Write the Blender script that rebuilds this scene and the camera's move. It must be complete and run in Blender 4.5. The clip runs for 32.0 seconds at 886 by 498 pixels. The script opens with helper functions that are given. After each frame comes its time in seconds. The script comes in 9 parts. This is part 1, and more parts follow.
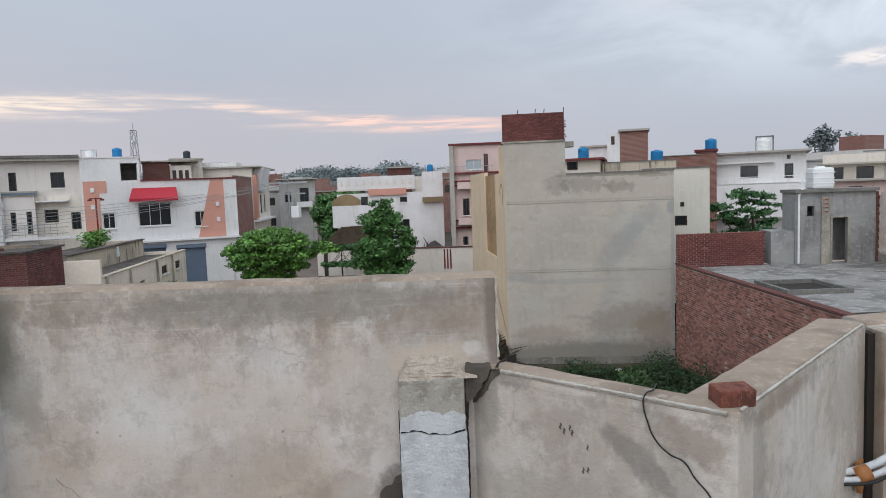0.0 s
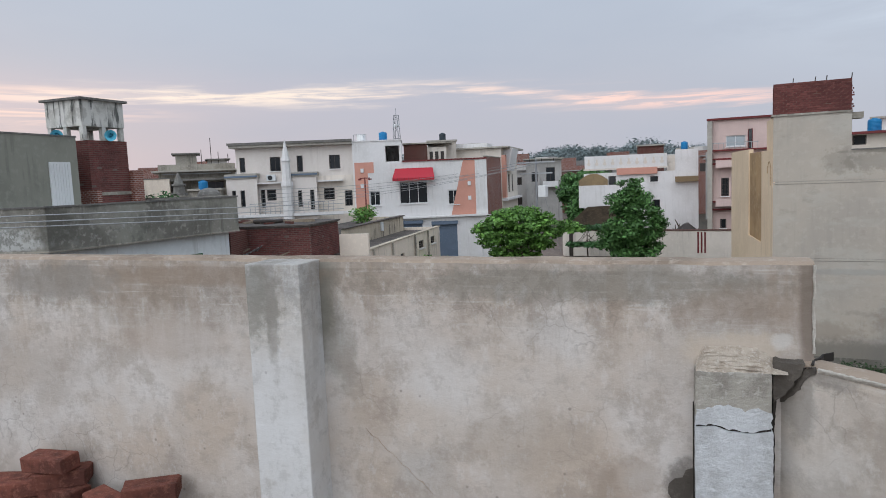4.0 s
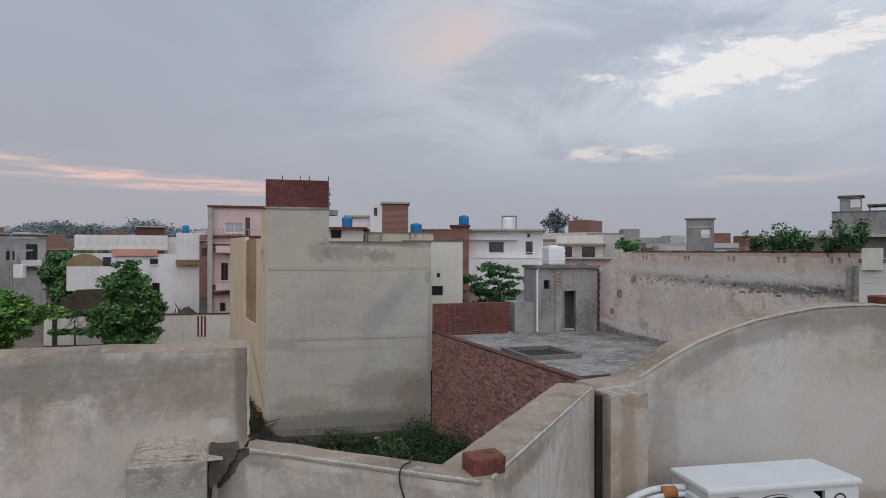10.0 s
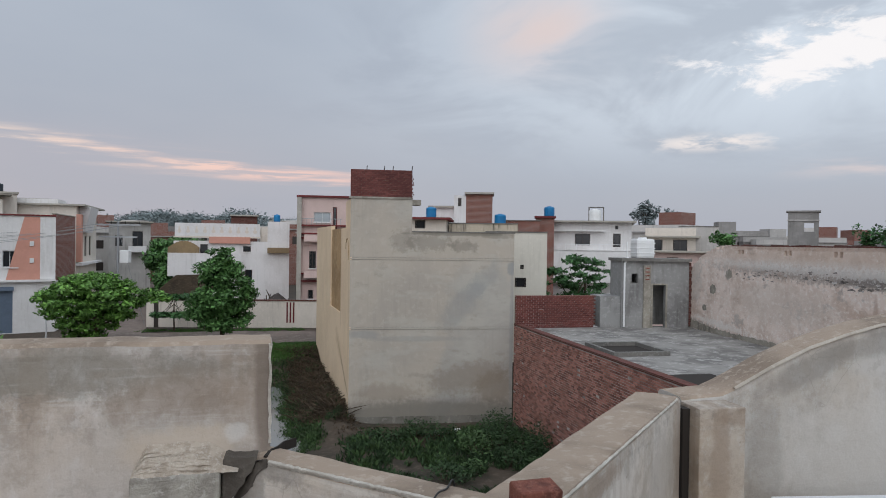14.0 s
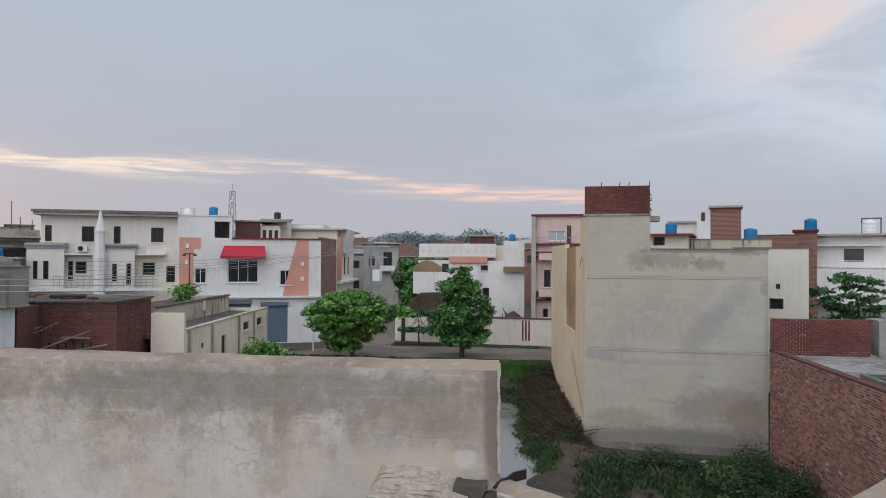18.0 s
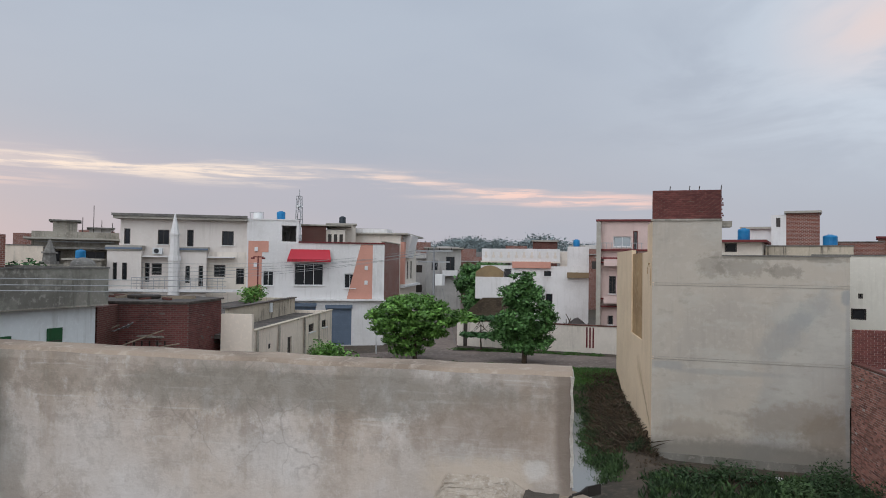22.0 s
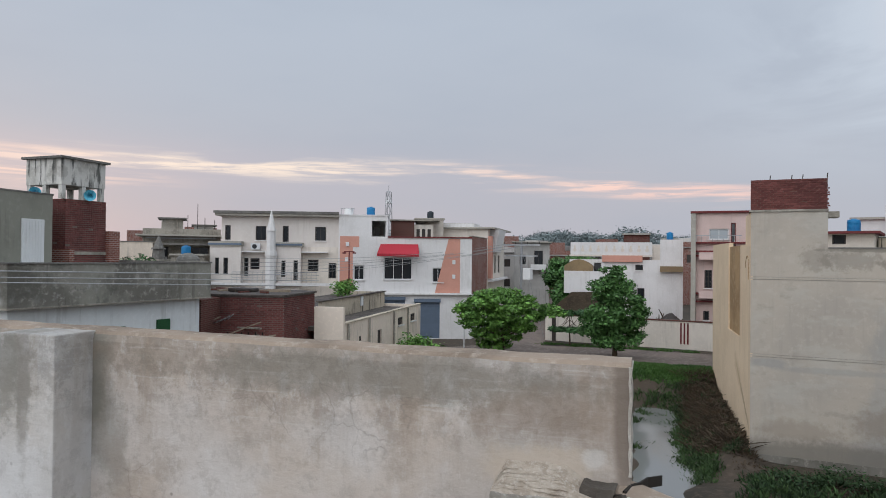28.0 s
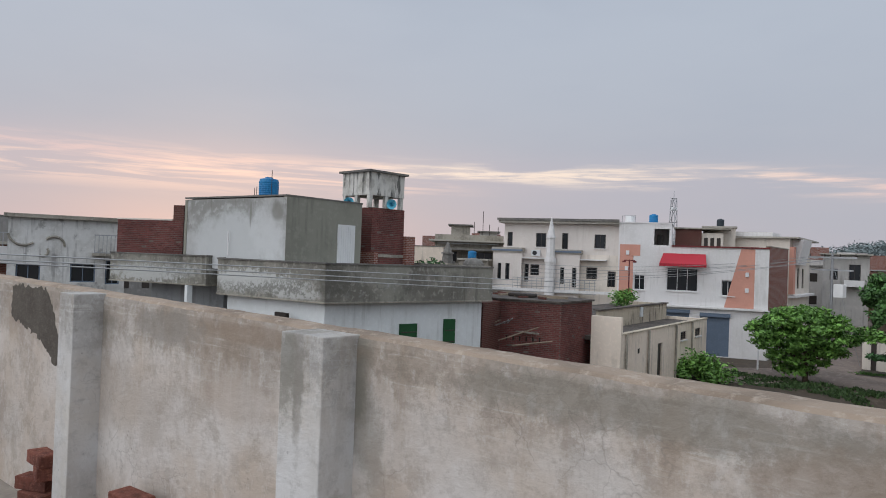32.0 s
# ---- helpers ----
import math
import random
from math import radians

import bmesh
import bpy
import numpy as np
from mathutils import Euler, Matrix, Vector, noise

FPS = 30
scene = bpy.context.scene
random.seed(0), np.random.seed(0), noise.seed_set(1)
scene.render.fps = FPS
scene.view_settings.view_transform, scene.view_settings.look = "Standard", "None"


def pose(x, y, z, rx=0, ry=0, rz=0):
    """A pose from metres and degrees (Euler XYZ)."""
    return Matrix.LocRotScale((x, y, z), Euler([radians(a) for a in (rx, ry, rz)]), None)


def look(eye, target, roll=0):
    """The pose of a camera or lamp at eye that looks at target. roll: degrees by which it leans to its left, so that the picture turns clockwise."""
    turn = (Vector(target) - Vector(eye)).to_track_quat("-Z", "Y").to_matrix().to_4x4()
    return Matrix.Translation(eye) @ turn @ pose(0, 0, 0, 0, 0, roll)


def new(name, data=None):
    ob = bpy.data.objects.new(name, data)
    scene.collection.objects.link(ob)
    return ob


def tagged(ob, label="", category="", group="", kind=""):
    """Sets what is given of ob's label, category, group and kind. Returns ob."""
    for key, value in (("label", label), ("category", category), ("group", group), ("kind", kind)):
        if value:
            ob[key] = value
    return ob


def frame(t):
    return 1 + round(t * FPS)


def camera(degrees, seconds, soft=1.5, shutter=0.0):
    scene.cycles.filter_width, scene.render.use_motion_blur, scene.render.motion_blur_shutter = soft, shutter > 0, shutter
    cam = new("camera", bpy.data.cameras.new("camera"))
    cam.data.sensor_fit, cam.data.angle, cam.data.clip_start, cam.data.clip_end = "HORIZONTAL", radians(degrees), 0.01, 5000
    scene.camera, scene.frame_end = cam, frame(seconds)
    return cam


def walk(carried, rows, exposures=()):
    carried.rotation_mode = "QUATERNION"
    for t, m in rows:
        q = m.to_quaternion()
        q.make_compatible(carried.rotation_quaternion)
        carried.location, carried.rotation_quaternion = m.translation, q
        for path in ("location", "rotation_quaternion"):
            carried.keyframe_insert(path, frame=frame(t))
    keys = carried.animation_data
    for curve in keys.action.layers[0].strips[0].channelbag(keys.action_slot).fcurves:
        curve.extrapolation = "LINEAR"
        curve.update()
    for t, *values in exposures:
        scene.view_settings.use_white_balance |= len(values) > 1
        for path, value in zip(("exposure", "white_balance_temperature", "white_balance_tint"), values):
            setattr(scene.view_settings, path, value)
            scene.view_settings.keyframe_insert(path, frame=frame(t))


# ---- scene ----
cam = camera(65.7, 32.0, soft=0.95)
PATH = [
    (0, (0.196, 0.061, 8.492), (0.166, 2.054, 8.317), -2.2),
    (0.5, (0.207, 0.08, 8.487), (-0.028, 2.056, 8.288), -2.6),
    (1, (0.205, 0.074, 8.49), (-0.201, 2.024, 8.31), -3.1),
    (1.5, (0.178, -0.008, 8.509), (-0.334, 1.915, 8.313), -3.0),
    (2, (0.126, 0.057, 8.484), (-0.511, 1.943, 8.284), -2.8),
    (2.5, (0.093, 0.055, 8.484), (-0.616, 1.912, 8.264), -2.9),
    (4.5, (0.005, 0.057, 8.496), (-0.715, 1.912, 8.298), -2.2),
    (5, (-0.001, 0.074, 8.489), (-0.745, 1.921, 8.3), -2.5),
    (5.5, (0.027, 0.123, 8.481), (-0.595, 2.016, 8.301), -1.5),
    (6, (0.087, 0.123, 8.481), (-0.175, 2.101, 8.337), -0.5),
    (6.5, (0.145, 0.106, 8.49), (0.224, 2.096, 8.304), 0.0),
    (7, (0.234, 0.117, 8.481), (0.623, 2.07, 8.298), 0.8),
    (7.5, (0.3, 0.123, 8.481), (0.841, 2.041, 8.315), 0.5),
    (8, (0.356, 0.121, 8.473), (1.128, 1.965, 8.409), 2.7),
    (8.5, (0.358, 0.104, 8.478), (1.197, 1.919, 8.501), 1.8),
    (9, (0.264, 0.107, 8.487), (1.006, 1.963, 8.534), 0.2),
    (9.5, (0.227, 0.129, 8.487), (0.894, 2.015, 8.508), 0.3),
    (10, (0.219, 0.138, 8.485), (0.865, 2.031, 8.494), 0.1),
    (10.5, (0.213, 0.13, 8.488), (0.812, 2.038, 8.478), -0.5),
    (11, (0.202, 0.126, 8.49), (0.712, 2.06, 8.488), -0.0),
    (11.5, (0.178, 0.139, 8.477), (0.712, 2.066, 8.415), -0.1),
    (12, (0.175, 0.175, 8.472), (0.822, 2.066, 8.402), 0.2),
    (12.5, (0.236, 0.22, 8.472), (0.789, 2.142, 8.468), 0.4),
    (13, (0.356, 0.283, 8.472), (0.775, 2.237, 8.397), 1.0),
    (13.5, (0.435, 0.333, 8.466), (0.86, 2.287, 8.467), 1.0),
    (14, (0.425, 0.45, 8.47), (0.832, 2.408, 8.451), 0.8),
    (14.5, (0.302, 0.438, 8.504), (0.711, 2.396, 8.503), 0.2),
    (15, (0.383, 0.587, 8.477), (0.582, 2.576, 8.5), 0.5),
    (15.5, (0.43, 0.651, 8.487), (0.463, 2.651, 8.504), 0.1),
    (17.5, (0.451, 0.602, 8.484), (0.179, 2.582, 8.562), -0.9),
    (18, (0.444, 0.554, 8.484), (0.177, 2.536, 8.512), 0.3),
    (18.5, (0.44, 0.54, 8.487), (0.176, 2.521, 8.563), 0.5),
    (19, (0.428, 0.592, 8.479), (0.0, 2.545, 8.503), -0.8),
    (19.5, (0.413, 0.648, 8.466), (-0.089, 2.584, 8.522), 0.2),
    (20, (0.414, 0.638, 8.469), (-0.102, 2.57, 8.519), 0.1),
    (20.5, (0.421, 0.639, 8.467), (-0.094, 2.571, 8.509), -0.2),
    (21, (0.419, 0.63, 8.469), (-0.086, 2.564, 8.529), 0.0),
    (21.5, (0.413, 0.656, 8.462), (-0.034, 2.605, 8.509), 1.3),
    (22, (0.411, 0.655, 8.464), (-0.035, 2.604, 8.505), 0.8),
    (22.5, (0.415, 0.697, 8.459), (-0.078, 2.635, 8.452), -0.1),
    (23, (0.42, 0.642, 8.463), (-0.092, 2.576, 8.471), -0.2),
    (23.5, (0.427, 0.647, 8.464), (-0.066, 2.586, 8.468), 0.4),
    (24, (0.424, 0.662, 8.459), (-0.035, 2.608, 8.462), 0.3),
    (24.5, (0.42, 0.655, 8.46), (-0.058, 2.597, 8.454), 0.6),
    (26.5, (0.419, 0.606, 8.473), (-0.169, 2.518, 8.477), 0.0),
    (27, (0.438, 0.62, 8.473), (-0.163, 2.527, 8.514), -0.2),
    (27.5, (0.467, 0.626, 8.468), (-0.174, 2.519, 8.514), 0.6),
    (28, (0.504, 0.616, 8.46), (-0.188, 2.492, 8.481), 0.6),
    (28.5, (0.516, 0.639, 8.46), (-0.233, 2.493, 8.47), 0.1),
    (29, (0.488, 0.707, 8.46), (-0.244, 2.567, 8.49), 0.2),
    (29.5, (0.428, 0.793, 8.464), (-0.322, 2.647, 8.474), 0.1),
    (30, (0.421, 0.837, 8.474), (-0.472, 2.626, 8.48), 0.9),
    (30.5, (0.461, 0.881, 8.477), (-0.62, 2.564, 8.479), 1.5),
    (31, (0.475, 0.887, 8.474), (-0.728, 2.485, 8.478), 1.7),
    (31.5, (0.461, 0.859, 8.479), (-0.82, 2.395, 8.49), 1.7),
    (32, (0.468, 0.821, 8.482), (-0.904, 2.276, 8.505), 2.1),
]
walk(cam, [(t, look(eye, target, roll)) for t, eye, target, roll in PATH], exposures=[(0.0, 0.13, 6550, 12.5), (2.0, 0.12, 6480, 12.5), (5.0, 0.14, 6450, 13.0), (6.6, 0.18, 6500, 12.0), (7.4, 0.08, 6500, 12.5), (8.0, -0.08, 6500, 13.0), (8.6, -0.31, 6500, 13.5), (9.4, -0.31, 6550, 14.5), (10.2, -0.27, 6600, 15.0), (11.0, -0.16, 6650, 14.5), (12.0, -0.03, 6600, 13.5), (14.0, -0.10, 6580, 13.0), (15.5, -0.08, 6580, 13.0), (17.5, 0.0, 6600, 13.0), (19.0, -0.03, 6600, 13.5), (28.0, 0.02, 6600, 13.0), (32.0, -0.04, 6650, 14.0)]
)

# ---- sky and light ----
WORLD = bpy.data.worlds.new("dusk_sky")
scene.world = WORLD
WORLD.use_nodes = True


def build_sky(nt):
    nt.nodes.clear()

    def nd(kind, **kw):
        n = nt.nodes.new(kind)
        for k, v in kw.items():
            n.inputs[int(k[1:])].default_value = v
        return n

    def math_(op, a, b=None, c=None):
        n = nt.nodes.new("ShaderNodeMath")
        n.operation = op
        for i, v in enumerate((a, b, c)):
            if v is None:
                continue
            if isinstance(v, (int, float)):
                n.inputs[i].default_value = v
            else:
                nt.links.new(v, n.inputs[i])
        return n.outputs[0]

    def smooth(v, a, b):
        n = nt.nodes.new("ShaderNodeMapRange")
        n.interpolation_type = "SMOOTHSTEP"
        nt.links.new(v, n.inputs[0])
        n.inputs[1].default_value, n.inputs[2].default_value = a, b
        return n.outputs[0]

    def bump_at(v, mid, half):
        return math_("MULTIPLY", smooth(v, mid - half, mid), math_("SUBTRACT", 1.0, smooth(v, mid, mid + half)))

    def blend(f, a, b, mode="MIX"):
        n = nt.nodes.new("ShaderNodeMix")
        n.data_type, n.blend_type = "RGBA", mode
        n.clamp_factor = True
        for v, i in ((f, 0), (a, 6), (b, 7)):
            if isinstance(v, (int, float)):
                n.inputs[i].default_value = v
            elif isinstance(v, tuple):
                n.inputs[i].default_value = (*v, 1)
            else:
                nt.links.new(v, n.inputs[i])
        return n.outputs[2]

    tc = nt.nodes.new("ShaderNodeTexCoord")
    sep = nt.nodes.new("ShaderNodeSeparateXYZ")
    nt.links.new(tc.outputs["Generated"], sep.inputs[0])
    x, y, z = sep.outputs
    az = math_("MULTIPLY", math_("ARCTAN2", math_("MULTIPLY", x, -1.0), y), 57.2958)
    el = math_("MULTIPLY", math_("ARCSINE", z), 57.2958)

    def noise_at(sx, sy, detail, seed, rough=0.55, dist=0.0):
        comb = nt.nodes.new("ShaderNodeCombineXYZ")
        nt.links.new(math_("MULTIPLY", az, sx), comb.inputs[0])
        nt.links.new(math_("MULTIPLY", el, sy), comb.inputs[1])
        comb.inputs[2].default_value = seed
        n = nt.nodes.new("ShaderNodeTexNoise")
        n.inputs["Scale"].default_value = 1.0
        n.inputs["Detail"].default_value = detail
        n.inputs["Roughness"].default_value = rough
        n.inputs["Distortion"].default_value = dist
        nt.links.new(comb.outputs[0], n.inputs["Vector"])
        return n.outputs[0]

    # clear sky underneath, seen as a faint blue through the cloud
    sky = nt.nodes.new("ShaderNodeTexSky")
    sky.sky_type, sky.sun_disc = "NISHITA", False
    sky.sun_elevation, sky.sun_rotation = radians(3.0), radians(-62.0)
    clear = nt.nodes.new("ShaderNodeMix")
    clear.data_type, clear.blend_type = "RGBA", "MULTIPLY"
    clear.inputs[0].default_value = 1.0
    nt.links.new(sky.outputs[0], clear.inputs[6])
    clear.inputs[7].default_value = (0.007, 0.007, 0.0075, 1)

    # grey cloud deck, pinker towards the horizon on the sunset side, brighter overhead
    west = smooth(az, -25.0, 75.0)
    low = math_("SUBTRACT", 1.0, smooth(el, 0.0, 13.0))
    deck = blend(smooth(el, 2.0, 24.0), (0.435, 0.475, 0.54), (0.45, 0.525, 0.615))
    deck = blend(math_("MULTIPLY", low, math_("MULTIPLY_ADD", west, 0.75, 0.05)), deck, (0.52, 0.46, 0.505))
    soft = noise_at(0.035, 0.10, 4.0, 3.0)
    deck = blend(math_("MULTIPLY", smooth(soft, 0.35, 0.72), 0.34), deck, (0.355, 0.42, 0.515))
    east = smooth(math_("MULTIPLY", az, -1.0), -8.0, 40.0)
    deck = blend(math_("MULTIPLY", east, math_("MULTIPLY", smooth(el, 1.0, 9.0), 0.45)), deck, (0.56, 0.65, 0.74))
    puff = noise_at(0.055, 0.14, 5.0, 9.0, 0.6, 0.6)
    lit = math_("MULTIPLY", math_("MULTIPLY", east, smooth(el, 4.0, 13.0)), smooth(puff, 0.34, 0.58))
    deck = blend(math_("MULTIPLY", lit, 0.9), deck, (0.70, 0.80, 0.89))
    warm = math_("MULTIPLY", math_("MULTIPLY", bump_at(az, -20.0, 9.0), bump_at(el, 17.0, 5.5)), smooth(puff, 0.36, 0.6))
    deck = blend(math_("MULTIPLY", warm, 0.75), deck, (0.80, 0.66, 0.62))
    # streaks of bright cloud low over the sunset
    mid = math_("MULTIPLY_ADD", smooth(az, -8.0, 26.0), 2.1, 4.9)
    off = math_("SUBTRACT", el, mid)
    streak = noise_at(0.075, 0.85, 5.0, 21.0, 0.55, 0.3)
    strip = math_("MULTIPLY", bump_at(off, 0.0, 1.5), smooth(math_("ADD", streak, math_("MULTIPLY", bump_at(off, 0.1, 0.9), 0.14)), 0.47, 0.66))
    wisp = noise_at(0.16, 2.2, 6.0, 57.0, 0.62, 0.4)
    strip = math_("MULTIPLY", strip, math_("MULTIPLY_ADD", smooth(wisp, 0.40, 0.60), 0.75, 0.25))
    strip = math_("MULTIPLY", strip, smooth(az, -9.0, -1.0))
    strip = math_("MULTIPLY", strip, math_("SUBTRACT", 1.0, math_("MULTIPLY", smooth(az, 46.0, 60.0), 0.45)))
    glow = blend(smooth(az, 0.0, 34.0), (0.95, 0.66, 0.58), (1.0, 0.87, 0.72))
    glow = blend(smooth(az, 44.0, 62.0), glow, (0.92, 0.66, 0.60))
    deck = blend(math_("MULTIPLY", strip, 0.95), deck, glow)
    band = math_("MULTIPLY", bump_at(off, -0.3, 3.2), math_("MULTIPLY", west, 0.24))
    deck = blend(band, deck, (0.68, 0.55, 0.58))
    torn = noise_at(0.06, 0.95, 6.0, 71.0, 0.6, 0.5)
    veil = math_("MULTIPLY", math_("MULTIPLY", bump_at(off, -0.9, 2.3), smooth(az, 38.0, 54.0)), smooth(torn, 0.46, 0.62))
    deck = blend(math_("MULTIPLY", veil, 0.85), deck, (0.96, 0.72, 0.62))
    # broken bright clouds on the other side
    tear = noise_at(0.17, 0.46, 8.0, 33.0, 0.66, 0.35)
    patch = math_("MULTIPLY", bump_at(math_("ADD", el, math_("MULTIPLY", az, 0.10)), 9.9, 3.6), bump_at(az, -44.0, 20.0))
    tearing = math_("MULTIPLY", smooth(math_("ADD", tear, math_("MULTIPLY", patch, 0.17)), 0.55, 0.68), smooth(patch, 0.02, 0.35))
    deck = blend(math_("MULTIPLY", tearing, 0.95), deck, (1.0, 1.0, 1.0))
    small = math_("MULTIPLY", math_("MULTIPLY", bump_at(el, 8.0, 0.95), bump_at(az, -33.0, 8.0)), smooth(noise_at(0.24, 0.75, 4.0, 41.0), 0.46, 0.60))
    deck = blend(math_("MULTIPLY", small, 0.9), deck, (1.0, 0.93, 0.88))
    thin = math_("MULTIPLY", math_("MULTIPLY", bump_at(el, 5.8, 1.1), bump_at(az, -45.0, 9.0)), smooth(noise_at(0.12, 0.8, 4.0, 47.0), 0.42, 0.62))
    deck = blend(math_("MULTIPLY", thin, 0.55), deck, (0.86, 0.72, 0.68))
    # an overcast sky is brightest overhead
    up = math_("MULTIPLY_ADD", smooth(el, 24.0, 75.0), 0.75, 1.0)
    over = nt.nodes.new("ShaderNodeVectorMath")
    over.operation = "SCALE"
    nt.links.new(deck, over.inputs[0])
    nt.links.new(up, over.inputs[3])
    total = nt.nodes.new("ShaderNodeVectorMath")
    total.operation = "ADD"
    nt.links.new(over.outputs[0], total.inputs[0])
    nt.links.new(clear.outputs[2], total.inputs[1])
    bg = nt.nodes.new("ShaderNodeBackground")
    bg.inputs[1].default_value = SKY_STRENGTH
    nt.links.new(total.outputs[0], bg.inputs[0])
    out = nt.nodes.new("ShaderNodeOutputWorld")
    nt.links.new(bg.outputs[0], out.inputs[0])


SKY_STRENGTH = 1.0
build_sky(WORLD.node_tree)

sun_data = bpy.data.lights.new("sun", "SUN")
sun_data.energy, sun_data.angle, sun_data.color = 1.5, radians(75), (0.93, 0.98, 1.0)
sun = new("sun", sun_data)
sun.matrix_world = look((-20, -60, 44), (0, 0, 0))


# ---- materials ----
def rgb(*c):
    return (*c, 1.0)


def shade(name, base, dark=None, light=None, rough=0.85, big=0.6, small=14.0, amount=0.5, bump=0.25, spec=0.3,
          streak=0.0, streak_colour=(0.10, 0.09, 0.08), metal=0.0, per_object=0.0, per_island=0.0, fleck=0.0, blotch=()):
    """A surface with stains at a large and a small scale, fine relief, and runs of dirt down the wall."""
    m = bpy.data.materials.new(name)
    m.use_nodes = True
    nt = m.node_tree
    bsdf = nt.nodes["Principled BSDF"]
    bsdf.inputs["Roughness"].default_value = rough
    bsdf.inputs["Metallic"].default_value = metal
    bsdf.inputs["Specular IOR Level"].default_value = spec
    dark = dark or tuple(v * 0.68 for v in base)
    light = light or tuple(min(0.9, v * 1.16) for v in base)
    tc = nt.nodes.new("ShaderNodeTexCoord")

    def noise_(scale, detail=5.0, r=0.6, vec=None):
        n = nt.nodes.new("ShaderNodeTexNoise")
        n.inputs["Scale"].default_value, n.inputs["Detail"].default_value, n.inputs["Roughness"].default_value = scale, detail, r
        nt.links.new(vec or tc.outputs["Object"], n.inputs["Vector"])
        return n.outputs[0]

    def ramp(v, a, b):
        n = nt.nodes.new("ShaderNodeMapRange")
        n.interpolation_type = "SMOOTHSTEP"
        nt.links.new(v, n.inputs[0])
        n.inputs[1].default_value, n.inputs[2].default_value = a, b
        return n.outputs[0]

    def mix(f, a, b, mode="MIX"):
        n = nt.nodes.new("ShaderNodeMix")
        n.data_type, n.blend_type = "RGBA", mode
        for v, i in ((f, 0), (a, 6), (b, 7)):
            if isinstance(v, (int, float)):
                n.inputs[i].default_value = v
            elif isinstance(v, tuple):
                n.inputs[i].default_value = (*v[:3], 1)
            else:
                nt.links.new(v, n.inputs[i])
        return n.outputs[2]

    def mul(a, b):
        n = nt.nodes.new("ShaderNodeMath")
        n.operation = "MULTIPLY"
        for i, v in enumerate((a, b)):
            if isinstance(v, (int, float)):
                n.inputs[i].default_value = v
            else:
                nt.links.new(v, n.inputs[i])
        return n.outputs[0]

    large, fine = noise_(big), noise_(small, 6.0, 0.65)
    col = mix(mul(ramp(large, 0.43, 0.60), amount), base, dark)
    col = mix(mul(ramp(fine, 0.50, 0.66), amount * 0.8), col, light)
    if streak:
        mp = nt.nodes.new("ShaderNodeMapping")
        mp.inputs["Scale"].default_value = (4.0, 4.0, 0.28)
        nt.links.new(tc.outputs["Object"], mp.inputs[0])
        runs = mul(ramp(noise_(1.0, 5.0, 0.6, mp.outputs[0]), 0.50, 0.64), ramp(noise_(0.45), 0.42, 0.58))
        col = mix(mul(runs, streak), col, streak_colour)
    for colour, scale, lo, hi, amt, stretch, seed in blotch:
        mp = nt.nodes.new("ShaderNodeMapping")
        mp.inputs["Scale"].default_value = stretch
        mp.inputs["Location"].default_value = (seed, seed * 0.6, seed * 0.3)
        nt.links.new(tc.outputs["Object"], mp.inputs[0])
        col = mix(mul(ramp(noise_(scale, 6.0, 0.62, mp.outputs[0]), lo, hi), amt), col, colour)
    if fleck:
        col = mix(mul(ramp(noise_(4.5, 6.0, 0.7), 0.60, 0.68), fleck), col, tuple(v * 0.45 for v in base))
    if per_object or per_island:
        if per_object:
            info = nt.nodes.new("ShaderNodeObjectInfo").outputs["Random"]
        else:
            info = nt.nodes.new("ShaderNodeNewGeometry").outputs["Random Per Island"]
        hsv = nt.nodes.new("ShaderNodeHueSaturation")
        r = nt.nodes.new("ShaderNodeMapRange")
        nt.links.new(info, r.inputs[0])
        v = per_object or per_island
        r.inputs[3].default_value, r.inputs[4].default_value = 1 - v, 1 + v
        nt.links.new(r.outputs[0], hsv.inputs["Value"])
        nt.links.new(col, hsv.inputs["Color"])
        col = hsv.outputs[0]
    nt.links.new(col, bsdf.inputs["Base Color"])
    if bump:
        b = nt.nodes.new("ShaderNodeBump")
        b.inputs["Strength"].default_value, b.inputs["Distance"].default_value = bump, 0.02
        nt.links.new(noise_(small * 1.7, 8.0, 0.7), b.inputs["Height"])
        nt.links.new(b.outputs[0], bsdf.inputs["Normal"])
    return m


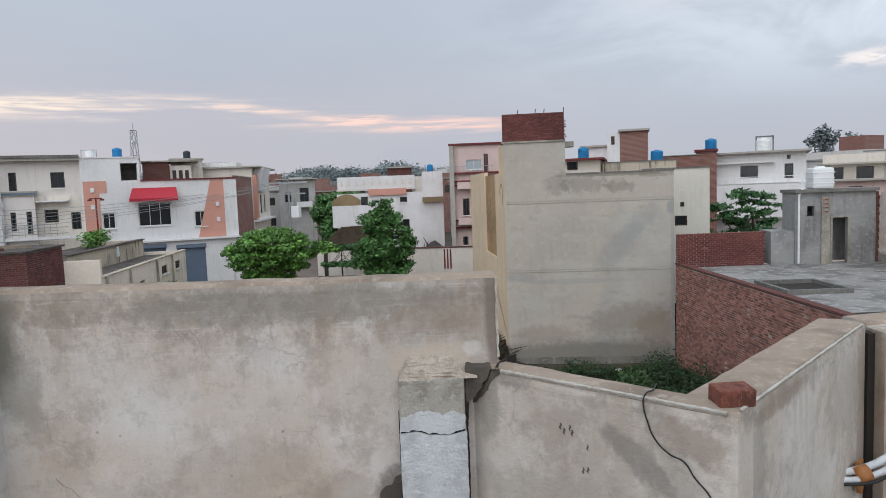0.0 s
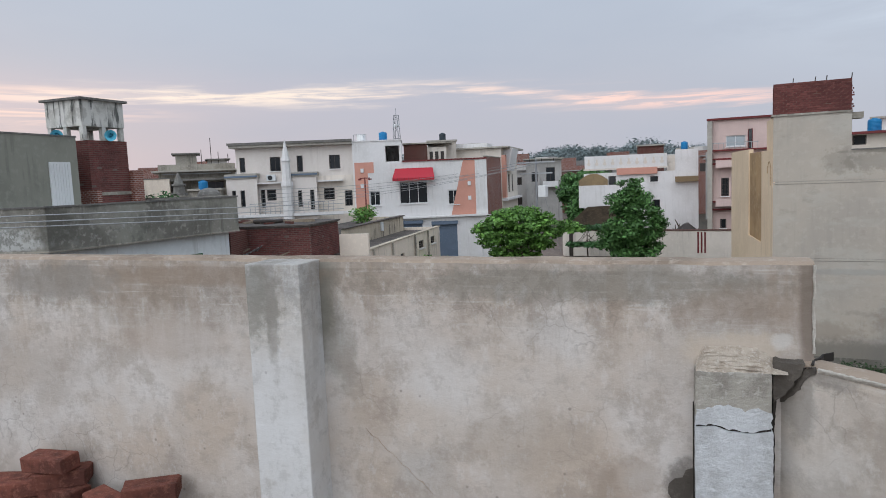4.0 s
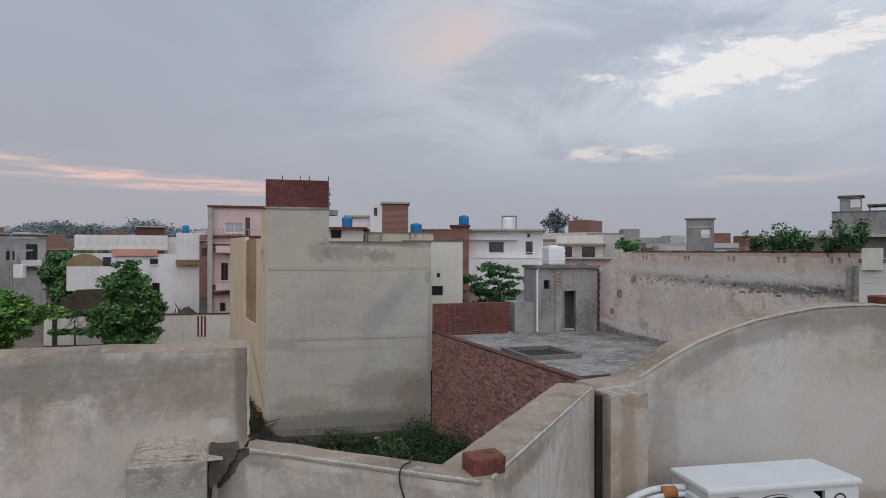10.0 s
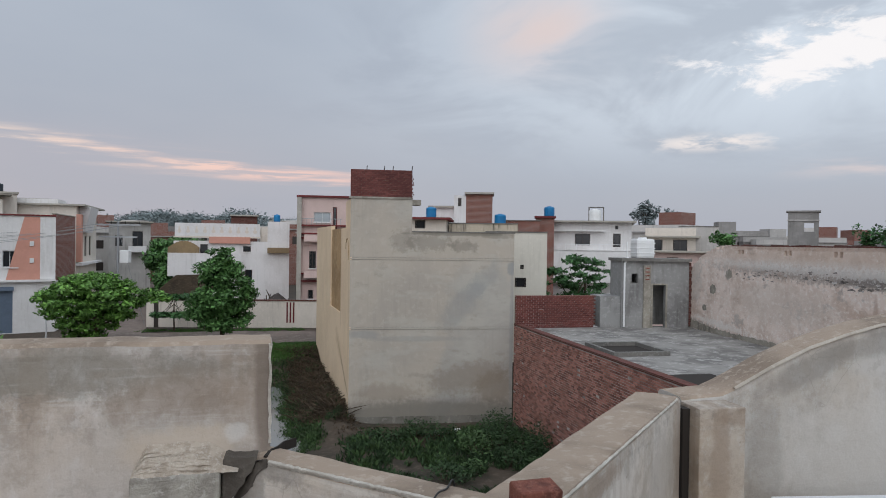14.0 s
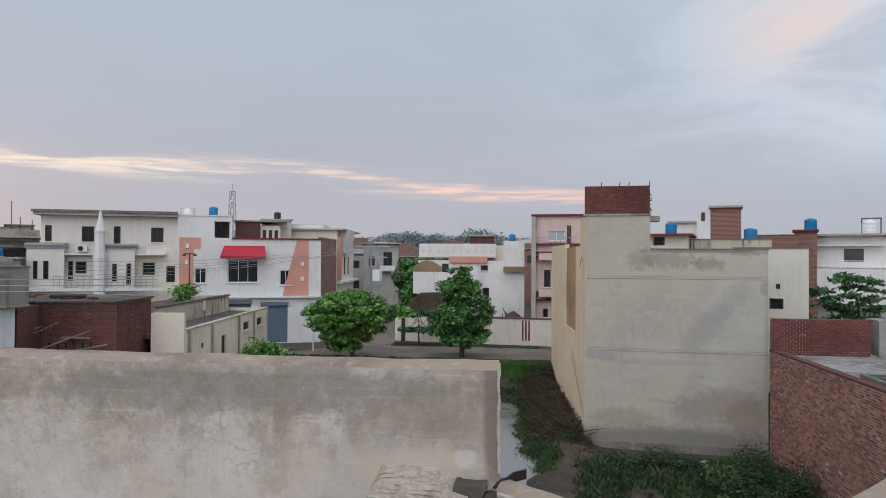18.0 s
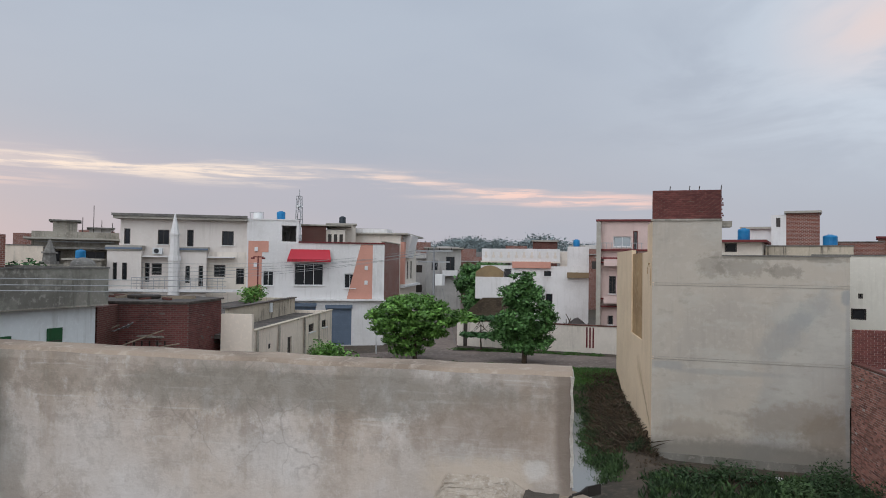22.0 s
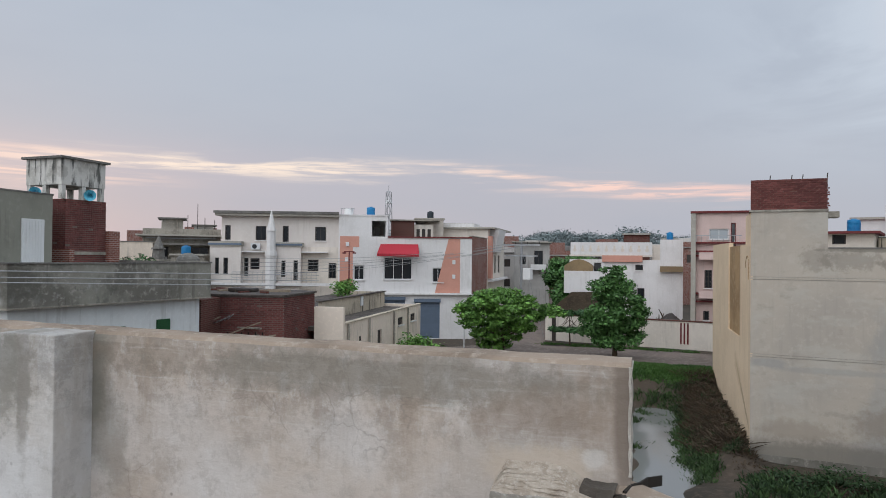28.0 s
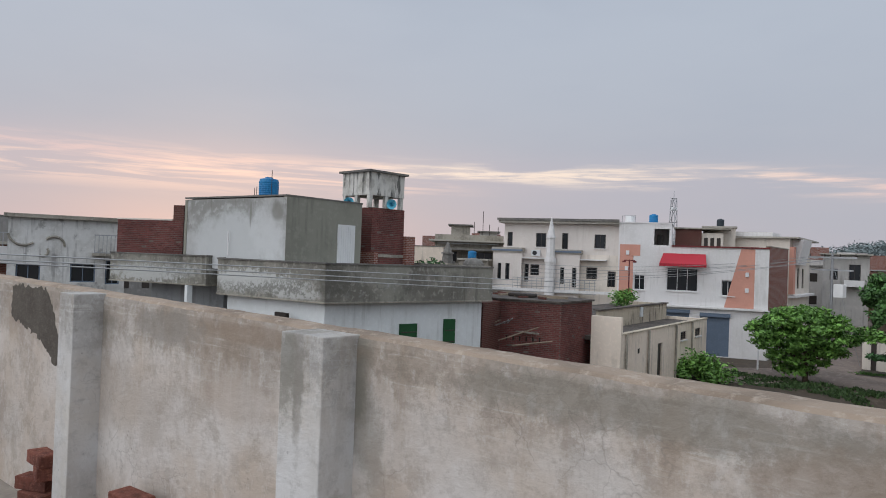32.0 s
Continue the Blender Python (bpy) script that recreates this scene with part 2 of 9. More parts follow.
def brickwork(name, colour, mortar=(0.40, 0.36, 0.33), scale=1.0, along="x"):
    """Courses of brick as a surface, for walls too far off to build brick by brick."""
    m = shade(name, colour)
    nt = m.node_tree
    bsdf = nt.nodes["Principled BSDF"]
    tc = nt.nodes.new("ShaderNodeTexCoord")
    sep = nt.nodes.new("ShaderNodeSeparateXYZ")
    nt.links.new(tc.outputs["Object"], sep.inputs[0])
    add = nt.nodes.new("ShaderNodeMath")
    nt.links.new(sep.outputs[0], add.inputs[0])
    nt.links.new(sep.outputs[1], add.inputs[1])
    comb = nt.nodes.new("ShaderNodeCombineXYZ")
    nt.links.new(add.outputs[0], comb.inputs[0])
    nt.links.new(sep.outputs[2], comb.inputs[1])
    br = nt.nodes.new("ShaderNodeTexBrick")
    nt.links.new(comb.outputs[0], br.inputs["Vector"])
    br.inputs["Color1"].default_value = rgb(*colour)
    br.inputs["Color2"].default_value = rgb(*(v * 0.6 for v in colour))
    br.inputs["Mortar"].default_value = rgb(*mortar)
    br.inputs["Scale"].default_value = scale
    br.inputs["Brick Width"].default_value, br.inputs["Row Height"].default_value = 0.24, 0.088
    br.inputs["Mortar Size"].default_value = 0.010
    br.inputs["Bias"].default_value = -0.1
    old = bsdf.inputs["Base Color"].links[0].from_socket
    mx = nt.nodes.new("ShaderNodeMix")
    mx.data_type, mx.blend_type = "RGBA", "MIX"
    mx.inputs[0].default_value = 0.8
    nt.links.new(old, mx.inputs[6])
    nt.links.new(br.outputs[0], mx.inputs[7])
    nt.links.new(mx.outputs[2], bsdf.inputs["Base Color"])
    b = nt.nodes.new("ShaderNodeBump")
    b.inputs["Strength"].default_value, b.inputs["Distance"].default_value, b.invert = 0.6, 0.02, True
    nt.links.new(br.outputs["Fac"], b.inputs["Height"])
    nt.links.new(b.outputs[0], bsdf.inputs["Normal"])
    return m


def glass_dark(name, colour=(0.02, 0.022, 0.025), rough=0.12):
    m = bpy.data.materials.new(name)
    m.use_nodes = True
    bsdf = m.node_tree.nodes["Principled BSDF"]
    bsdf.inputs["Base Color"].default_value = rgb(*colour)
    bsdf.inputs["Roughness"].default_value = rough
    bsdf.inputs["Specular IOR Level"].default_value = 0.5
    return m


MAT = {
    "mortar": shade("mortar", (0.46, 0.41, 0.37), (0.22, 0.19, 0.17), (0.44, 0.40, 0.36), big=0.8, small=9, amount=0.9, bump=0.5),
    "brick_red": shade("brick_red", (0.335, 0.155, 0.12), (0.23, 0.105, 0.08), (0.43, 0.235, 0.19), big=0.35, small=14, amount=0.45, bump=0.4, per_island=0.45),
    "brick_single": shade("brick_single", (0.335, 0.155, 0.12), (0.23, 0.105, 0.08), (0.43, 0.235, 0.19), big=0.35, small=14, amount=0.45, bump=0.4, per_object=0.45),
    "brick_maroon": shade("brick_maroon", (0.160, 0.055, 0.048), (0.10, 0.036, 0.033), (0.21, 0.085, 0.072), big=0.5, small=9, amount=0.8, bump=0.4, per_island=0.22),
    "wall": shade("white_paint", (0.72, 0.70, 0.69), (0.58, 0.56, 0.54), (0.78, 0.77, 0.76), streak=0.25, streak_colour=(0.40, 0.37, 0.34), big=0.35, small=6),
    "cream": shade("cream_paint", (0.69, 0.62, 0.545), (0.58, 0.52, 0.45), streak=0.25, streak_colour=(0.22, 0.19, 0.16), big=0.35, small=6),
    "yellow": shade("yellow_wash", (0.76, 0.59, 0.41), (0.66, 0.50, 0.335), streak=0.12, streak_colour=(0.20, 0.16, 0.11), big=0.4, small=6),
    "grey_render": shade("cement_render", (0.40, 0.37, 0.32), (0.30, 0.28, 0.25), (0.48, 0.45, 0.40), big=0.22, small=5, amount=0.7, streak=0.25, streak_colour=(0.22, 0.20, 0.17)),
    "concrete": shade("old_concrete", (0.34, 0.31, 0.26), (0.20, 0.18, 0.15), (0.44, 0.41, 0.36), big=0.5, small=7, amount=0.8, streak=0.6, streak_colour=(0.10, 0.095, 0.08)),
    "dark_concrete": shade("dark_concrete", (0.17, 0.16, 0.145), (0.10, 0.095, 0.09), (0.26, 0.25, 0.23), big=0.5, small=7, amount=0.8, streak=0.4),
    "salmon": shade("salmon_paint", (0.60, 0.30, 0.23), (0.50, 0.24, 0.18), big=0.4, small=6, amount=0.35),
    "maroon": shade("maroon_paint", (0.16, 0.035, 0.035), (0.10, 0.03, 0.03), amount=0.4),
    "red_sheet": shade("red_awning", (0.42, 0.025, 0.04), (0.32, 0.02, 0.03), rough=0.5, amount=0.4, bump=0.05),
    "brick_far": brickwork("brick_courses", (0.24, 0.085, 0.06)),
    "brick_dark": brickwork("dark_brick_courses", (0.135, 0.045, 0.035), (0.16, 0.12, 0.10)),
    "frame_dark": shade("dark_frame", (0.05, 0.04, 0.035), rough=0.5, amount=0.3, bump=0.05),
    "frame_white": shade("white_frame", (0.70, 0.70, 0.70), rough=0.5, amount=0.2, bump=0.05),
    "glass": glass_dark("window_glass"),
    # pane with the reflected sky put into its base colour
    "glass_sky": glass_dark("sky_tinted_glass", (0.30, 0.34, 0.36), 0.08),
    "green_leaf": shade("leaf_green", (0.125, 0.265, 0.05), (0.06, 0.14, 0.03), (0.19, 0.34, 0.075), rough=0.6, big=0.8, small=9, amount=0.8, bump=0, per_island=0.5),
    "mid_leaf": shade("leaf_mid", (0.078, 0.18, 0.05), (0.045, 0.105, 0.03), (0.115, 0.235, 0.065), rough=0.6, big=0.8, small=9, amount=0.8, bump=0, per_island=0.5),
    "dark_leaf": shade("leaf_dark", (0.05, 0.13, 0.042), (0.028, 0.075, 0.025), (0.08, 0.18, 0.055), rough=0.6, big=0.8, small=9, amount=0.8, bump=0, per_island=0.5),
    # far foliage: pale blue-grey distance haze is put into the leaf colour
    "hazy_leaf": shade("leaf_hazy", (0.175, 0.21, 0.21), (0.145, 0.175, 0.175), rough=0.8, big=0.1, small=1, amount=0.8, bump=0, per_island=0.3),
    "bark": shade("bark", (0.09, 0.065, 0.045), rough=0.95, big=3, small=20, amount=0.7, bump=0.6),
    "blue_tank": shade("blue_plastic", (0.008, 0.174, 0.378), (0.01, 0.08, 0.26), rough=0.45, amount=0.3, bump=0.03),
    "dark_tank": shade("dark_plastic", (0.03, 0.04, 0.05), rough=0.5, amount=0.3, bump=0.03),
    "white_tank": shade("white_plastic", (0.74, 0.74, 0.73), rough=0.45, amount=0.2, bump=0.03),
    "steel": shade("galvanised_steel", (0.36, 0.37, 0.38), rough=0.5, metal=0.6, amount=0.5, bump=0.1),
    "shutter_blue": shade("blue_grey_shutter", (0.13, 0.17, 0.23), rough=0.5, amount=0.4, bump=0.1),
    "road": shade("street_dirt_asphalt", (0.20, 0.155, 0.13), (0.12, 0.095, 0.08), (0.29, 0.24, 0.205), big=0.25, small=3, amount=0.8, bump=0.4),
    "far_wall": shade("far_pale_wall", (0.50, 0.475, 0.45), (0.36, 0.34, 0.32), big=0.12, small=1.5, amount=0.7, streak=0.4, streak_colour=(0.18, 0.17, 0.16), per_object=0.16),
    "far_grey": shade("far_grey_wall", (0.30, 0.285, 0.27), (0.20, 0.19, 0.18), big=0.12, small=1.5, amount=0.7, streak=0.4, streak_colour=(0.12, 0.11, 0.10), per_object=0.16),
    "gutter": shade("lichen_dark_roof", (0.13, 0.12, 0.105), (0.07, 0.065, 0.06), (0.24, 0.22, 0.19), big=0.8, small=6, amount=0.9),
}


def stains(m, spots, scale=3.0):
    """Stains with a place and a ragged outline of their own on a wall: (along, up, half width, half height, tilt, colour, strength, raggedness)."""
    nt = m.node_tree
    bsdf = nt.nodes["Principled BSDF"]
    tc = nt.nodes.new("ShaderNodeTexCoord")
    sep = nt.nodes.new("ShaderNodeSeparateXYZ")
    nt.links.new(tc.outputs["Object"], sep.inputs[0])
    fine = nt.nodes.new("ShaderNodeTexNoise")
    fine.inputs["Scale"].default_value, fine.inputs["Detail"].default_value, fine.inputs["Roughness"].default_value = scale, 8.0, 0.68
    nt.links.new(tc.outputs["Object"], fine.inputs["Vector"])

    def fma(a, b, c):
        n = nt.nodes.new("ShaderNodeMath")
        n.operation = "MULTIPLY_ADD"
        for i, v in enumerate((a, b, c)):
            if isinstance(v, (int, float)):
                n.inputs[i].default_value = v
            else:
                nt.links.new(v, n.inputs[i])
        return n.outputs[0]

    col = bsdf.inputs["Base Color"].links[0].from_socket
    for cx, cz, rx, rz, tilt, colour, strength, rag in spots:
        c, s = math.cos(radians(tilt)), math.sin(radians(tilt))
        u = fma(sep.outputs[0], c / rx, fma(sep.outputs[2], s / rx, -(cx * c + cz * s) / rx))
        v = fma(sep.outputs[0], -s / rz, fma(sep.outputs[2], c / rz, (cx * s - cz * c) / rz))
        comb = nt.nodes.new("ShaderNodeCombineXYZ")
        nt.links.new(u, comb.inputs[0])
        nt.links.new(v, comb.inputs[1])
        ln = nt.nodes.new("ShaderNodeVectorMath")
        ln.operation = "LENGTH"
        nt.links.new(comb.outputs[0], ln.inputs[0])
        d = fma(fine.outputs[0], rag * 2, fma(ln.outputs["Value"], 1.0, -rag))
        r = nt.nodes.new("ShaderNodeMapRange")
        r.interpolation_type = "SMOOTHSTEP"
        nt.links.new(d, r.inputs[0])
        r.inputs[1].default_value, r.inputs[2].default_value = 1.15, 0.55
        r.inputs[3].default_value, r.inputs[4].default_value = 0.0, strength
        mx = nt.nodes.new("ShaderNodeMix")
        mx.data_type = "RGBA"
        nt.links.new(r.outputs[0], mx.inputs[0])
        nt.links.new(col, mx.inputs[6])
        mx.inputs[7].default_value = (*colour, 1)
        col = mx.outputs[2]
    nt.links.new(col, bsdf.inputs["Base Color"])
    return m


# ---- building blocks ----
def part(name, bm, material, parent=None, label="", smooth=False):
    """Links a bmesh as one mesh object, under a thing or a part if one is given."""
    me = bpy.data.meshes.new(name)
    bm.to_mesh(me)
    bm.free()
    if smooth:
        me.polygons.foreach_set("use_smooth", [True] * len(me.polygons))
    me.materials.append(material)
    ob = new(name, me)
    if parent:
        ob.parent = parent
    if label:
        tagged(ob, label=label)
    return ob


def thing(name, m, label, category, group="", kind=""):
    ob = new(name)
    ob.empty_display_size = 0.1
    ob.matrix_world = m
    return tagged(ob, label, category, group, kind)


def site(name, fl, fr, z0, label, category, group="", kind=""):
    """An Empty at a facade's left foot: x runs along the facade, y into the house, z up."""
    return thing(name, pose(fl[0], fl[1], z0, 0, 0, math.degrees(math.atan2(fr[1] - fl[1], fr[0] - fl[0]))), label, category, group, kind)


def box(bm, x0, x1, y0, y1, z0, z1, bevel=0.0):
    v = [bm.verts.new(p) for p in ((x0, y0, z0), (x1, y0, z0), (x1, y1, z0), (x0, y1, z0), (x0, y0, z1), (x1, y0, z1), (x1, y1, z1), (x0, y1, z1))]
    f = [bm.faces.new([v[i] for i in q]) for q in ((3, 2, 1, 0), (4, 5, 6, 7), (0, 1, 5, 4), (1, 2, 6, 5), (2, 3, 7, 6), (3, 0, 4, 7))]
    if bevel:
        bmesh.ops.bevel(bm, geom=list({e for q in f for e in q.edges}), offset=bevel, segments=2, affect="EDGES", profile=0.6)
    return bm


def boxes(*rows, bevel=0.0):
    bm = bmesh.new()
    for r in rows:
        box(bm, *r, bevel=bevel)
    return bm


def prism(bm, foot, z0, z1):
    """A block over a footprint given anticlockwise."""
    lo = [bm.verts.new((x, y, z0)) for x, y in foot]
    hi = [bm.verts.new((x, y, z1)) for x, y in foot]
    n = len(foot)
    bm.faces.new(lo[::-1])
    bm.faces.new(hi)
    for i in range(n):
        j = (i + 1) % n
        bm.faces.new((lo[i], lo[j], hi[j], hi[i]))
    return bm


def cyl(bm, p, q, r0, r1=None, n=10, caps=True):
    p, q = Vector(p), Vector(q)
    r1 = r0 if r1 is None else r1
    turn = (q - p).to_track_quat("Z", "Y").to_matrix()
    a = [bm.verts.new(p + turn @ Vector((r0 * math.cos(6.28319 * i / n), r0 * math.sin(6.28319 * i / n), 0))) for i in range(n)]
    b = [bm.verts.new(q + turn @ Vector((r1 * math.cos(6.28319 * i / n), r1 * math.sin(6.28319 * i / n), 0))) for i in range(n)]
    for i in range(n):
        j = (i + 1) % n
        bm.faces.new((a[i], a[j], b[j], b[i]))
    if caps:
        bm.faces.new(a[::-1])
        bm.faces.new(b)
    return bm


def pierced(bm, x0, x1, z0, z1, y0, y1, holes=()):
    """A wall slab in the x-z plane from y0 to y1, with openings (x0, x1, z0, z1) right through it."""
    xs = sorted({x0, x1, *(v for h in holes for v in h[:2] if x0 < v < x1)})
    zs = sorted({z0, z1, *(v for h in holes for v in h[2:] if z0 < v < z1)})

    def solid(i, k):
        if not (0 <= i < len(xs) - 1 and 0 <= k < len(zs) - 1):
            return False
        cx, cz = (xs[i] + xs[i + 1]) / 2, (zs[k] + zs[k + 1]) / 2
        return not any(h[0] < cx < h[1] and h[2] < cz < h[3] for h in holes)

    cache = {}

    def vert(*p):
        if p not in cache:
            cache[p] = bm.verts.new(p)
        return cache[p]

    for i in range(len(xs) - 1):
        for k in range(len(zs) - 1):
            if not solid(i, k):
                continue
            a, b, c, d = xs[i], xs[i + 1], zs[k], zs[k + 1]
            bm.faces.new((vert(a, y0, c), vert(b, y0, c), vert(b, y0, d), vert(a, y0, d)))
            bm.faces.new((vert(b, y1, c), vert(a, y1, c), vert(a, y1, d), vert(b, y1, d)))
            if not solid(i - 1, k):
                bm.faces.new((vert(a, y1, c), vert(a, y0, c), vert(a, y0, d), vert(a, y1, d)))
            if not solid(i + 1, k):
                bm.faces.new((vert(b, y0, c), vert(b, y1, c), vert(b, y1, d), vert(b, y0, d)))
            if not solid(i, k - 1):
                bm.faces.new((vert(a, y1, c), vert(b, y1, c), vert(b, y0, c), vert(a, y0, c)))
            if not solid(i, k + 1):
                bm.faces.new((vert(a, y0, d), vert(b, y0, d), vert(b, y1, d), vert(a, y1, d)))
    return bm


def window(parent, x0, x1, z0, z1, y, frame_mat, leaves=2, glass=None, cross=0, name="window", fw=0.06, sill=True, grille=0):
    """A window in an opening: frame, panes one by one, mullions, sill, and bars if it has a grille."""
    bm = boxes((x0, x0 + fw, y, y + 0.06, z0, z1), (x1 - fw, x1, y, y + 0.06, z0, z1), (x0 + fw, x1 - fw, y, y + 0.06, z0, z0 + fw), (x0 + fw, x1 - fw, y, y + 0.06, z1 - fw, z1))
    w = part(name, bm, frame_mat, parent)
    step = (x1 - x0 - 2 * fw) / leaves
    for i in range(leaves):
        a = x0 + fw + i * step
        part("pane", boxes((a + 0.012, a + step - 0.012, y + 0.025, y + 0.035, z0 + fw, z1 - fw)), glass or MAT["glass"], w)
        if i:
            part("mullion", boxes((a - 0.02, a + 0.02, y + 0.005, y + 0.055, z0 + fw, z1 - fw)), frame_mat, w)
    for k in range(cross):
        z = z0 + (k + 1) * (z1 - z0) / (cross + 1)
        part("transom", boxes((x0 + fw, x1 - fw, y + 0.004, y + 0.056, z - 0.02, z + 0.02)), frame_mat, w)
    for k in range(grille):
        z = z0 + (k + 0.5) * (z1 - z0) / grille
        part("grille_bar", boxes((x0, x1, y - 0.04, y - 0.025, z - 0.012, z + 0.012)), frame_mat, w)
    if sill:
        part("sill", boxes((x0 - 0.06, x1 + 0.06, y - 0.18, y - 0.004, z0 - 0.07, z0 - 0.004)), MAT["wall"], w)
    return w


def leaf_mesh(bm_name, centres, size, seed, per, squash=0.7, droop=0.0, level=0.75):
    """A crown: clumps (x, y, z, radius), each with many small folded leaves."""
    rng = np.random.default_rng(seed)
    verts, faces = [], []
    for cx, cy, cz, r in centres:
        n = max(6, int(per * r * r))
        d = rng.normal(size=(n, 3))
        d /= np.linalg.norm(d, axis=1)[:, None]
        rad = r * (rng.uniform(0.0, 1.0, n) ** 0.5 * 1.12 + np.abs(rng.normal(0, 0.16, n)))
        pos = d * rad[:, None] * (1, 1, squash) + (cx, cy, cz)
        a = rng.normal(size=(n, 3))
        a[:, 2] = a[:, 2] * 0.5 - droop
        a /= np.linalg.norm(a, axis=1)[:, None]
        b = np.cross(a, np.array((0.0, 0.0, level)) + 0.5 * d + 0.4 * rng.normal(size=(n, 3)))
        b /= np.linalg.norm(b, axis=1)[:, None] + 1e-9
        s = size * rng.uniform(0.6, 1.4, n)[:, None]
        base = len(verts)
        q = np.stack([pos - a * s, pos + b * s * 0.42, pos + a * s, pos - b * s * 0.42], 1).reshape(-1, 3)
        verts.extend(map(tuple, q))
        faces.extend((base + 4 * i, base + 4 * i + 1, base + 4 * i + 2, base + 4 * i + 3) for i in range(n))
    me = bpy.data.meshes.new(bm_name)
    me.from_pydata(verts, [], faces)
    return me


def tree(x, y, z, clumps, trunk_top, r, leaf, size, per, label, seed=1, squash=0.7, droop=0.0, lean=(0, 0), limbs=None, group="", category="tree"):
    """A tree at its foot: tapered trunk, limbs to its larger clumps, and a crown of leaves. Clumps are relative to the foot."""
    ob = thing("tree", pose(x, y, z), label, category, group)
    rng = random.Random(seed)
    bm = bmesh.new()
    pts = [Vector((lean[0] * k / 5 + rng.uniform(-0.04, 0.04), lean[1] * k / 5 + rng.uniform(-0.04, 0.04), trunk_top * k / 5)) for k in range(6)]
    pts[0] = Vector((0, 0, -0.15))
    for k in range(5):
        cyl(bm, pts[k], pts[k + 1], r * (1.15 - 0.14 * k), r * (1.15 - 0.14 * (k + 1)), 9)
    part("trunk", bm, MAT["bark"], ob, smooth=True)
    for c in (sorted(clumps, key=lambda c: -c[3])[:limbs or 9]):
        bm = bmesh.new()
        a, b = pts[3 + rng.randrange(3)], Vector(c[:3])
        mid = a.lerp(b, 0.5) + Vector((0, 0, -0.12 * (b - a).length))
        cyl(bm, a, mid, r * 0.45, r * 0.3, 6)
        cyl(bm, mid, b, r * 0.3, r * 0.1, 6)
        part("limb", bm, MAT["bark"], ob, smooth=True)
    crown = new("crown", leaf_mesh("crown", clumps, size, seed, per, squash, droop))
    crown.data.materials.append(leaf)
    crown.parent = ob
    return ob


def brick_skin(parent, m, w, z0, z1, material, seed, singles=None, jag=0.0, skip=None):
    """Courses of single bricks standing proud of the mortar, in the plane y = 0 of m. singles: (x0, x1, z0, z1), where bricks are objects of their own."""
    rng = random.Random(seed)
    verts, faces, made = [], [], []
    L_, H_, g = 0.226, 0.070, 0.019
    row = 0
    z = z0
    one = None
    while z + H_ <= z1 + 0.01:
        x = -(L_ + g) * 0.5 if row % 2 else 0.0
        end = w + (jag * rng.random() if jag else 0.0)
        while x < end - 0.05:
            a, b = max(0.0, x), min(end, x + L_)
            if b - a > 0.04 and not (skip and skip((a + b) / 2, z)) and rng.random() > 0.012:
                y = -0.008 - 0.010 * rng.random()
                c, d = z + rng.uniform(-0.004, 0.004), z + H_ + rng.uniform(-0.004, 0.004)
                if singles and b - a > 0.2 and len(made) < 300 and singles[0] < a < singles[1] and singles[2] < z < singles[3]:
                    if one is None:
                        one = bpy.data.meshes.new("brick")
                        one.from_pydata([(0, 0, 0), (L_, 0, 0), (L_, 0, H_), (0, 0, H_), (0, 0.02, 0), (L_, 0.02, 0), (L_, 0.02, H_), (0, 0.02, H_)], [], [(0, 1, 2, 3), (1, 5, 6, 2), (4, 0, 3, 7), (3, 2, 6, 7), (5, 4, 7, 6), (4, 5, 1, 0)])
                        one.materials.append(MAT["brick_single"])
                    ob = new("brick", one)
                    ob.parent = parent
                    ob.matrix_basis = m @ pose(a, y, c)
                    made.append(ob)
                else:
                    k = len(verts)
                    verts += [(a, y, c), (b, y, c), (b, y, d), (a, y, d), (a, 0.01, c), (b, 0.01, c), (b, 0.01, d), (a, 0.01, d)]
                    faces += [(k, k + 1, k + 2, k + 3), (k + 1, k + 5, k + 6, k + 2), (k + 4, k, k + 3, k + 7), (k + 3, k + 2, k + 6, k + 7), (k + 5, k + 4, k + 7, k + 6), (k + 4, k + 5, k + 1, k)]
            x += L_ + g
        z += H_ + g
        row += 1
    me = bpy.data.meshes.new("brickwork")
    me.from_pydata(verts, [], faces)
    me.materials.append(material)
    ob = new("brickwork", me)
    ob.parent = parent
    ob.matrix_basis = m
    return tagged(ob, kind="stuff")


# ---- ground ----
STREET = 1.6


def step01(v, a, b):
    k = min(1.0, max(0.0, (v - a) / (b - a)))
    return k * k * (3 - 2 * k)


def ground_z(x, y):
    """Street level, dropping into the low vacant plot with its ditch of standing water."""
    plot = step01(x, -9.5, -6.0) * (1 - step01(x, 30, 34)) * (1 - step01(y, 41.0, 46.0)) * step01(y, -6, 0)
    z = STREET * (1 - plot)
    if plot > 0.01:
        ditch = math.exp(-((x + 0.9 + 0.095 * (y - 30) + 0.8 * noise.noise((0.3, y * 0.42, 2.0))) / (1.25 + 0.5 * noise.noise((4.0, y * 0.6, 1.0)))) ** 2) * (1 - step01(y, 40, 45))
        bank = math.exp(-((x - 2.0 + 0.05 * (y - 32)) / 0.9) ** 2) * step01(y, 29, 33) * (1 - step01(y, 42, 45))
        z += plot * (0.12 * noise.noise((x * 0.5, y * 0.5, 0)) + 0.10 - 0.45 * ditch + 0.75 * bank)
    return z


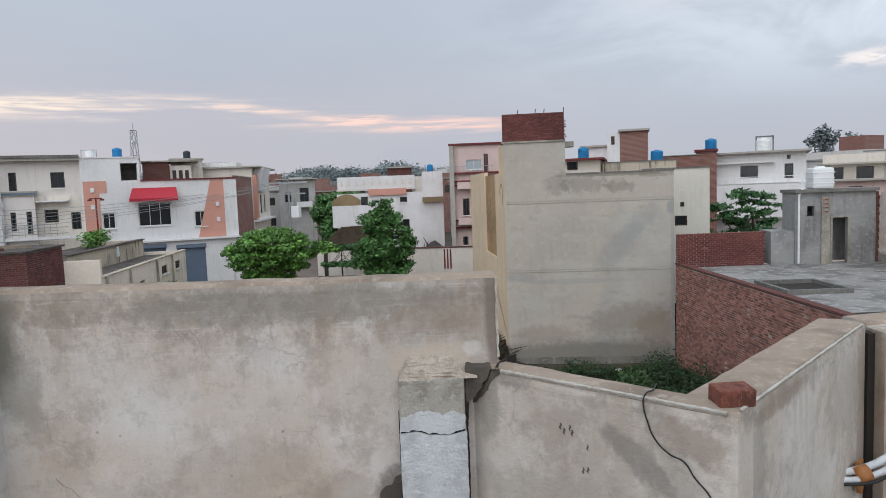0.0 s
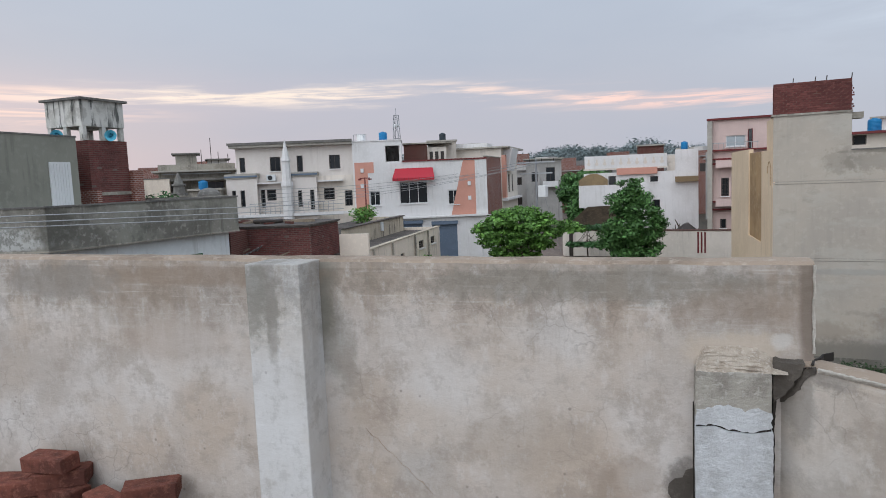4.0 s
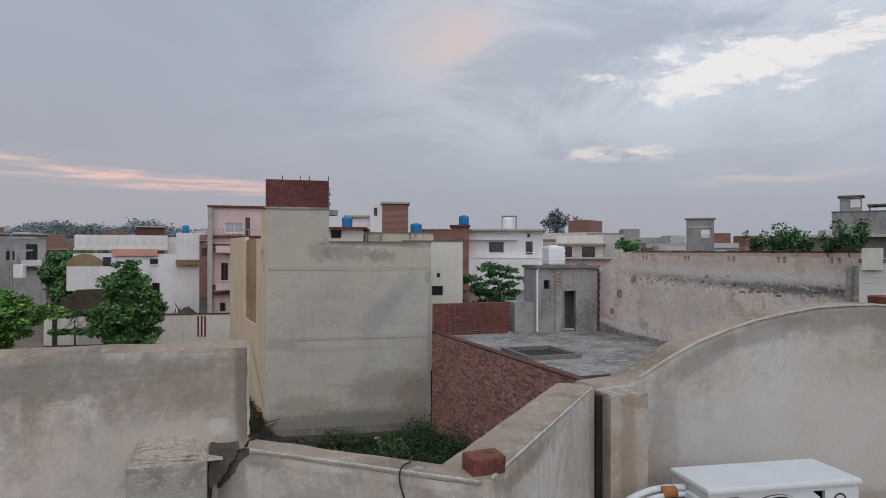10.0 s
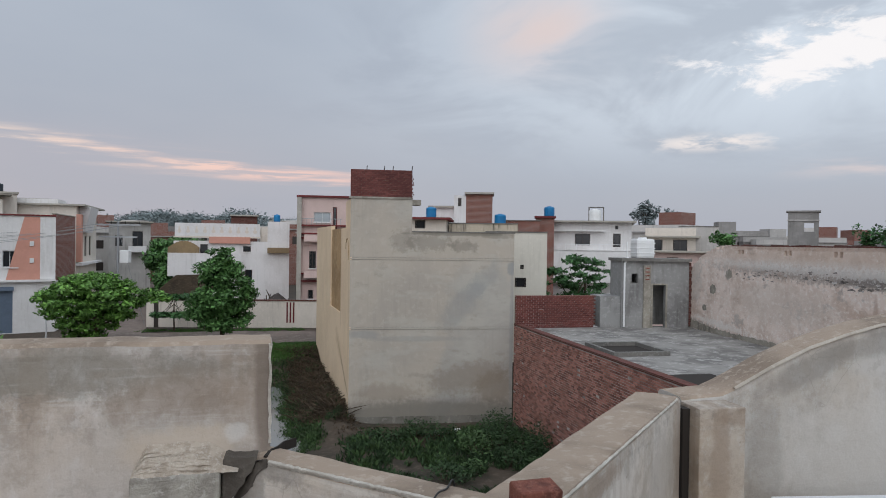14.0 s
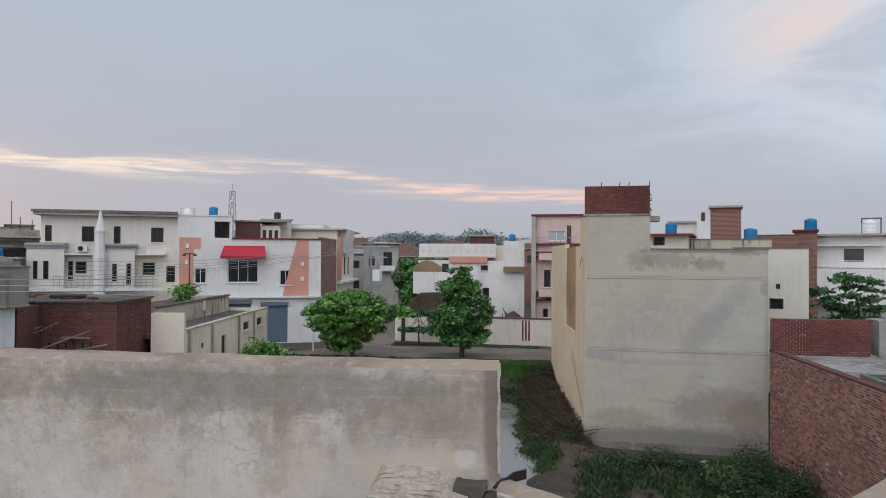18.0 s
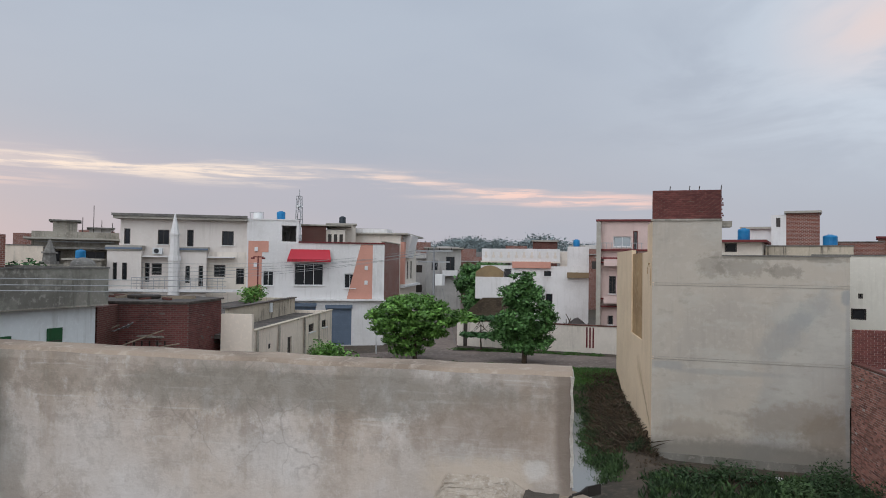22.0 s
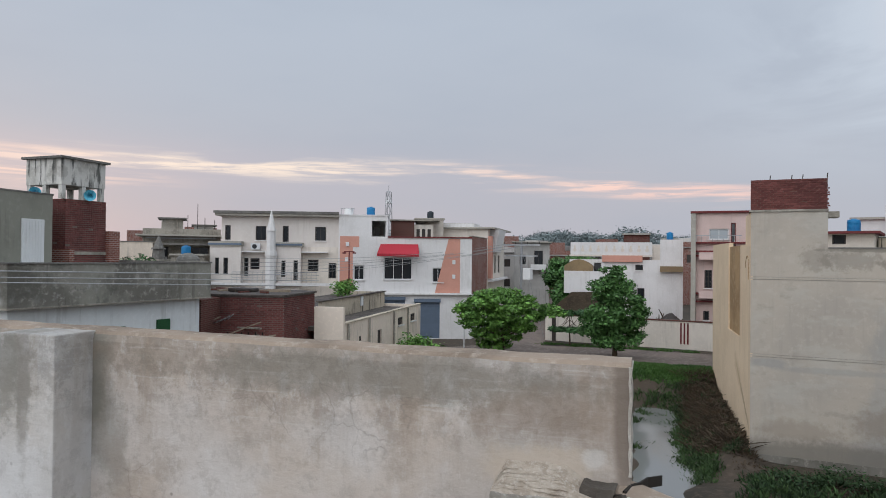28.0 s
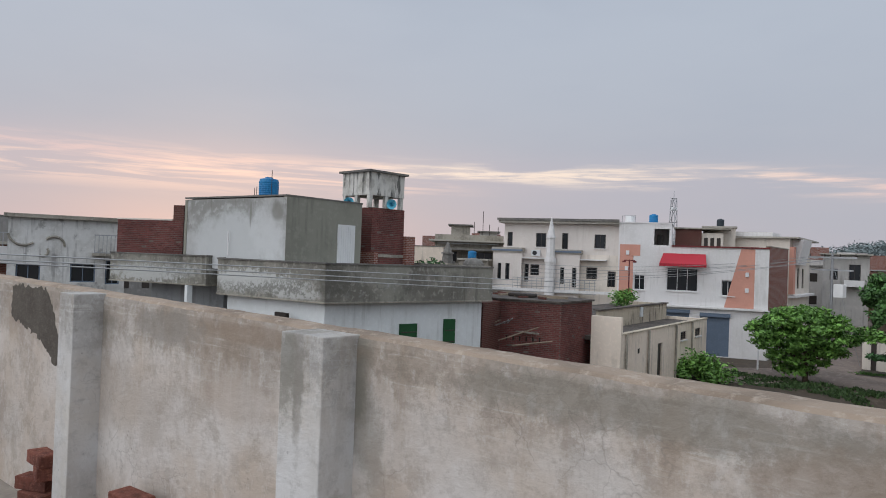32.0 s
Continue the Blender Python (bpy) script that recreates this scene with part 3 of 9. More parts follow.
def ground_sheet():
    xs = [-2500, -1200, -600, -300, -160, -100, -70, -50, -40, -32, -26, -22, -18, -14, -12, -10]
    xs += [-9 + 0.4 * k for k in range(55)] + [14, 16, 20, 26, 32, 36, 44, 55, 70, 100, 160, 300, 600, 1200, 2500]
    ys = [-2500, -800, -200, -60, -20, -8, 0, 4, 8, 11, 13] + [14 + 0.4 * k for k in range(90)] + [52, 56, 62, 70, 80, 100, 130, 180, 260, 400, 700, 1300, 2500]
    verts = [(x, y, ground_z(x, y)) for y in ys for x in xs]
    n = len(xs)
    faces = [(j * n + i, j * n + i + 1, (j + 1) * n + i + 1, (j + 1) * n + i) for j in range(len(ys) - 1) for i in range(n - 1)]
    me = bpy.data.meshes.new("ground")
    me.from_pydata(verts, [], faces)
    me.polygons.foreach_set("use_smooth", [True] * len(me.polygons))
    ob = new("ground", me)
    me.materials.append(shade("plot_earth", (0.066, 0.049, 0.035), (0.034, 0.029, 0.021), (0.105, 0.08, 0.058), big=0.35, small=3.0, amount=0.9, bump=0.7))
    return tagged(ob, "bare brown earth with weeds and damp patches", "ground", kind="structure")


ground_sheet()

# ---- the roof terrace that the camera stands on ----
FLOOR, TOP = 6.9, 8.18


def near_plaster(name, base, band, white, top=TOP, band_depth=0.15, patch=0.8):
    """Old terrace plaster: damp-dark band under the coping, pale bloom below it, trowel marks, pits and hair cracks."""
    m = shade(name, base, tuple(v * 0.8 for v in base), tuple(min(0.85, v * 1.12) for v in base), big=1.3, small=22, amount=0.45, bump=0.28)
    nt = m.node_tree
    bsdf = nt.nodes["Principled BSDF"]
    tc = nt.nodes.new("ShaderNodeTexCoord")

    def noise_(scale, detail=6.0, r=0.62, stretch=None, seed=0.0):
        mp = nt.nodes.new("ShaderNodeMapping")
        mp.inputs["Scale"].default_value = stretch or (1, 1, 1)
        mp.inputs["Location"].default_value = (seed, seed * 0.7, seed * 0.3)
        nt.links.new(tc.outputs["Object"], mp.inputs[0])
        n = nt.nodes.new("ShaderNodeTexNoise")
        n.inputs["Scale"].default_value, n.inputs["Detail"].default_value, n.inputs["Roughness"].default_value = scale, detail, r
        nt.links.new(mp.outputs[0], n.inputs["Vector"])
        return n.outputs[0]

    def math_(op, a, b):
        n = nt.nodes.new("ShaderNodeMath")
        n.operation = op
        for i, v in enumerate((a, b)):
            if isinstance(v, (int, float)):
                n.inputs[i].default_value = v
            else:
                nt.links.new(v, n.inputs[i])
        return n.outputs[0]

    def ramp(v, a, b):
        n = nt.nodes.new("ShaderNodeMapRange")
        n.interpolation_type = "SMOOTHSTEP"
        nt.links.new(v, n.inputs[0])
        n.inputs[1].default_value, n.inputs[2].default_value = a, b
        return n.outputs[0]

    def mix(f, a, b):
        n = nt.nodes.new("ShaderNodeMix")
        n.data_type = "RGBA"
        for v, i in ((f, 0), (a, 6), (b, 7)):
            if isinstance(v, (int, float)):
                n.inputs[i].default_value = v
            elif isinstance(v, tuple):
                n.inputs[i].default_value = (*v[:3], 1)
            else:
                nt.links.new(v, n.inputs[i])
        return n.outputs[2]

    sep = nt.nodes.new("ShaderNodeSeparateXYZ")
    nt.links.new(tc.outputs["Object"], sep.inputs[0])
    col = bsdf.inputs["Base Color"].links[0].from_socket
    # pale bloom in clouds, thickest a hand or two below the coping
    drop = math_("SUBTRACT", top, sep.outputs[2])
    zone = math_("MULTIPLY", ramp(drop, band_depth * 0.6, band_depth * 1.6), math_("SUBTRACT", 1.0, ramp(drop, 0.45, 0.95)))
    bloom = ramp(math_("ADD", noise_(1.8, 4.0, 0.45, seed=5), math_("MULTIPLY", zone, 0.08)), 0.44, 0.68)
    col = mix(math_("MULTIPLY", bloom, patch), col, white)
    # warm and grey blotches
    col = mix(math_("MULTIPLY", ramp(noise_(2.4, 4.0, 0.5, seed=11), 0.44, 0.66), 0.50), col, (base[0] * 0.88, base[1] * 0.80, base[2] * 0.70))
    col = mix(math_("MULTIPLY", ramp(noise_(1.5, 5.0, 0.55, seed=31), 0.50, 0.66), 0.40), col, (base[0] * 0.66, base[1] * 0.655, base[2] * 0.64))
    col = mix(math_("MULTIPLY", ramp(noise_(3.6, 8.0, 0.72, seed=43), 0.51, 0.62), 0.48), col, (base[0] * 0.60, base[1] * 0.57, base[2] * 0.53))
    # damp band below the coping, with an uneven lower edge and runs
    swing = math_("ADD", math_("MULTIPLY", math_("SUBTRACT", noise_(1.7, 6.0, 0.6, (1, 1, 0.8), 3), 0.5), 0.75), math_("MULTIPLY", math_("SUBTRACT", noise_(9.0, 6.0, 0.7, (1, 1, 0.7), 23), 0.5), 0.22))
    wet = math_("SUBTRACT", 1.0, ramp(math_("ADD", drop, swing), band_depth * 0.35, band_depth * 1.9))
    col = mix(math_("MULTIPLY", wet, math_("ADD", math_("MULTIPLY", noise_(13.0, 9.0, 0.78, (1, 1, 1.6), 91), 0.9), 0.12)), col, band)
    # trowel marks along the band
    marks = ramp(noise_(5.0, 7.0, 0.7, (0.5, 0.5, 9.0), 8), 0.54, 0.66)
    near = math_("SUBTRACT", 1.0, ramp(drop, band_depth * 1.2, band_depth * 3.2))
    col = mix(math_("MULTIPLY", math_("MULTIPLY", marks, near), 0.55), col, (white[0] * 0.92, white[1] * 0.90, white[2] * 0.86))
    col = mix(math_("MULTIPLY", ramp(noise_(8.0, 7.0, 0.75, (0.6, 0.6, 3.0), 14), 0.58, 0.70), 0.26), col, tuple(v * 0.85 for v in band))
    # mottling the size of a finger, and of a hand
    col = mix(math_("MULTIPLY", ramp(noise_(14.0, 9.0, 0.75, seed=51), 0.50, 0.62), 0.34), col, tuple(v * 0.62 for v in base))
    col = mix(math_("MULTIPLY", ramp(noise_(20.0, 9.0, 0.75, (1, 1, 0.6), 61), 0.52, 0.64), 0.34), col, white)
    col = mix(math_("MULTIPLY", math_("MULTIPLY", ramp(noise_(11.0, 9.0, 0.78, seed=71), 0.47, 0.57), math_("SUBTRACT", 1.0, ramp(drop, band_depth * 0.9, band_depth * 2.2))), 0.40), col, tuple(v * 0.72 for v in band))
    # thin brown runs from the coping
    runs = math_("MULTIPLY", ramp(noise_(6.0, 7.0, 0.65, (1, 1, 0.09), 83), 0.52, 0.62), math_("SUBTRACT", 1.0, ramp(drop, band_depth, band_depth + 0.40)))
    col = mix(math_("MULTIPLY", runs, 0.34), col, (band[0] * 1.05, band[1] * 0.95, band[2] * 0.85))
    # pits
    vo = nt.nodes.new("ShaderNodeTexVoronoi")
    vo.inputs["Scale"].default_value = 17.0
    vo.inputs["Randomness"].default_value = 1.0
    nt.links.new(tc.outputs["Object"], vo.inputs["Vector"])
    pit = math_("MULTIPLY", math_("SUBTRACT", 1.0, ramp(vo.outputs["Distance"], 0.05, 0.14)), ramp(noise_(3.1, seed=19), 0.52, 0.60))
    col = mix(math_("MULTIPLY", pit, 0.6), col, tuple(v * 0.35 for v in base))
    # hair cracks
    warp = nt.nodes.new("ShaderNodeVectorMath")
    warp.operation = "ADD"
    nt.links.new(tc.outputs["Object"], warp.inputs[0])
    nz = nt.nodes.new("ShaderNodeTexNoise")
    nz.inputs["Scale"].default_value, nz.inputs["Detail"].default_value = 7.0, 4.0
    nt.links.new(tc.outputs["Object"], nz.inputs["Vector"])
    sc = nt.nodes.new("ShaderNodeVectorMath")
    sc.operation = "SCALE"
    sc.inputs[3].default_value = 0.12
    nt.links.new(nz.outputs["Color"], sc.inputs[0])
    nt.links.new(sc.outputs[0], warp.inputs[1])
    ve = nt.nodes.new("ShaderNodeTexVoronoi")
    ve.feature = "DISTANCE_TO_EDGE"
    ve.inputs["Scale"].default_value = 6.0
    nt.links.new(warp.outputs[0], ve.inputs["Vector"])
    hair = math_("MULTIPLY", math_("SUBTRACT", 1.0, ramp(ve.outputs["Distance"], 0.0, 0.018)), ramp(noise_(1.4, seed=27), 0.53, 0.62))
    col = mix(math_("MULTIPLY", hair, 0.38), col, tuple(v * 0.4 for v in base))
    nt.links.new(col, bsdf.inputs["Base Color"])
    return m


PLASTER = near_plaster("terrace_plaster", (0.51, 0.442, 0.388), (0.265, 0.22, 0.178), (0.615, 0.585, 0.56), patch=0.7)
PLASTER_LOW = near_plaster("terrace_plaster_low", (0.52, 0.455, 0.395), (0.28, 0.245, 0.21), (0.60, 0.575, 0.54), top=7.86, band_depth=0.05, patch=0.55)
PLASTER_ARCH = near_plaster("arch_plaster", (0.475, 0.42, 0.365), (0.27, 0.245, 0.215), (0.54, 0.535, 0.52), top=8.17, band_depth=0.05, patch=0.6)
PLASTER_POST = near_plaster("pilaster_plaster", (0.55, 0.525, 0.50), (0.30, 0.28, 0.255), (0.64, 0.635, 0.63), top=8.18, band_depth=0.14, patch=0.7)
PLASTER_JOINT = near_plaster("joint_plaster", (0.42, 0.35, 0.285), (0.20, 0.165, 0.135), (0.50, 0.47, 0.43), top=7.82, band_depth=0.06, patch=0.4)
PLASTER_SIDE = near_plaster("side_plaster", (0.55, 0.495, 0.44), (0.30, 0.27, 0.235), (0.63, 0.61, 0.585), top=7.86, band_depth=0.05, patch=0.5)
COPING = shade("coping_cement", (0.355, 0.275, 0.21), (0.21, 0.16, 0.12), (0.48, 0.40, 0.325), big=3.0, small=24, amount=0.8, bump=0.6)
PALE_EDGE = shade("broken_lime_edge", (0.62, 0.58, 0.52), (0.45, 0.40, 0.34), big=8, small=40, amount=0.7, bump=0.9)
PATCH = shade("bare_render", (0.49, 0.43, 0.36), (0.38, 0.325, 0.265), (0.58, 0.53, 0.46), big=4, small=26, amount=0.8, bump=0.9)
DAMP = shade("damp_cement", (0.105, 0.09, 0.075), (0.075, 0.063, 0.053), (0.15, 0.13, 0.11), big=5, small=30, amount=0.7, bump=0.6)
WHITEWASH = shade("whitewash", (0.58, 0.59, 0.60), (0.42, 0.42, 0.42), (0.68, 0.69, 0.70), big=6, small=30, amount=0.7, bump=0.7, fleck=0.75)
GREEN_STAIN, BROWN_STAIN, GREY_STAIN = (0.185, 0.175, 0.145), (0.27, 0.205, 0.155), (0.24, 0.22, 0.195)
stains(PLASTER, [
    (-1.43, 8.05, 0.11, 0.26, 0, GREEN_STAIN, 0.75, 0.55), (-1.36, 7.86, 0.10, 0.22, 20, GREEN_STAIN, 0.45, 1.1), (-1.22, 7.62, 0.10, 0.24, 22, BROWN_STAIN, 0.2, 0.9),
    (-0.98, 7.33, 0.20, 0.13, -35, GREY_STAIN, 0.25, 0.9), (-1.95, 8.13, 0.6, 0.05, 0, BROWN_STAIN, 0.6, 0.9), (-2.1, 7.85, 0.3, 0.12, 0, (0.40, 0.33, 0.28), 0.4, 0.9),
    (-0.35, 8.10, 0.8, 0.07, 0, GREEN_STAIN, 0.5, 1.3), (0.12, 8.02, 0.22, 0.10, 0, BROWN_STAIN, 0.45, 1.1), (0.33, 8.05, 0.035, 0.30, 0, (0.19, 0.15, 0.12), 0.85, 0.3),
    (0.11, 7.885, 0.20, 0.07, 0, (0.50, 0.42, 0.34), 0.8, 0.9), (0.25, 7.915, 0.035, 0.035, 0, (0.60, 0.58, 0.55), 0.55, 1.5), (-0.62, 7.52, 0.28, 0.16, 0, (0.36, 0.30, 0.245), 0.45, 1.1),
    (-0.25, 7.40, 0.16, 0.12, 30, BROWN_STAIN, 0.4, 1.1), (-0.05, 7.40, 0.07, 0.12, 0, (0.10, 0.09, 0.08), 0.7, 0.9),
    (-3.5, 8.06, 0.25, 0.14, 0, GREEN_STAIN, 0.5, 1.1), (-2.7, 8.1, 0.35, 0.09, 0, GREY_STAIN, 0.6, 1.1), (-4.5, 7.95, 0.4, 0.16, 0, BROWN_STAIN, 0.4, 1.1), (-3.0, 7.7, 0.5, 0.2, 0, (0.37, 0.32, 0.28), 0.4, 1.1)], 9.0)
stains(PLASTER_POST, [(-1.62, 8.06, 0.14, 0.16, 0, GREEN_STAIN, 0.65, 1.3), (-1.53, 8.05, 0.03, 0.30, 0, GREY_STAIN, 0.6, 0.9), (-1.70, 7.95, 0.04, 0.12, 0, GREY_STAIN, 0.5, 1.1), (-3.9, 8.1, 0.14, 0.10, 0, GREY_STAIN, 0.5, 1.1), (-3.82, 7.9, 0.03, 0.3, 0, GREY_STAIN, 0.5, 0.9)], 12.0)
stains(PLASTER_LOW, [(0.30, 7.74, 0.05, 0.16, 0, GREY_STAIN, 0.6, 0.9), (0.36, 7.83, 0.09, 0.04, 0, GREY_STAIN, 0.6, 1.1), (0.72, 7.66, 0.13, 0.05, -40, (0.16, 0.15, 0.135), 0.55, 1.1), (0.86, 7.74, 0.10, 0.07, -30, BROWN_STAIN, 0.6, 1.1), (0.55, 7.45, 0.3, 0.10, 0, (0.32, 0.28, 0.24), 0.5, 1.1), (0.84, 7.5, 0.08, 0.25, 0, GREY_STAIN, 0.45, 1.1)], 11.0)
stains(PLASTER_SIDE, [(1.2, 7.80, 0.25, 0.04, 0, BROWN_STAIN, 0.6, 1.1), (1.75, 7.6, 0.22, 0.2, 0, (0.33, 0.29, 0.25), 0.5, 1.1), (1.93, 7.5, 0.06, 0.5, 0, BROWN_STAIN, 0.5, 1.1), (1.05, 7.6, 0.08, 0.25, 0, GREY_STAIN, 0.5, 1.1)], 9.0)
stains(PLASTER_JOINT, [(2.10, 7.5, 0.05, 0.5, 0, BROWN_STAIN, 0.6, 1.1), (2.22, 7.78, 0.12, 0.05, 0, BROWN_STAIN, 0.6, 0.9)], 14.0)
stains(PLASTER_ARCH, [(3.25, 7.45, 0.95, 0.5, 0, (0.54, 0.505, 0.465), 0.7, 0.6), (2.62, 7.93, 0.30, 0.07, 24, GREY_STAIN, 0.6, 0.8), (3.05, 8.06, 0.40, 0.07, 14, GREY_STAIN, 0.6, 0.8), (3.6, 8.12, 0.5, 0.09, 2, GREY_STAIN, 0.65, 0.8), (4.05, 8.10, 0.4, 0.09, -6, GREY_STAIN, 0.7, 0.8),
    (4.45, 7.55, 0.36, 0.9, 0, (0.31, 0.285, 0.25), 0.65, 0.35), (4.30, 7.6, 0.05, 0.6, 0, (0.40, 0.37, 0.33), 0.5, 0.8), (4.62, 7.7, 0.06, 0.6, 0, BROWN_STAIN, 0.7, 0.8), (4.75, 7.6, 0.05, 0.7, 0, (0.19, 0.155, 0.125), 0.7, 0.8), (4.93, 7.7, 0.05, 0.5, 0, BROWN_STAIN, 0.7, 0.8), (5.3, 7.6, 0.25, 0.6, 0, (0.33, 0.30, 0.265), 0.5, 0.6),
    (2.40, 7.5, 0.10, 0.5, 0, GREY_STAIN, 0.4, 0.8), (3.4, 7.03, 1.2, 0.12, 0, BROWN_STAIN, 0.5, 0.8)], 6.0)
BLACK = shade("black_gap", (0.03, 0.024, 0.02), amount=0.2, bump=0)
BRICK_NEAR = shade("terrace_brick", (0.22, 0.075, 0.052), (0.11, 0.04, 0.03), (0.32, 0.13, 0.09), big=9, small=45, amount=0.8, bump=0.9, per_object=0.25)


def wall_run(name, pts, thick, z0, material, seed=0, kind="structure", label="", category="wall", step=0.05, wob=0.002):
    """A plastered wall along its inner face (x, y, top): faintly wavy faces, rounded and uneven coping."""
    line = [Vector(p) for p in pts]
    dense = []
    for a, b in zip(line, line[1:]):
        n = max(1, int((b - a).length / step))
        dense += [a.lerp(b, k / n) for k in range(n)]
    dense.append(line[-1])
    bm = bmesh.new()
    rings = []
    for i, p in enumerate(dense):
        d = (dense[min(i + 1, len(dense) - 1)] - dense[max(i - 1, 0)]).to_2d().normalized()
        nrm = Vector((-d.y, d.x))
        j = noise.noise((p.x * 6 + seed, p.y * 6, 1.7)) * wob * 2 + noise.noise((p.x * 23 + seed, p.y * 23, 4)) * wob
        k = noise.noise((p.x * 9 + seed, p.y * 9, 8.1)) * wob
        top = p.z + j
        ring = []
        for off, z in ((k, z0), (k * 0.5, p.z - 0.5), (k, top - 0.035), (0.004 + k, top - 0.012), (0.016 + k, top - 0.001), (thick * 0.5, top + 0.003), (thick - 0.016, top - 0.002 + k), (thick - 0.004, top - 0.014), (thick, top - 0.04), (thick, z0)):
            q = p.to_2d() + nrm * off
            ring.append(bm.verts.new((q.x, q.y, z)))
        rings.append(ring)
    n = len(rings[0])
    for a, b in zip(rings, rings[1:]):
        for i in range(n):
            j = (i + 1) % n
            bm.faces.new((a[i], b[i], b[j], a[j]))
    bm.faces.new(rings[0])
    bm.faces.new(rings[-1][::-1])
    bmesh.ops.recalc_face_normals(bm, faces=bm.faces)
    ob = part(name, bm, material)
    ob.data.materials.append(COPING)
    for poly in ob.data.polygons:
        if poly.normal.z > 0.5:
            poly.material_index = 1
    return tagged(ob, label, category, kind=kind)


def wall_a_y(x):
    return 2.50 + 0.064 * (x - 0.345)


wall_a = wall_run("wall_terrace_long", [(-8.0, wall_a_y(-8.0), TOP + 0.09), (-1.6, wall_a_y(-1.6), TOP + 0.019), (0.345, wall_a_y(0.345), TOP - 0.002)], 0.15, -0.3, PLASTER, 1,
                  label="long beige plastered terrace parapet, damp-stained below its coping")
wall_b = wall_run("wall_terrace_low", [(0.205, 2.535, 7.853), (0.6, 2.19, 7.85), (0.95, 1.885, 7.85)], 0.13, -0.3, PLASTER_LOW, 5,
                  label="low beige plastered terrace wall, cracked away from its neighbour")
wall_c = wall_run("wall_terrace_side", [(0.95, 1.89, 7.85), (1.4, 2.385, 7.85), (1.965, 3.01, 7.848)], 0.20, -0.3, PLASTER_SIDE, 9,
                  label="beige plastered terrace wall with a wide cement coping")
arch = [(2.01, 7.83), (2.2, 7.84), (2.26, 7.862), (2.45, 7.955), (2.63, 8.03), (2.82, 8.085), (2.99, 8.125), (3.2, 8.158), (3.4, 8.183), (3.62, 8.19), (3.85, 8.19), (4.09, 8.17), (4.3, 8.138), (4.5, 8.1), (4.8, 8.0), (4.95, 8.0), (7.5, 8.0)]
wall_d = wall_run("wall_terrace_arched", [(x, 3.072 + 0.005 * (x - 2), z) for x, z in arch], 0.20, -0.3, PLASTER_ARCH, 13,
                  label="pale plastered terrace wall whose top rises in a long arch")
back = wall_run("wall_terrace_back", [(7.5, 3.2, 8.0), (7.5, -6.0, 8.0), (-8.0, -6.0, 8.1), (-8.0, 2.1, 8.18)], 0.20, -0.3, PLASTER, 17, step=0.5,
                label="plain plastered terrace parapet behind")
tagged(part("floor", prism(bmesh.new(), [(-7.9, -5.9), (7.4, -5.9), (7.4, 3.15), (1.95, 3.1), (0.95, 1.95), (0.3, 2.5), (-7.9, 2.1)], FLOOR - 0.25, FLOOR),
            shade("terrace_floor", (0.30, 0.26, 0.22), (0.20, 0.17, 0.15), big=1.2, small=15, amount=0.8, bump=0.6)), "grey cement terrace floor with dust", "floor", kind="structure")


def pilaster(x0, x1, y, depth, z1, material, label, base=FLOOR, tilt=0.0):
    ob = thing("pilaster", pose(x0, y, base, 0, 0, tilt), label, "pilaster", kind="structure")
    bm = boxes((0, x1 - x0, 0, depth, 0, z1 - base), bevel=0.006)
    sh = part("shaft", bm, material, ob)
    sh.data.transform(Matrix.Translation((x0, y, base)))
    sh.matrix_basis = Matrix.Translation((-x0, -y, -base))
    return ob


pilaster(-1.638, -1.402, wall_a_y(-1.638) - 0.148, 0.17, TOP + 0.016, PLASTER_POST, "plastered pilaster on the long terrace wall, whitewashed lower down", tilt=2.2)
pilaster(-3.56, -3.37, wall_a_y(-3.56) - 0.148, 0.17, TOP + 0.038, PLASTER_POST, "plastered pilaster on the long terrace wall, stained grey at its head", tilt=2.2)
pilaster(2.004, 2.212, 2.93, 0.145, 7.815, PLASTER_JOINT, "plastered pilaster beside a dark joint")
pilaster(4.70, 4.98, 3.04, 0.10, 8.02, PLASTER_ARCH, "plastered pilaster at the end of the arched wall")


# ---- terrace details ----
def ribbon(bm, pts, w, push, nrm):
    """A thin raised or sunk strip along points on a wall, widths given point by point."""
    prev = None
    for (x, y, z), k in zip(pts, w):
        n = Vector((nrm[0], nrm[1], 0))
        c = Vector((x, y, z)) + n * push
        side = Vector((-n.y, n.x, 0))
        row = (bm.verts.new(c - side * k), bm.verts.new(c + side * k + n * 0.0015), bm.verts.new(c + side * k - n * 0.003), bm.verts.new(c - side * k - n * 0.003))
        if prev:
            for i in range(4):
                j = (i + 1) % 4
                bm.faces.new((prev[i], prev[j], row[j], row[i]))
        prev = row
    bmesh.ops.recalc_face_normals(bm, faces=bm.faces)
    return bm


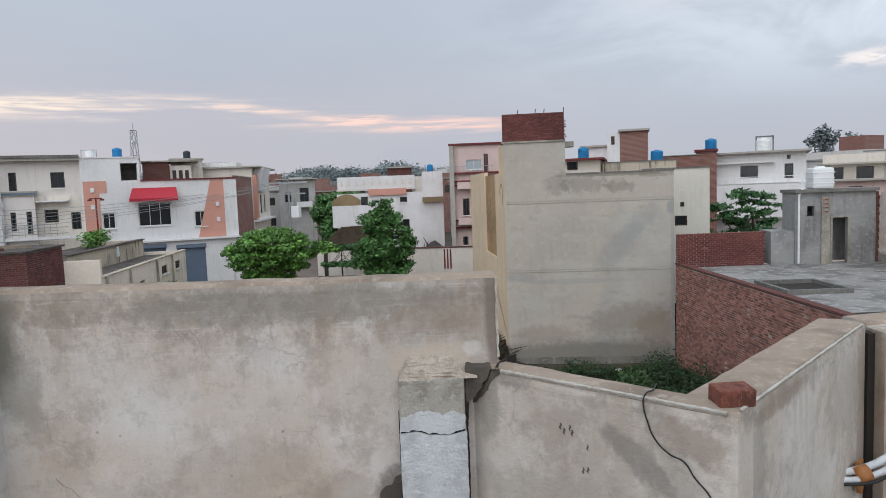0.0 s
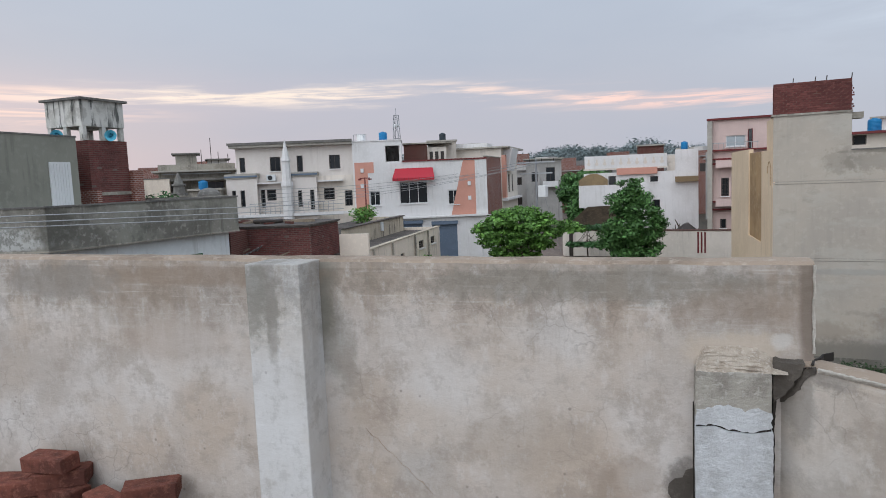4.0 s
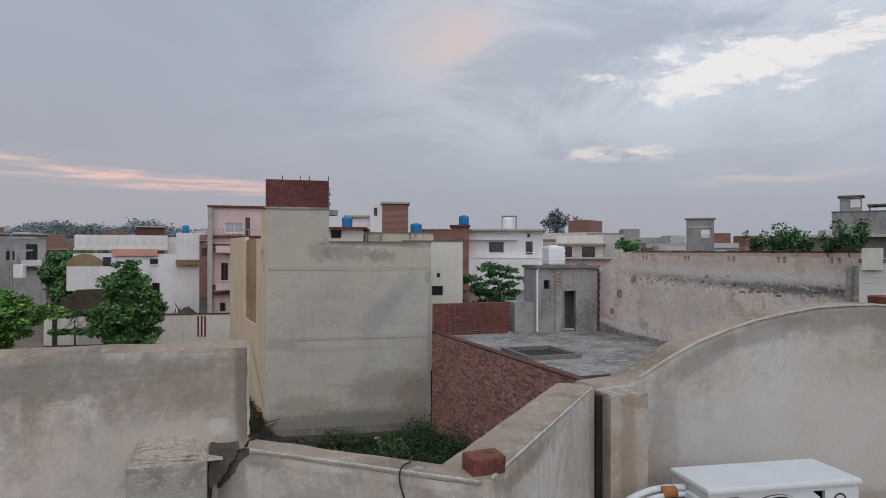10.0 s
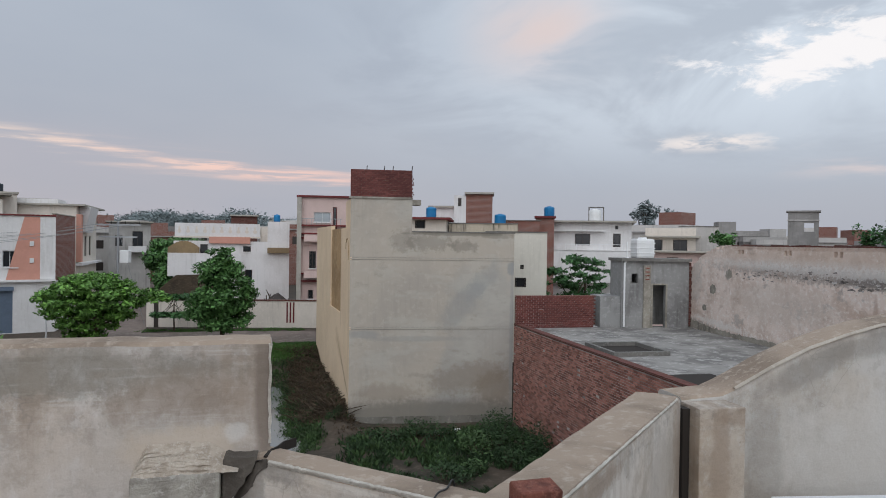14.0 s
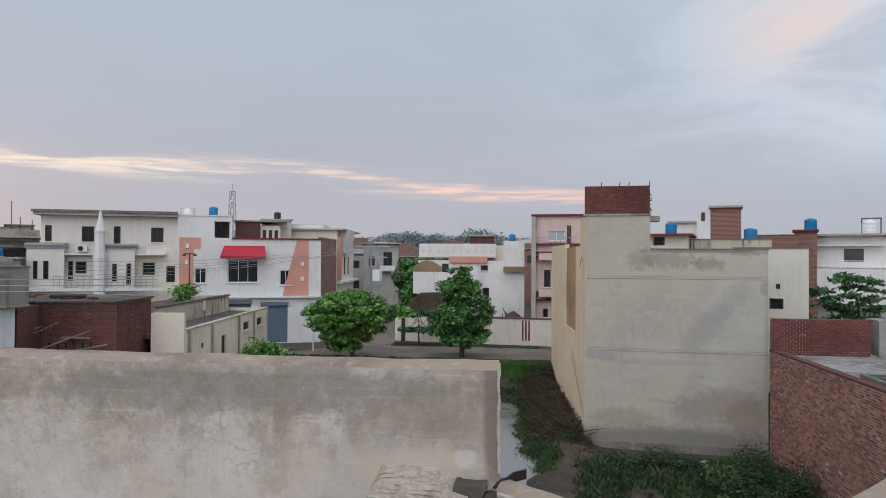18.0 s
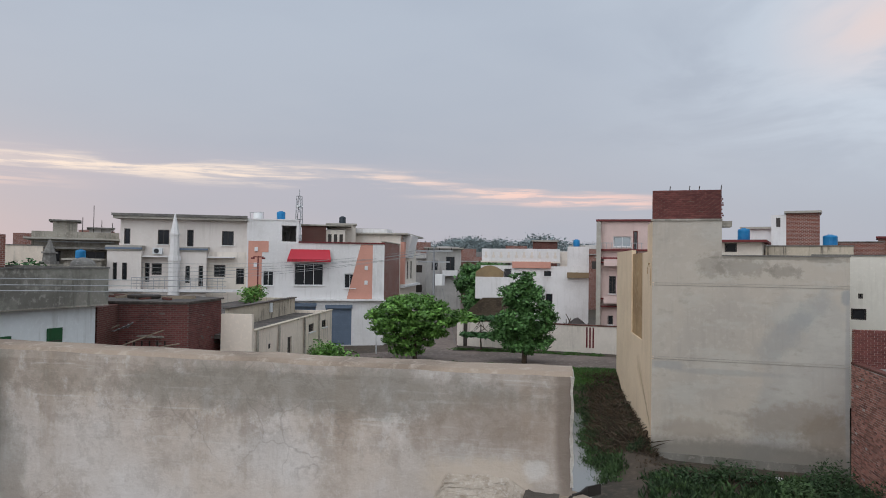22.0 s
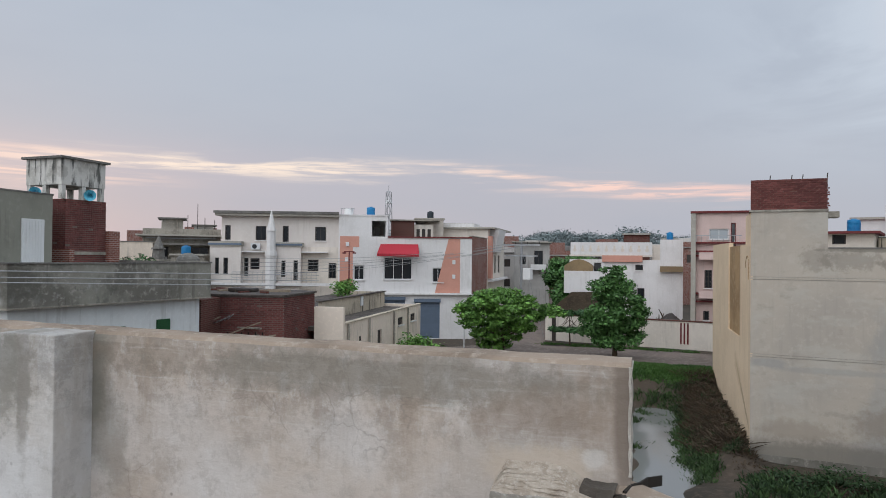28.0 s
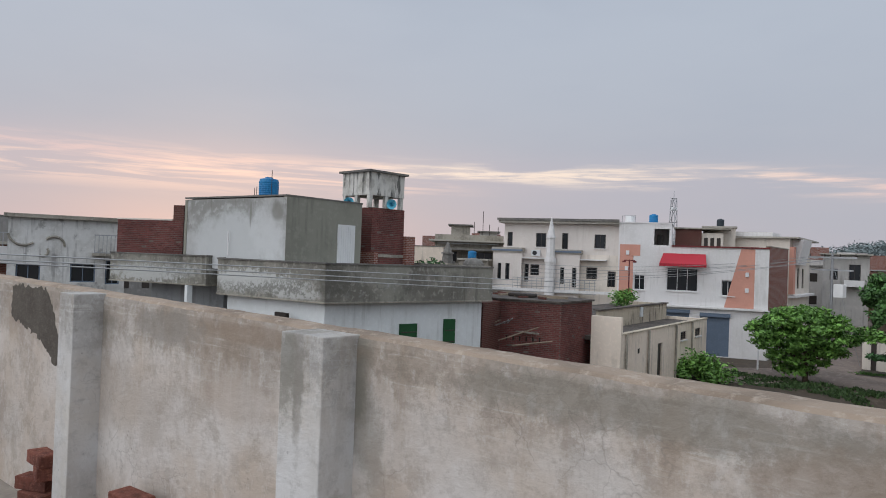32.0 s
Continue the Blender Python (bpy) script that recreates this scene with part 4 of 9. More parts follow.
def flake(outline, y0, y1, seed=0, rough=0.006, step=0.012):
    """A crust of plaster with a ragged outline in the x-z plane, from y0 (face) back to y1."""
    rng = random.Random(seed)
    pts = []
    for (ax, az), (bx, bz) in zip(outline, outline[1:] + outline[:1]):
        n = max(1, int(math.hypot(bx - ax, bz - az) / step))
        for k in range(n):
            pts.append((ax + (bx - ax) * k / n + rng.uniform(-rough, rough), az + (bz - az) * k / n + rng.uniform(-rough, rough)))
    bm = bmesh.new()
    f = [bm.verts.new((x, y0, z)) for x, z in pts]
    b = [bm.verts.new((x, y1, z)) for x, z in pts]
    bm.faces.new(f)
    bm.faces.new(b[::-1])
    for i in range(len(pts)):
        j = (i + 1) % len(pts)
        bm.faces.new((f[i], b[i], b[j], f[j]))
    bmesh.ops.recalc_face_normals(bm, faces=bm.faces)
    return bm


TURN_A = math.degrees(math.atan(0.064))


def on_wall_a(name, outline, material, proud, seed, label="", back=0.004, rough=0.0022):
    """A crust laid on the long wall, given by x along it and height."""
    ob = part(name, flake([(x, z) for x, z in outline], -proud, back, seed, rough, 0.02), material, wall_a, label)
    ob.matrix_basis = pose(0, wall_a_y(0), 0, 0, 0, TURN_A)
    return ob


# plaster flaked and patched at the broken end
on_wall_a("lime_edge", [(0.340, 7.88), (0.3475, 7.88), (0.3475, 8.165), (0.340, 8.168)], PALE_EDGE, 0.008, 5, back=0.15)
on_wall_a("damp_patch", [(-0.11, 7.36), (-0.02, 7.30), (-0.012, 7.47), (-0.04, 7.46), (-0.06, 7.43), (-0.09, 7.42)], DAMP, 0.003, 6, "dark damp patch", rough=0.008)
on_wall_a("damp_patch", [(-4.7, 8.2), (-4.15, 8.2), (-4.05, 8.08), (-3.95, 7.95), (-3.83, 7.82), (-3.69, 7.70), (-3.58, 7.66), (-3.58, 7.50), (-3.70, 7.60), (-3.86, 7.68), (-4.02, 7.78), (-4.25, 7.90), (-4.7, 7.99)], DAMP, 0.003, 7, "dark diagonal streak of fresh cement", rough=0.016)
# hair crack low on the wall
crack_pts = [(-1.245 + 0.020 * k + 0.006 * ((k * 7) % 3), 7.52 - 0.018 * k - 0.006 * ((k * 5) % 3)) for k in range(14)]
for k, (p, q) in enumerate(zip(crack_pts, crack_pts[1:])):
    on_wall_a("hair_crack", [(p[0], p[1]), (q[0], q[1]), (q[0], q[1] + 0.001), (p[0], p[1] + 0.001)], COPING, 0.0012, 40 + k)


def stub_pillar():
    """The broken stump of a gate pillar: grey cement head, split from its whitewashed shaft."""
    ob = thing("pillar_stump", pose(-0.014, 2.392, FLOOR, 0, 0, TURN_A), "broken pillar stump with peeling whitewash", "pillar", kind="structure")
    h = 7.832 - FLOOR
    bm = bmesh.new()
    box(bm, 0.0, 0.232, 0.0, 0.145, h - 0.165, h, bevel=0.012)
    part("head", bm, MAT["stump_head"], ob)
    bm = flake([(0.002, h - 0.182), (0.06, h - 0.176), (0.10, h - 0.19), (0.17, h - 0.196), (0.23, h - 0.184), (0.23, h - 0.13), (0.19, h - 0.118), (0.15, h - 0.128), (0.10, h - 0.108), (0.04, h - 0.122), (0.002, h - 0.128)], -0.003, 0.14, 3, 0.004)
    part("peeling_coat", bm, WHITEWASH, ob, "curling whitewash flakes")
    bm = flake([(0.0, 0.0), (0.235, 0.0), (0.235, h - 0.190), (0.17, h - 0.203), (0.10, h - 0.197), (0.06, h - 0.183), (0.0, h - 0.189)], -0.006, 0.145, 5, 0.0012)
    part("shaft", bm, WHITEWASH, ob, "whitewashed shaft")
    part("joint", boxes((0.003, 0.229, 0.004, 0.14, h - 0.20, h - 0.16)), BLACK, ob)
    part("side_gap", boxes((-0.004, -0.001, 0.05, 0.14, 0.0, h - 0.13)), BLACK, ob)
    return ob


MAT["stump_head"] = shade("stump_head", (0.40, 0.37, 0.32), (0.27, 0.245, 0.21), (0.52, 0.49, 0.44), big=9, small=40, amount=0.9, bump=0.7, streak=0.4)
stub_pillar()

def mortar_heap():
    """Crumbling old mortar sloping from the stump's head up to the long wall."""
    bm = bmesh.new()
    nx, nz = 110, 34
    grid = []
    for j in range(nz + 1):
        f = j / nz
        row = []
        for i in range(nx + 1):
            x = -0.012 + 0.275 * i / nx
            tall = 0.078 * min(1.0, 0.35 + 7.0 * i / nx, 0.15 + 2.6 * (1 - i / nx)) * (0.85 + 0.4 * noise.noise((x * 13, 1.0, 5.0)))
            crumb = 0.0045 * noise.noise((x * 60, f * 26, 3.0)) + 0.006 * noise.noise((x * 22, f * 20, 8.0))
            shelf = 0.0045 * math.sin(f * 30 + 7 * noise.noise((x * 9, f * 2, 2.0))) * max(0.0, noise.noise((x * 16, f * 4, 6.0)) + 0.4)
            front = 2.398 + 0.064 * x
            y = front + (wall_a_y(x) - front) * f + (crumb + shelf) * min(1.0, 3 * (1 - f))
            z = 7.829 + tall * f ** 0.8 + 0.5 * crumb * (0.2 + f)
            row.append(bm.verts.new((x, min(y, wall_a_y(x) + 0.003), z)))
        grid.append(row)
    for j in range(nz):
        for i in range(nx):
            bm.faces.new((grid[j][i], grid[j][i + 1], grid[j + 1][i + 1], grid[j + 1][i]))
    rim = [grid[0][i] for i in range(nx + 1)] + [grid[j][nx] for j in range(1, nz + 1)] + [grid[nz][i] for i in range(nx - 1, -1, -1)] + [grid[j][0] for j in range(nz - 1, 0, -1)]
    rear = [bm.verts.new((v.co.x, wall_a_y(v.co.x) + 0.012, min(v.co.z, 7.83) if i <= nx else v.co.z)) for i, v in enumerate(rim)]
    for i in range(len(rim)):
        j = (i + 1) % len(rim)
        bm.faces.new((rim[j], rim[i], rear[i], rear[j]))
    bmesh.ops.recalc_face_normals(bm, faces=bm.faces)
    return part("mortar_heap", bm, CRUMBLE, wall_a, "crumbling old mortar")


CRUMBLE = shade("crumbling_mortar", (0.55, 0.47, 0.385), (0.40, 0.325, 0.255), (0.66, 0.60, 0.53), big=26, small=90, amount=0.8, bump=0.7)
mortar_heap()

# the open crack between the two walls, dark cement on both sides of it
B_FOOT, B_TIP = Vector((0.205, 2.535)), Vector((0.95, 1.885))
TURN_B = math.degrees(math.atan2(B_TIP.y - B_FOOT.y, B_TIP.x - B_FOOT.x))
NB = Vector((B_TIP.y - B_FOOT.y, B_FOOT.x - B_TIP.x)).normalized()


def on_wall_b(name, outline, material, proud, seed, label="", rough=0.002, back=0.006):
    ob = part(name, flake(outline, -proud, back, seed, rough, 0.012), material, wall_b, label)
    ob.matrix_basis = pose(B_FOOT.x, B_FOOT.y, 0, 0, 0, TURN_B)
    return ob


split = [(0.169, 7.853), (0.162, 7.853), (0.141, 7.846), (0.125, 7.818), (0.114, 7.804), (0.106, 7.787), (0.087, 7.767), (0.076, 7.765), (0.054, 7.744), (0.032, 7.728), (0.028, 7.68), (0.026000000000000002, 7.6)]
wide = [0.0015, 0.003, 0.004, 0.003, 0.0045, 0.003, 0.005, 0.004, 0.006, 0.008, 0.007, 0.003]
on_wall_b("crack", [(u - w, z) for (u, z), w in zip(split, wide)][::-1] + [(u + w, z + 0.002) for (u, z), w in zip(split, wide)], BLACK, 0.0075, 21, "open black crack", 0.0018)
on_wall_b("cement_smear", [(0.172, 7.853), (0.176, 7.839), (0.15, 7.818), (0.139, 7.796), (0.128, 7.774), (0.096, 7.743), (0.069, 7.72), (0.034, 7.707)] + [(u + 0.002, z) for u, z in split[9:0:-1]], DAMP, 0.0035, 23, "dark cement smear", 0.0045)
part("cement_wedge", flake([(0.2215, 7.866), (0.262, 7.862), (0.312, 7.858), (0.303, 7.836), (0.296, 7.818), (0.283, 7.806), (0.277, 7.786), (0.262, 7.772), (0.254, 7.757), (0.238, 7.744), (0.2215, 7.722)], 2.436, 2.50, 22, 0.0028), DAMP, wall_b, "dark wedge of new cement")
part("crack", flake([(0.2205, 6.92), (0.2255, 6.92), (0.2265, 7.3), (0.2285, 7.55), (0.227, 7.64), (0.2315, 7.735), (0.2205, 7.728)], 2.440, 2.50, 24, 0.0012), BLACK, wall_b, "open black crack")
bm = bmesh.new()
slot = [Vector((0.334, 2.446)), Vector((0.346, 2.507)), Vector((0.367, 2.537)), Vector((0.383, 2.586)), Vector((0.407, 2.609)), Vector((0.419, 2.621))]
left_, right_ = [], []
for k, p in enumerate(slot):
    d = (slot[min(k + 1, 5)] - slot[max(k - 1, 0)]).normalized() * (0.0042 - 0.0005 * k)
    left_.append((bm.verts.new((p.x - d.y, p.y + d.x, 7.83)), bm.verts.new((p.x - d.y, p.y + d.x, 7.8585))))
    right_.append((bm.verts.new((p.x + d.y, p.y - d.x, 7.83)), bm.verts.new((p.x + d.y, p.y - d.x, 7.8585))))
for k in range(5):
    bm.faces.new((left_[k][1], right_[k][1], right_[k + 1][1], left_[k + 1][1]))
    bm.faces.new((left_[k][0], left_[k][1], left_[k + 1][1], left_[k + 1][0]))
    bm.faces.new((right_[k][0], right_[k + 1][0], right_[k + 1][1], right_[k][1]))
part("crack", bm, BLACK, wall_b, "open black crack")
spots = [(x_, 2.535 - 0.8725 * (x_ - 0.205) - 0.001, z_) for x_, z_ in ((0.525, 7.705), (0.535, 7.69), (0.552, 7.705), (0.558, 7.69), (0.60, 7.655), (0.60, 7.58), (0.587, 7.575))]
for k, (x, y, z) in enumerate(spots):
    part("chipped_spot", ribbon(bmesh.new(), [(x, y, z + 0.009), (x + 0.004, y, z + 0.003), (x - 0.002, y, z - 0.004), (x + 0.002, y, z - 0.012)], [0.001, 0.0026 + 0.001 * (k % 2), 0.0020, 0.0006], 0.0022, NB), DAMP, wall_b)
# pale worn line along the arched coping's edge
for k, ((x0, z0), (x1, z1)) in enumerate(zip(arch[2:14], arch[3:15])):
    n_ = max(2, int((x1 - x0) / 0.035))
    pts_ = [(x0 + (x1 - x0) * i / n_, 3.072 + 0.005 * (x0 + (x1 - x0) * i / n_ - 2) + 0.004, z0 + (z1 - z0) * i / n_ - 0.006) for i in range(n_ + 1)]
    bm = bmesh.new()
    prev = None
    for i, (x_, y_, z_) in enumerate(pts_):
        h_ = 0.001 + 0.006 * abs(noise.noise((x_ * 17, 2.0, z_ * 9)))
        row = [bm.verts.new((x_, y_ - 0.0075, z_ - h_)), bm.verts.new((x_, y_ - 0.0075, z_ + 0.001)), bm.verts.new((x_, y_ + 0.004 + h_, z_ + 0.0085)), bm.verts.new((x_, y_ + 0.012, z_ - h_))]
        if prev:
            for a_ in range(4):
                b_ = (a_ + 1) % 4
                bm.faces.new((prev[a_], prev[b_], row[b_], row[a_]))
        prev = row
    bmesh.ops.recalc_face_normals(bm, faces=bm.faces)
    part("worn_edge", bm, PATCH, wall_d, "pale worn coping edge")
# pale broken lime line along the coping's inner edge
for owner, a, b, top in ((wall_b, (0.345, 2.411), (0.93, 1.902), 7.854), (wall_c, (0.97, 1.915), (1.93, 2.973), 7.852)):
    pts, ws = [], []
    d = (Vector(b) - Vector(a))
    n = Vector((d.y, -d.x)).normalized()
    for k in range(60):
        f = k / 59
        q = Vector(a).lerp(Vector(b), f)
        pts.append((q.x, q.y, top - 0.003 * f + 0.003 * noise.noise((k * 0.8, 1, 2))))
    bm = bmesh.new()
    prev = None
    for k, p in enumerate(pts):
        w = 0.0012 + 0.0045 * abs(noise.noise((k * 0.55, 4, 1)))
        row = [bm.verts.new((p[0] + n.x * o, p[1] + n.y * o, p[2] + z)) for o, z in ((0.003, -w - 0.002), (0.0035, 0.0), (-w * 1.4, 0.003), (-w, -0.012))]
        if prev:
            for i in range(4):
                bm.faces.new((prev[i], prev[(i + 1) % 4], row[(i + 1) % 4], row[i]))
        prev = row
    bmesh.ops.recalc_face_normals(bm, faces=bm.faces)
    part("lime_edge", bm, PALE_EDGE, owner, "broken pale lime edge")


def cable(name, pts, r, material, label, category="cable", parent=None):
    cu = bpy.data.curves.new(name, "CURVE")
    cu.dimensions, cu.bevel_depth, cu.bevel_resolution, cu.resolution_u = "3D", r, 2, 6
    sp = cu.splines.new("BEZIER")
    sp.bezier_points.add(len(pts) - 1)
    for p, q in zip(sp.bezier_points, pts):
        p.co, p.handle_left_type, p.handle_right_type = q, "AUTO", "AUTO"
    tmp = bpy.data.objects.new(name, cu)
    me = bpy.data.meshes.new_from_object(tmp)
    bpy.data.objects.remove(tmp)
    me.materials.append(material)
    me.polygons.foreach_set("use_smooth", [True] * len(me.polygons))
    ob = new(name, me)
    if parent:
        ob.parent = parent
        return tagged(ob, label) if label else ob
    return tagged(ob, label, category)


RUBBER = shade("black_rubber", (0.02, 0.02, 0.02), rough=0.5, amount=0.3, bump=0.05)
cable("cable", [(0.83, 2.20, 7.78), (0.822, 2.185, 7.85), (0.79, 2.12, 7.855), (0.748, 2.062, 7.856), (0.742, 2.056, 7.84), (0.752, 2.045, 7.78), (0.768, 2.031, 7.735), (0.80, 2.003, 7.70), (0.835, 1.973, 7.685), (0.855, 1.955, 7.65), (0.895, 1.921, 7.59), (0.90, 1.916, 7.3), (0.88, 1.90, 6.92)], 0.0026, RUBBER, "thin black cable hanging over the low wall")


def brick_mesh(seed):
    """One worn brick, chipped at its corners."""
    bm = bmesh.new()
    box(bm, -0.112, 0.112, -0.054, 0.054, 0, 0.072)
    bmesh.ops.bevel(bm, geom=list(bm.edges), offset=0.006, segments=1, affect="EDGES")
    rng = random.Random(seed)
    for v in bm.verts:
        v.co += Vector((rng.uniform(-0.005, 0.005), rng.uniform(-0.004, 0.004), rng.uniform(-0.003, 0.003)))
    me = bpy.data.meshes.new("brick")
    bm.to_mesh(me)
    bm.free()
    me.materials.append(BRICK_NEAR)
    return me


BRICKS = [brick_mesh(k) for k in range(5)]


def brick(x, y, z, turn, k, label, group="", sx=1.0, mat=None):
    ob = new("brick", BRICKS[k % 5])
    ob.matrix_world = pose(x, y, z, 0, 0, turn) @ Matrix.Diagonal((sx, 0.5 + 0.5 * sx, 0.55 + 0.45 * sx, 1))
    return tagged(ob, label, "brick", group)


brick(0.975, 1.985, 7.846, 2, 0, "worn red half brick lying on the wall corner", sx=0.47)
brick(4.14, 3.23, 8.148, 70, 1, "red brick lying on the arched wall", "bricks on the arched wall")
brick(5.2, 3.25, 7.998, 12, 3, "red brick lying on the arched wall", "bricks on the arched wall")
PILE = "loose bricks stacked against the wall"
kk = 0
for lx, n in ((-2.70, 6), (-2.44, 4), (-2.20, 5), (-3.02, 4), (-3.95, 5), (-2.93, 4)):
    z = FLOOR
    for i in range(n):
        wob = 0.03 * math.sin(kk * 2.3)
        brick(lx + wob, 2.19 + 0.02 * math.cos(kk * 1.7) + 0.02 * (lx + 2.7), z, 8 + 26 * math.sin(kk * 1.9), kk, "worn red brick in a loose pile by the terrace wall", PILE)
        z += 0.0735
        kk += 1


def ac_unit():
    """The outdoor unit: casing, top, slotted side, round fan guard, valve cover and feet."""
    ob = thing("air_conditioner_unit", pose(2.285, 2.60, FLOOR, 0, 0, -7.5), "white air-conditioner outdoor unit standing on the terrace floor", "air conditioner")
    W, D_, H = 0.76, 0.30, 0.555
    white, dark = MAT["ac_white"], MAT["ac_dark"]
    part("casing", pierced(bmesh.new(), 0.0, W, 0.03, H - 0.03, 0.0, 0.02, [(0.09, 0.585, 0.045, H - 0.045)]), white, ob)
    part("back_panel", boxes((0.0, W, D_ - 0.02, D_, 0.03, H - 0.03)), white, ob)
    part("right_panel", boxes((W - 0.02, W, 0.021, D_ - 0.021, 0.03, H - 0.03)), white, ob)
    part("base_pan", boxes((0.0, W, 0.0, D_, 0.015, 0.029)), white, ob)
    part("top_cover", boxes((-0.012, W + 0.012, -0.014, D_ + 0.01, H - 0.03, H), bevel=0.012), white, ob, "white top cover")
    # left side: slots in two columns
    slots = [(0.03 + 0.12 * c, 0.13 + 0.12 * c, 0.06 + 0.052 * k, 0.096 + 0.052 * k) for c in range(2) for k in range(8)]
    side = part("side_grille", pierced(bmesh.new(), 0.0, D_ - 0.042, 0.03, H - 0.03, 0.0, 0.012, slots), white, ob)
    side.matrix_basis = pose(0.0, 0.021, 0) @ Matrix(((0, 1, 0, 0), (1, 0, 0, 0), (0, 0, 1, 0), (0, 0, 0, 1)))
    part("coil", boxes((0.025, 0.04, 0.03, D_ - 0.03, 0.04, H - 0.04)), dark, ob, "dark coil fins")
    # fan guard
    cx, cz, R = 0.3375, H / 2, 0.232
    shroud = bmesh.new()
    n = 40
    ro = [shroud.verts.new((cx + 0.2475 * max(-1, min(1, 1.25 * math.cos(6.28319 * k / n))), 0.004, cz + 0.2325 * max(-1, min(1, 1.25 * math.sin(6.28319 * k / n))))) for k in range(n)]
    ri = [shroud.verts.new((cx + R * math.cos(6.28319 * k / n), 0.004, cz + R * 0.985 * math.sin(6.28319 * k / n))) for k in range(n)]
    rb = [shroud.verts.new((cx + R * 0.96 * math.cos(6.28319 * k / n), 0.06, cz + R * 0.95 * math.sin(6.28319 * k / n))) for k in range(n)]
    for k in range(n):
        j = (k + 1) % n
        shroud.faces.new((ro[k], ro[j], ri[j], ri[k]))
        shroud.faces.new((ri[k], ri[j], rb[j], rb[k]))
    part("fan_shroud", shroud, white, ob)
    part("fan_recess", cyl(bmesh.new(), (cx, 0.075, cz), (cx, 0.08, cz), R, n=32), dark, ob)
    for k in range(5):
        a = 6.28319 * k / 5
        bm = bmesh.new()
        pts = [(0.06, a, 0.05), (0.20, a + 0.25, 0.055), (0.20, a + 0.85, 0.068), (0.06, a + 0.75, 0.07)]
        v = [bm.verts.new((cx + r * math.cos(t), y, cz + r * math.sin(t))) for r, t, y in pts]
        v += [bm.verts.new((cx + r * math.cos(t), y + 0.003, cz + r * math.sin(t))) for r, t, y in pts]
        bm.faces.new(v[:4])
        bm.faces.new(v[:3:-1])
        for i in range(4):
            bm.faces.new((v[i], v[(i + 1) % 4], v[4 + (i + 1) % 4], v[4 + i]))
        bmesh.ops.recalc_face_normals(bm, faces=bm.faces)
        part("fan_blade", bm, MAT["ac_grey"], ob)
    guard = part("fan_guard_hub", cyl(bmesh.new(), (cx, -0.012, cz), (cx, 0.012, cz), 0.052, 0.056, 24), white, ob)
    for k in range(9):
        r = 0.068 + 0.0195 * k
        bm = bmesh.new()
        m, q = 40, 5
        rings = []
        for i in range(m):
            a = 6.28319 * i / m
            rings.append([bm.verts.new((cx + (r + 0.0034 * math.cos(6.28319 * j / q)) * math.cos(a), -0.004 + 0.0034 * math.sin(6.28319 * j / q), cz + (r + 0.0034 * math.cos(6.28319 * j / q)) * math.sin(a))) for j in range(q)])
        for i in range(m):
            for j in range(q):
                bm.faces.new((rings[i][j], rings[(i + 1) % m][j], rings[(i + 1) % m][(j + 1) % q], rings[i][(j + 1) % q]))
        part("guard_ring", bm, white, guard)
    for k in range(8):
        a = 6.28319 * (k + 0.5) / 8
        part("guard_spoke", cyl(bmesh.new(), (cx + 0.05 * math.cos(a), 0.0, cz + 0.05 * math.sin(a)), (cx + 0.232 * math.cos(a), 0.0, cz + 0.232 * math.sin(a)), 0.003, n=5), white, guard)
    # badge as a plain ring and bar, raised ribs below it
    bm = bmesh.new()
    m = 32
    for (r0, r1) in ((0.026, 0.034),):
        a = [bm.verts.new((0.66 + r0 * math.cos(6.28319 * k / m), -0.003, 0.46 + r0 * math.sin(6.28319 * k / m))) for k in range(m)]
        b = [bm.verts.new((0.66 + r1 * math.cos(6.28319 * k / m), -0.003, 0.46 + r1 * math.sin(6.28319 * k / m))) for k in range(m)]
        for k in range(m):
            bm.faces.new((a[k], b[k], b[(k + 1) % m], a[(k + 1) % m]))
    badge = part("badge", bm, dark, ob, "dark round maker's badge")
    part("badge_bar", boxes((0.639, 0.681, -0.004, -0.001, 0.453, 0.467)), dark, badge)
    part("badge_line", boxes((0.64, 0.68, -0.002, -0.0005, 0.415, 0.419)), MAT["ac_grey"], badge)
    for k in range(2):
        part("panel_rib", boxes((0.61, 0.715, -0.006, -0.0005, 0.30 - 0.075 * k, 0.308 - 0.075 * k)), white, ob)
    part("valve_cover", boxes((-0.028, -0.001, 0.05, 0.15, 0.42, 0.50), bevel=0.008), white, ob)
    for x in (0.1, 0.64):
        part("foot", boxes((x, x + 0.06, -0.02, D_ + 0.03, 0.0, 0.014)), MAT["steel"], ob)
    return ob


MAT["ac_white"] = shade("ac_white", (0.63, 0.64, 0.645), (0.52, 0.53, 0.535), (0.69, 0.70, 0.705), rough=0.4, big=5, small=30, amount=0.3, bump=0.03, streak=0.15, streak_colour=(0.5, 0.48, 0.45))
MAT["ac_dark"] = shade("ac_dark", (0.03, 0.032, 0.035), rough=0.6, amount=0.3, bump=0.1)
MAT["ac_grey"] = shade("ac_grey", (0.30, 0.31, 0.32), rough=0.5, amount=0.2, bump=0.05)
ac_unit()

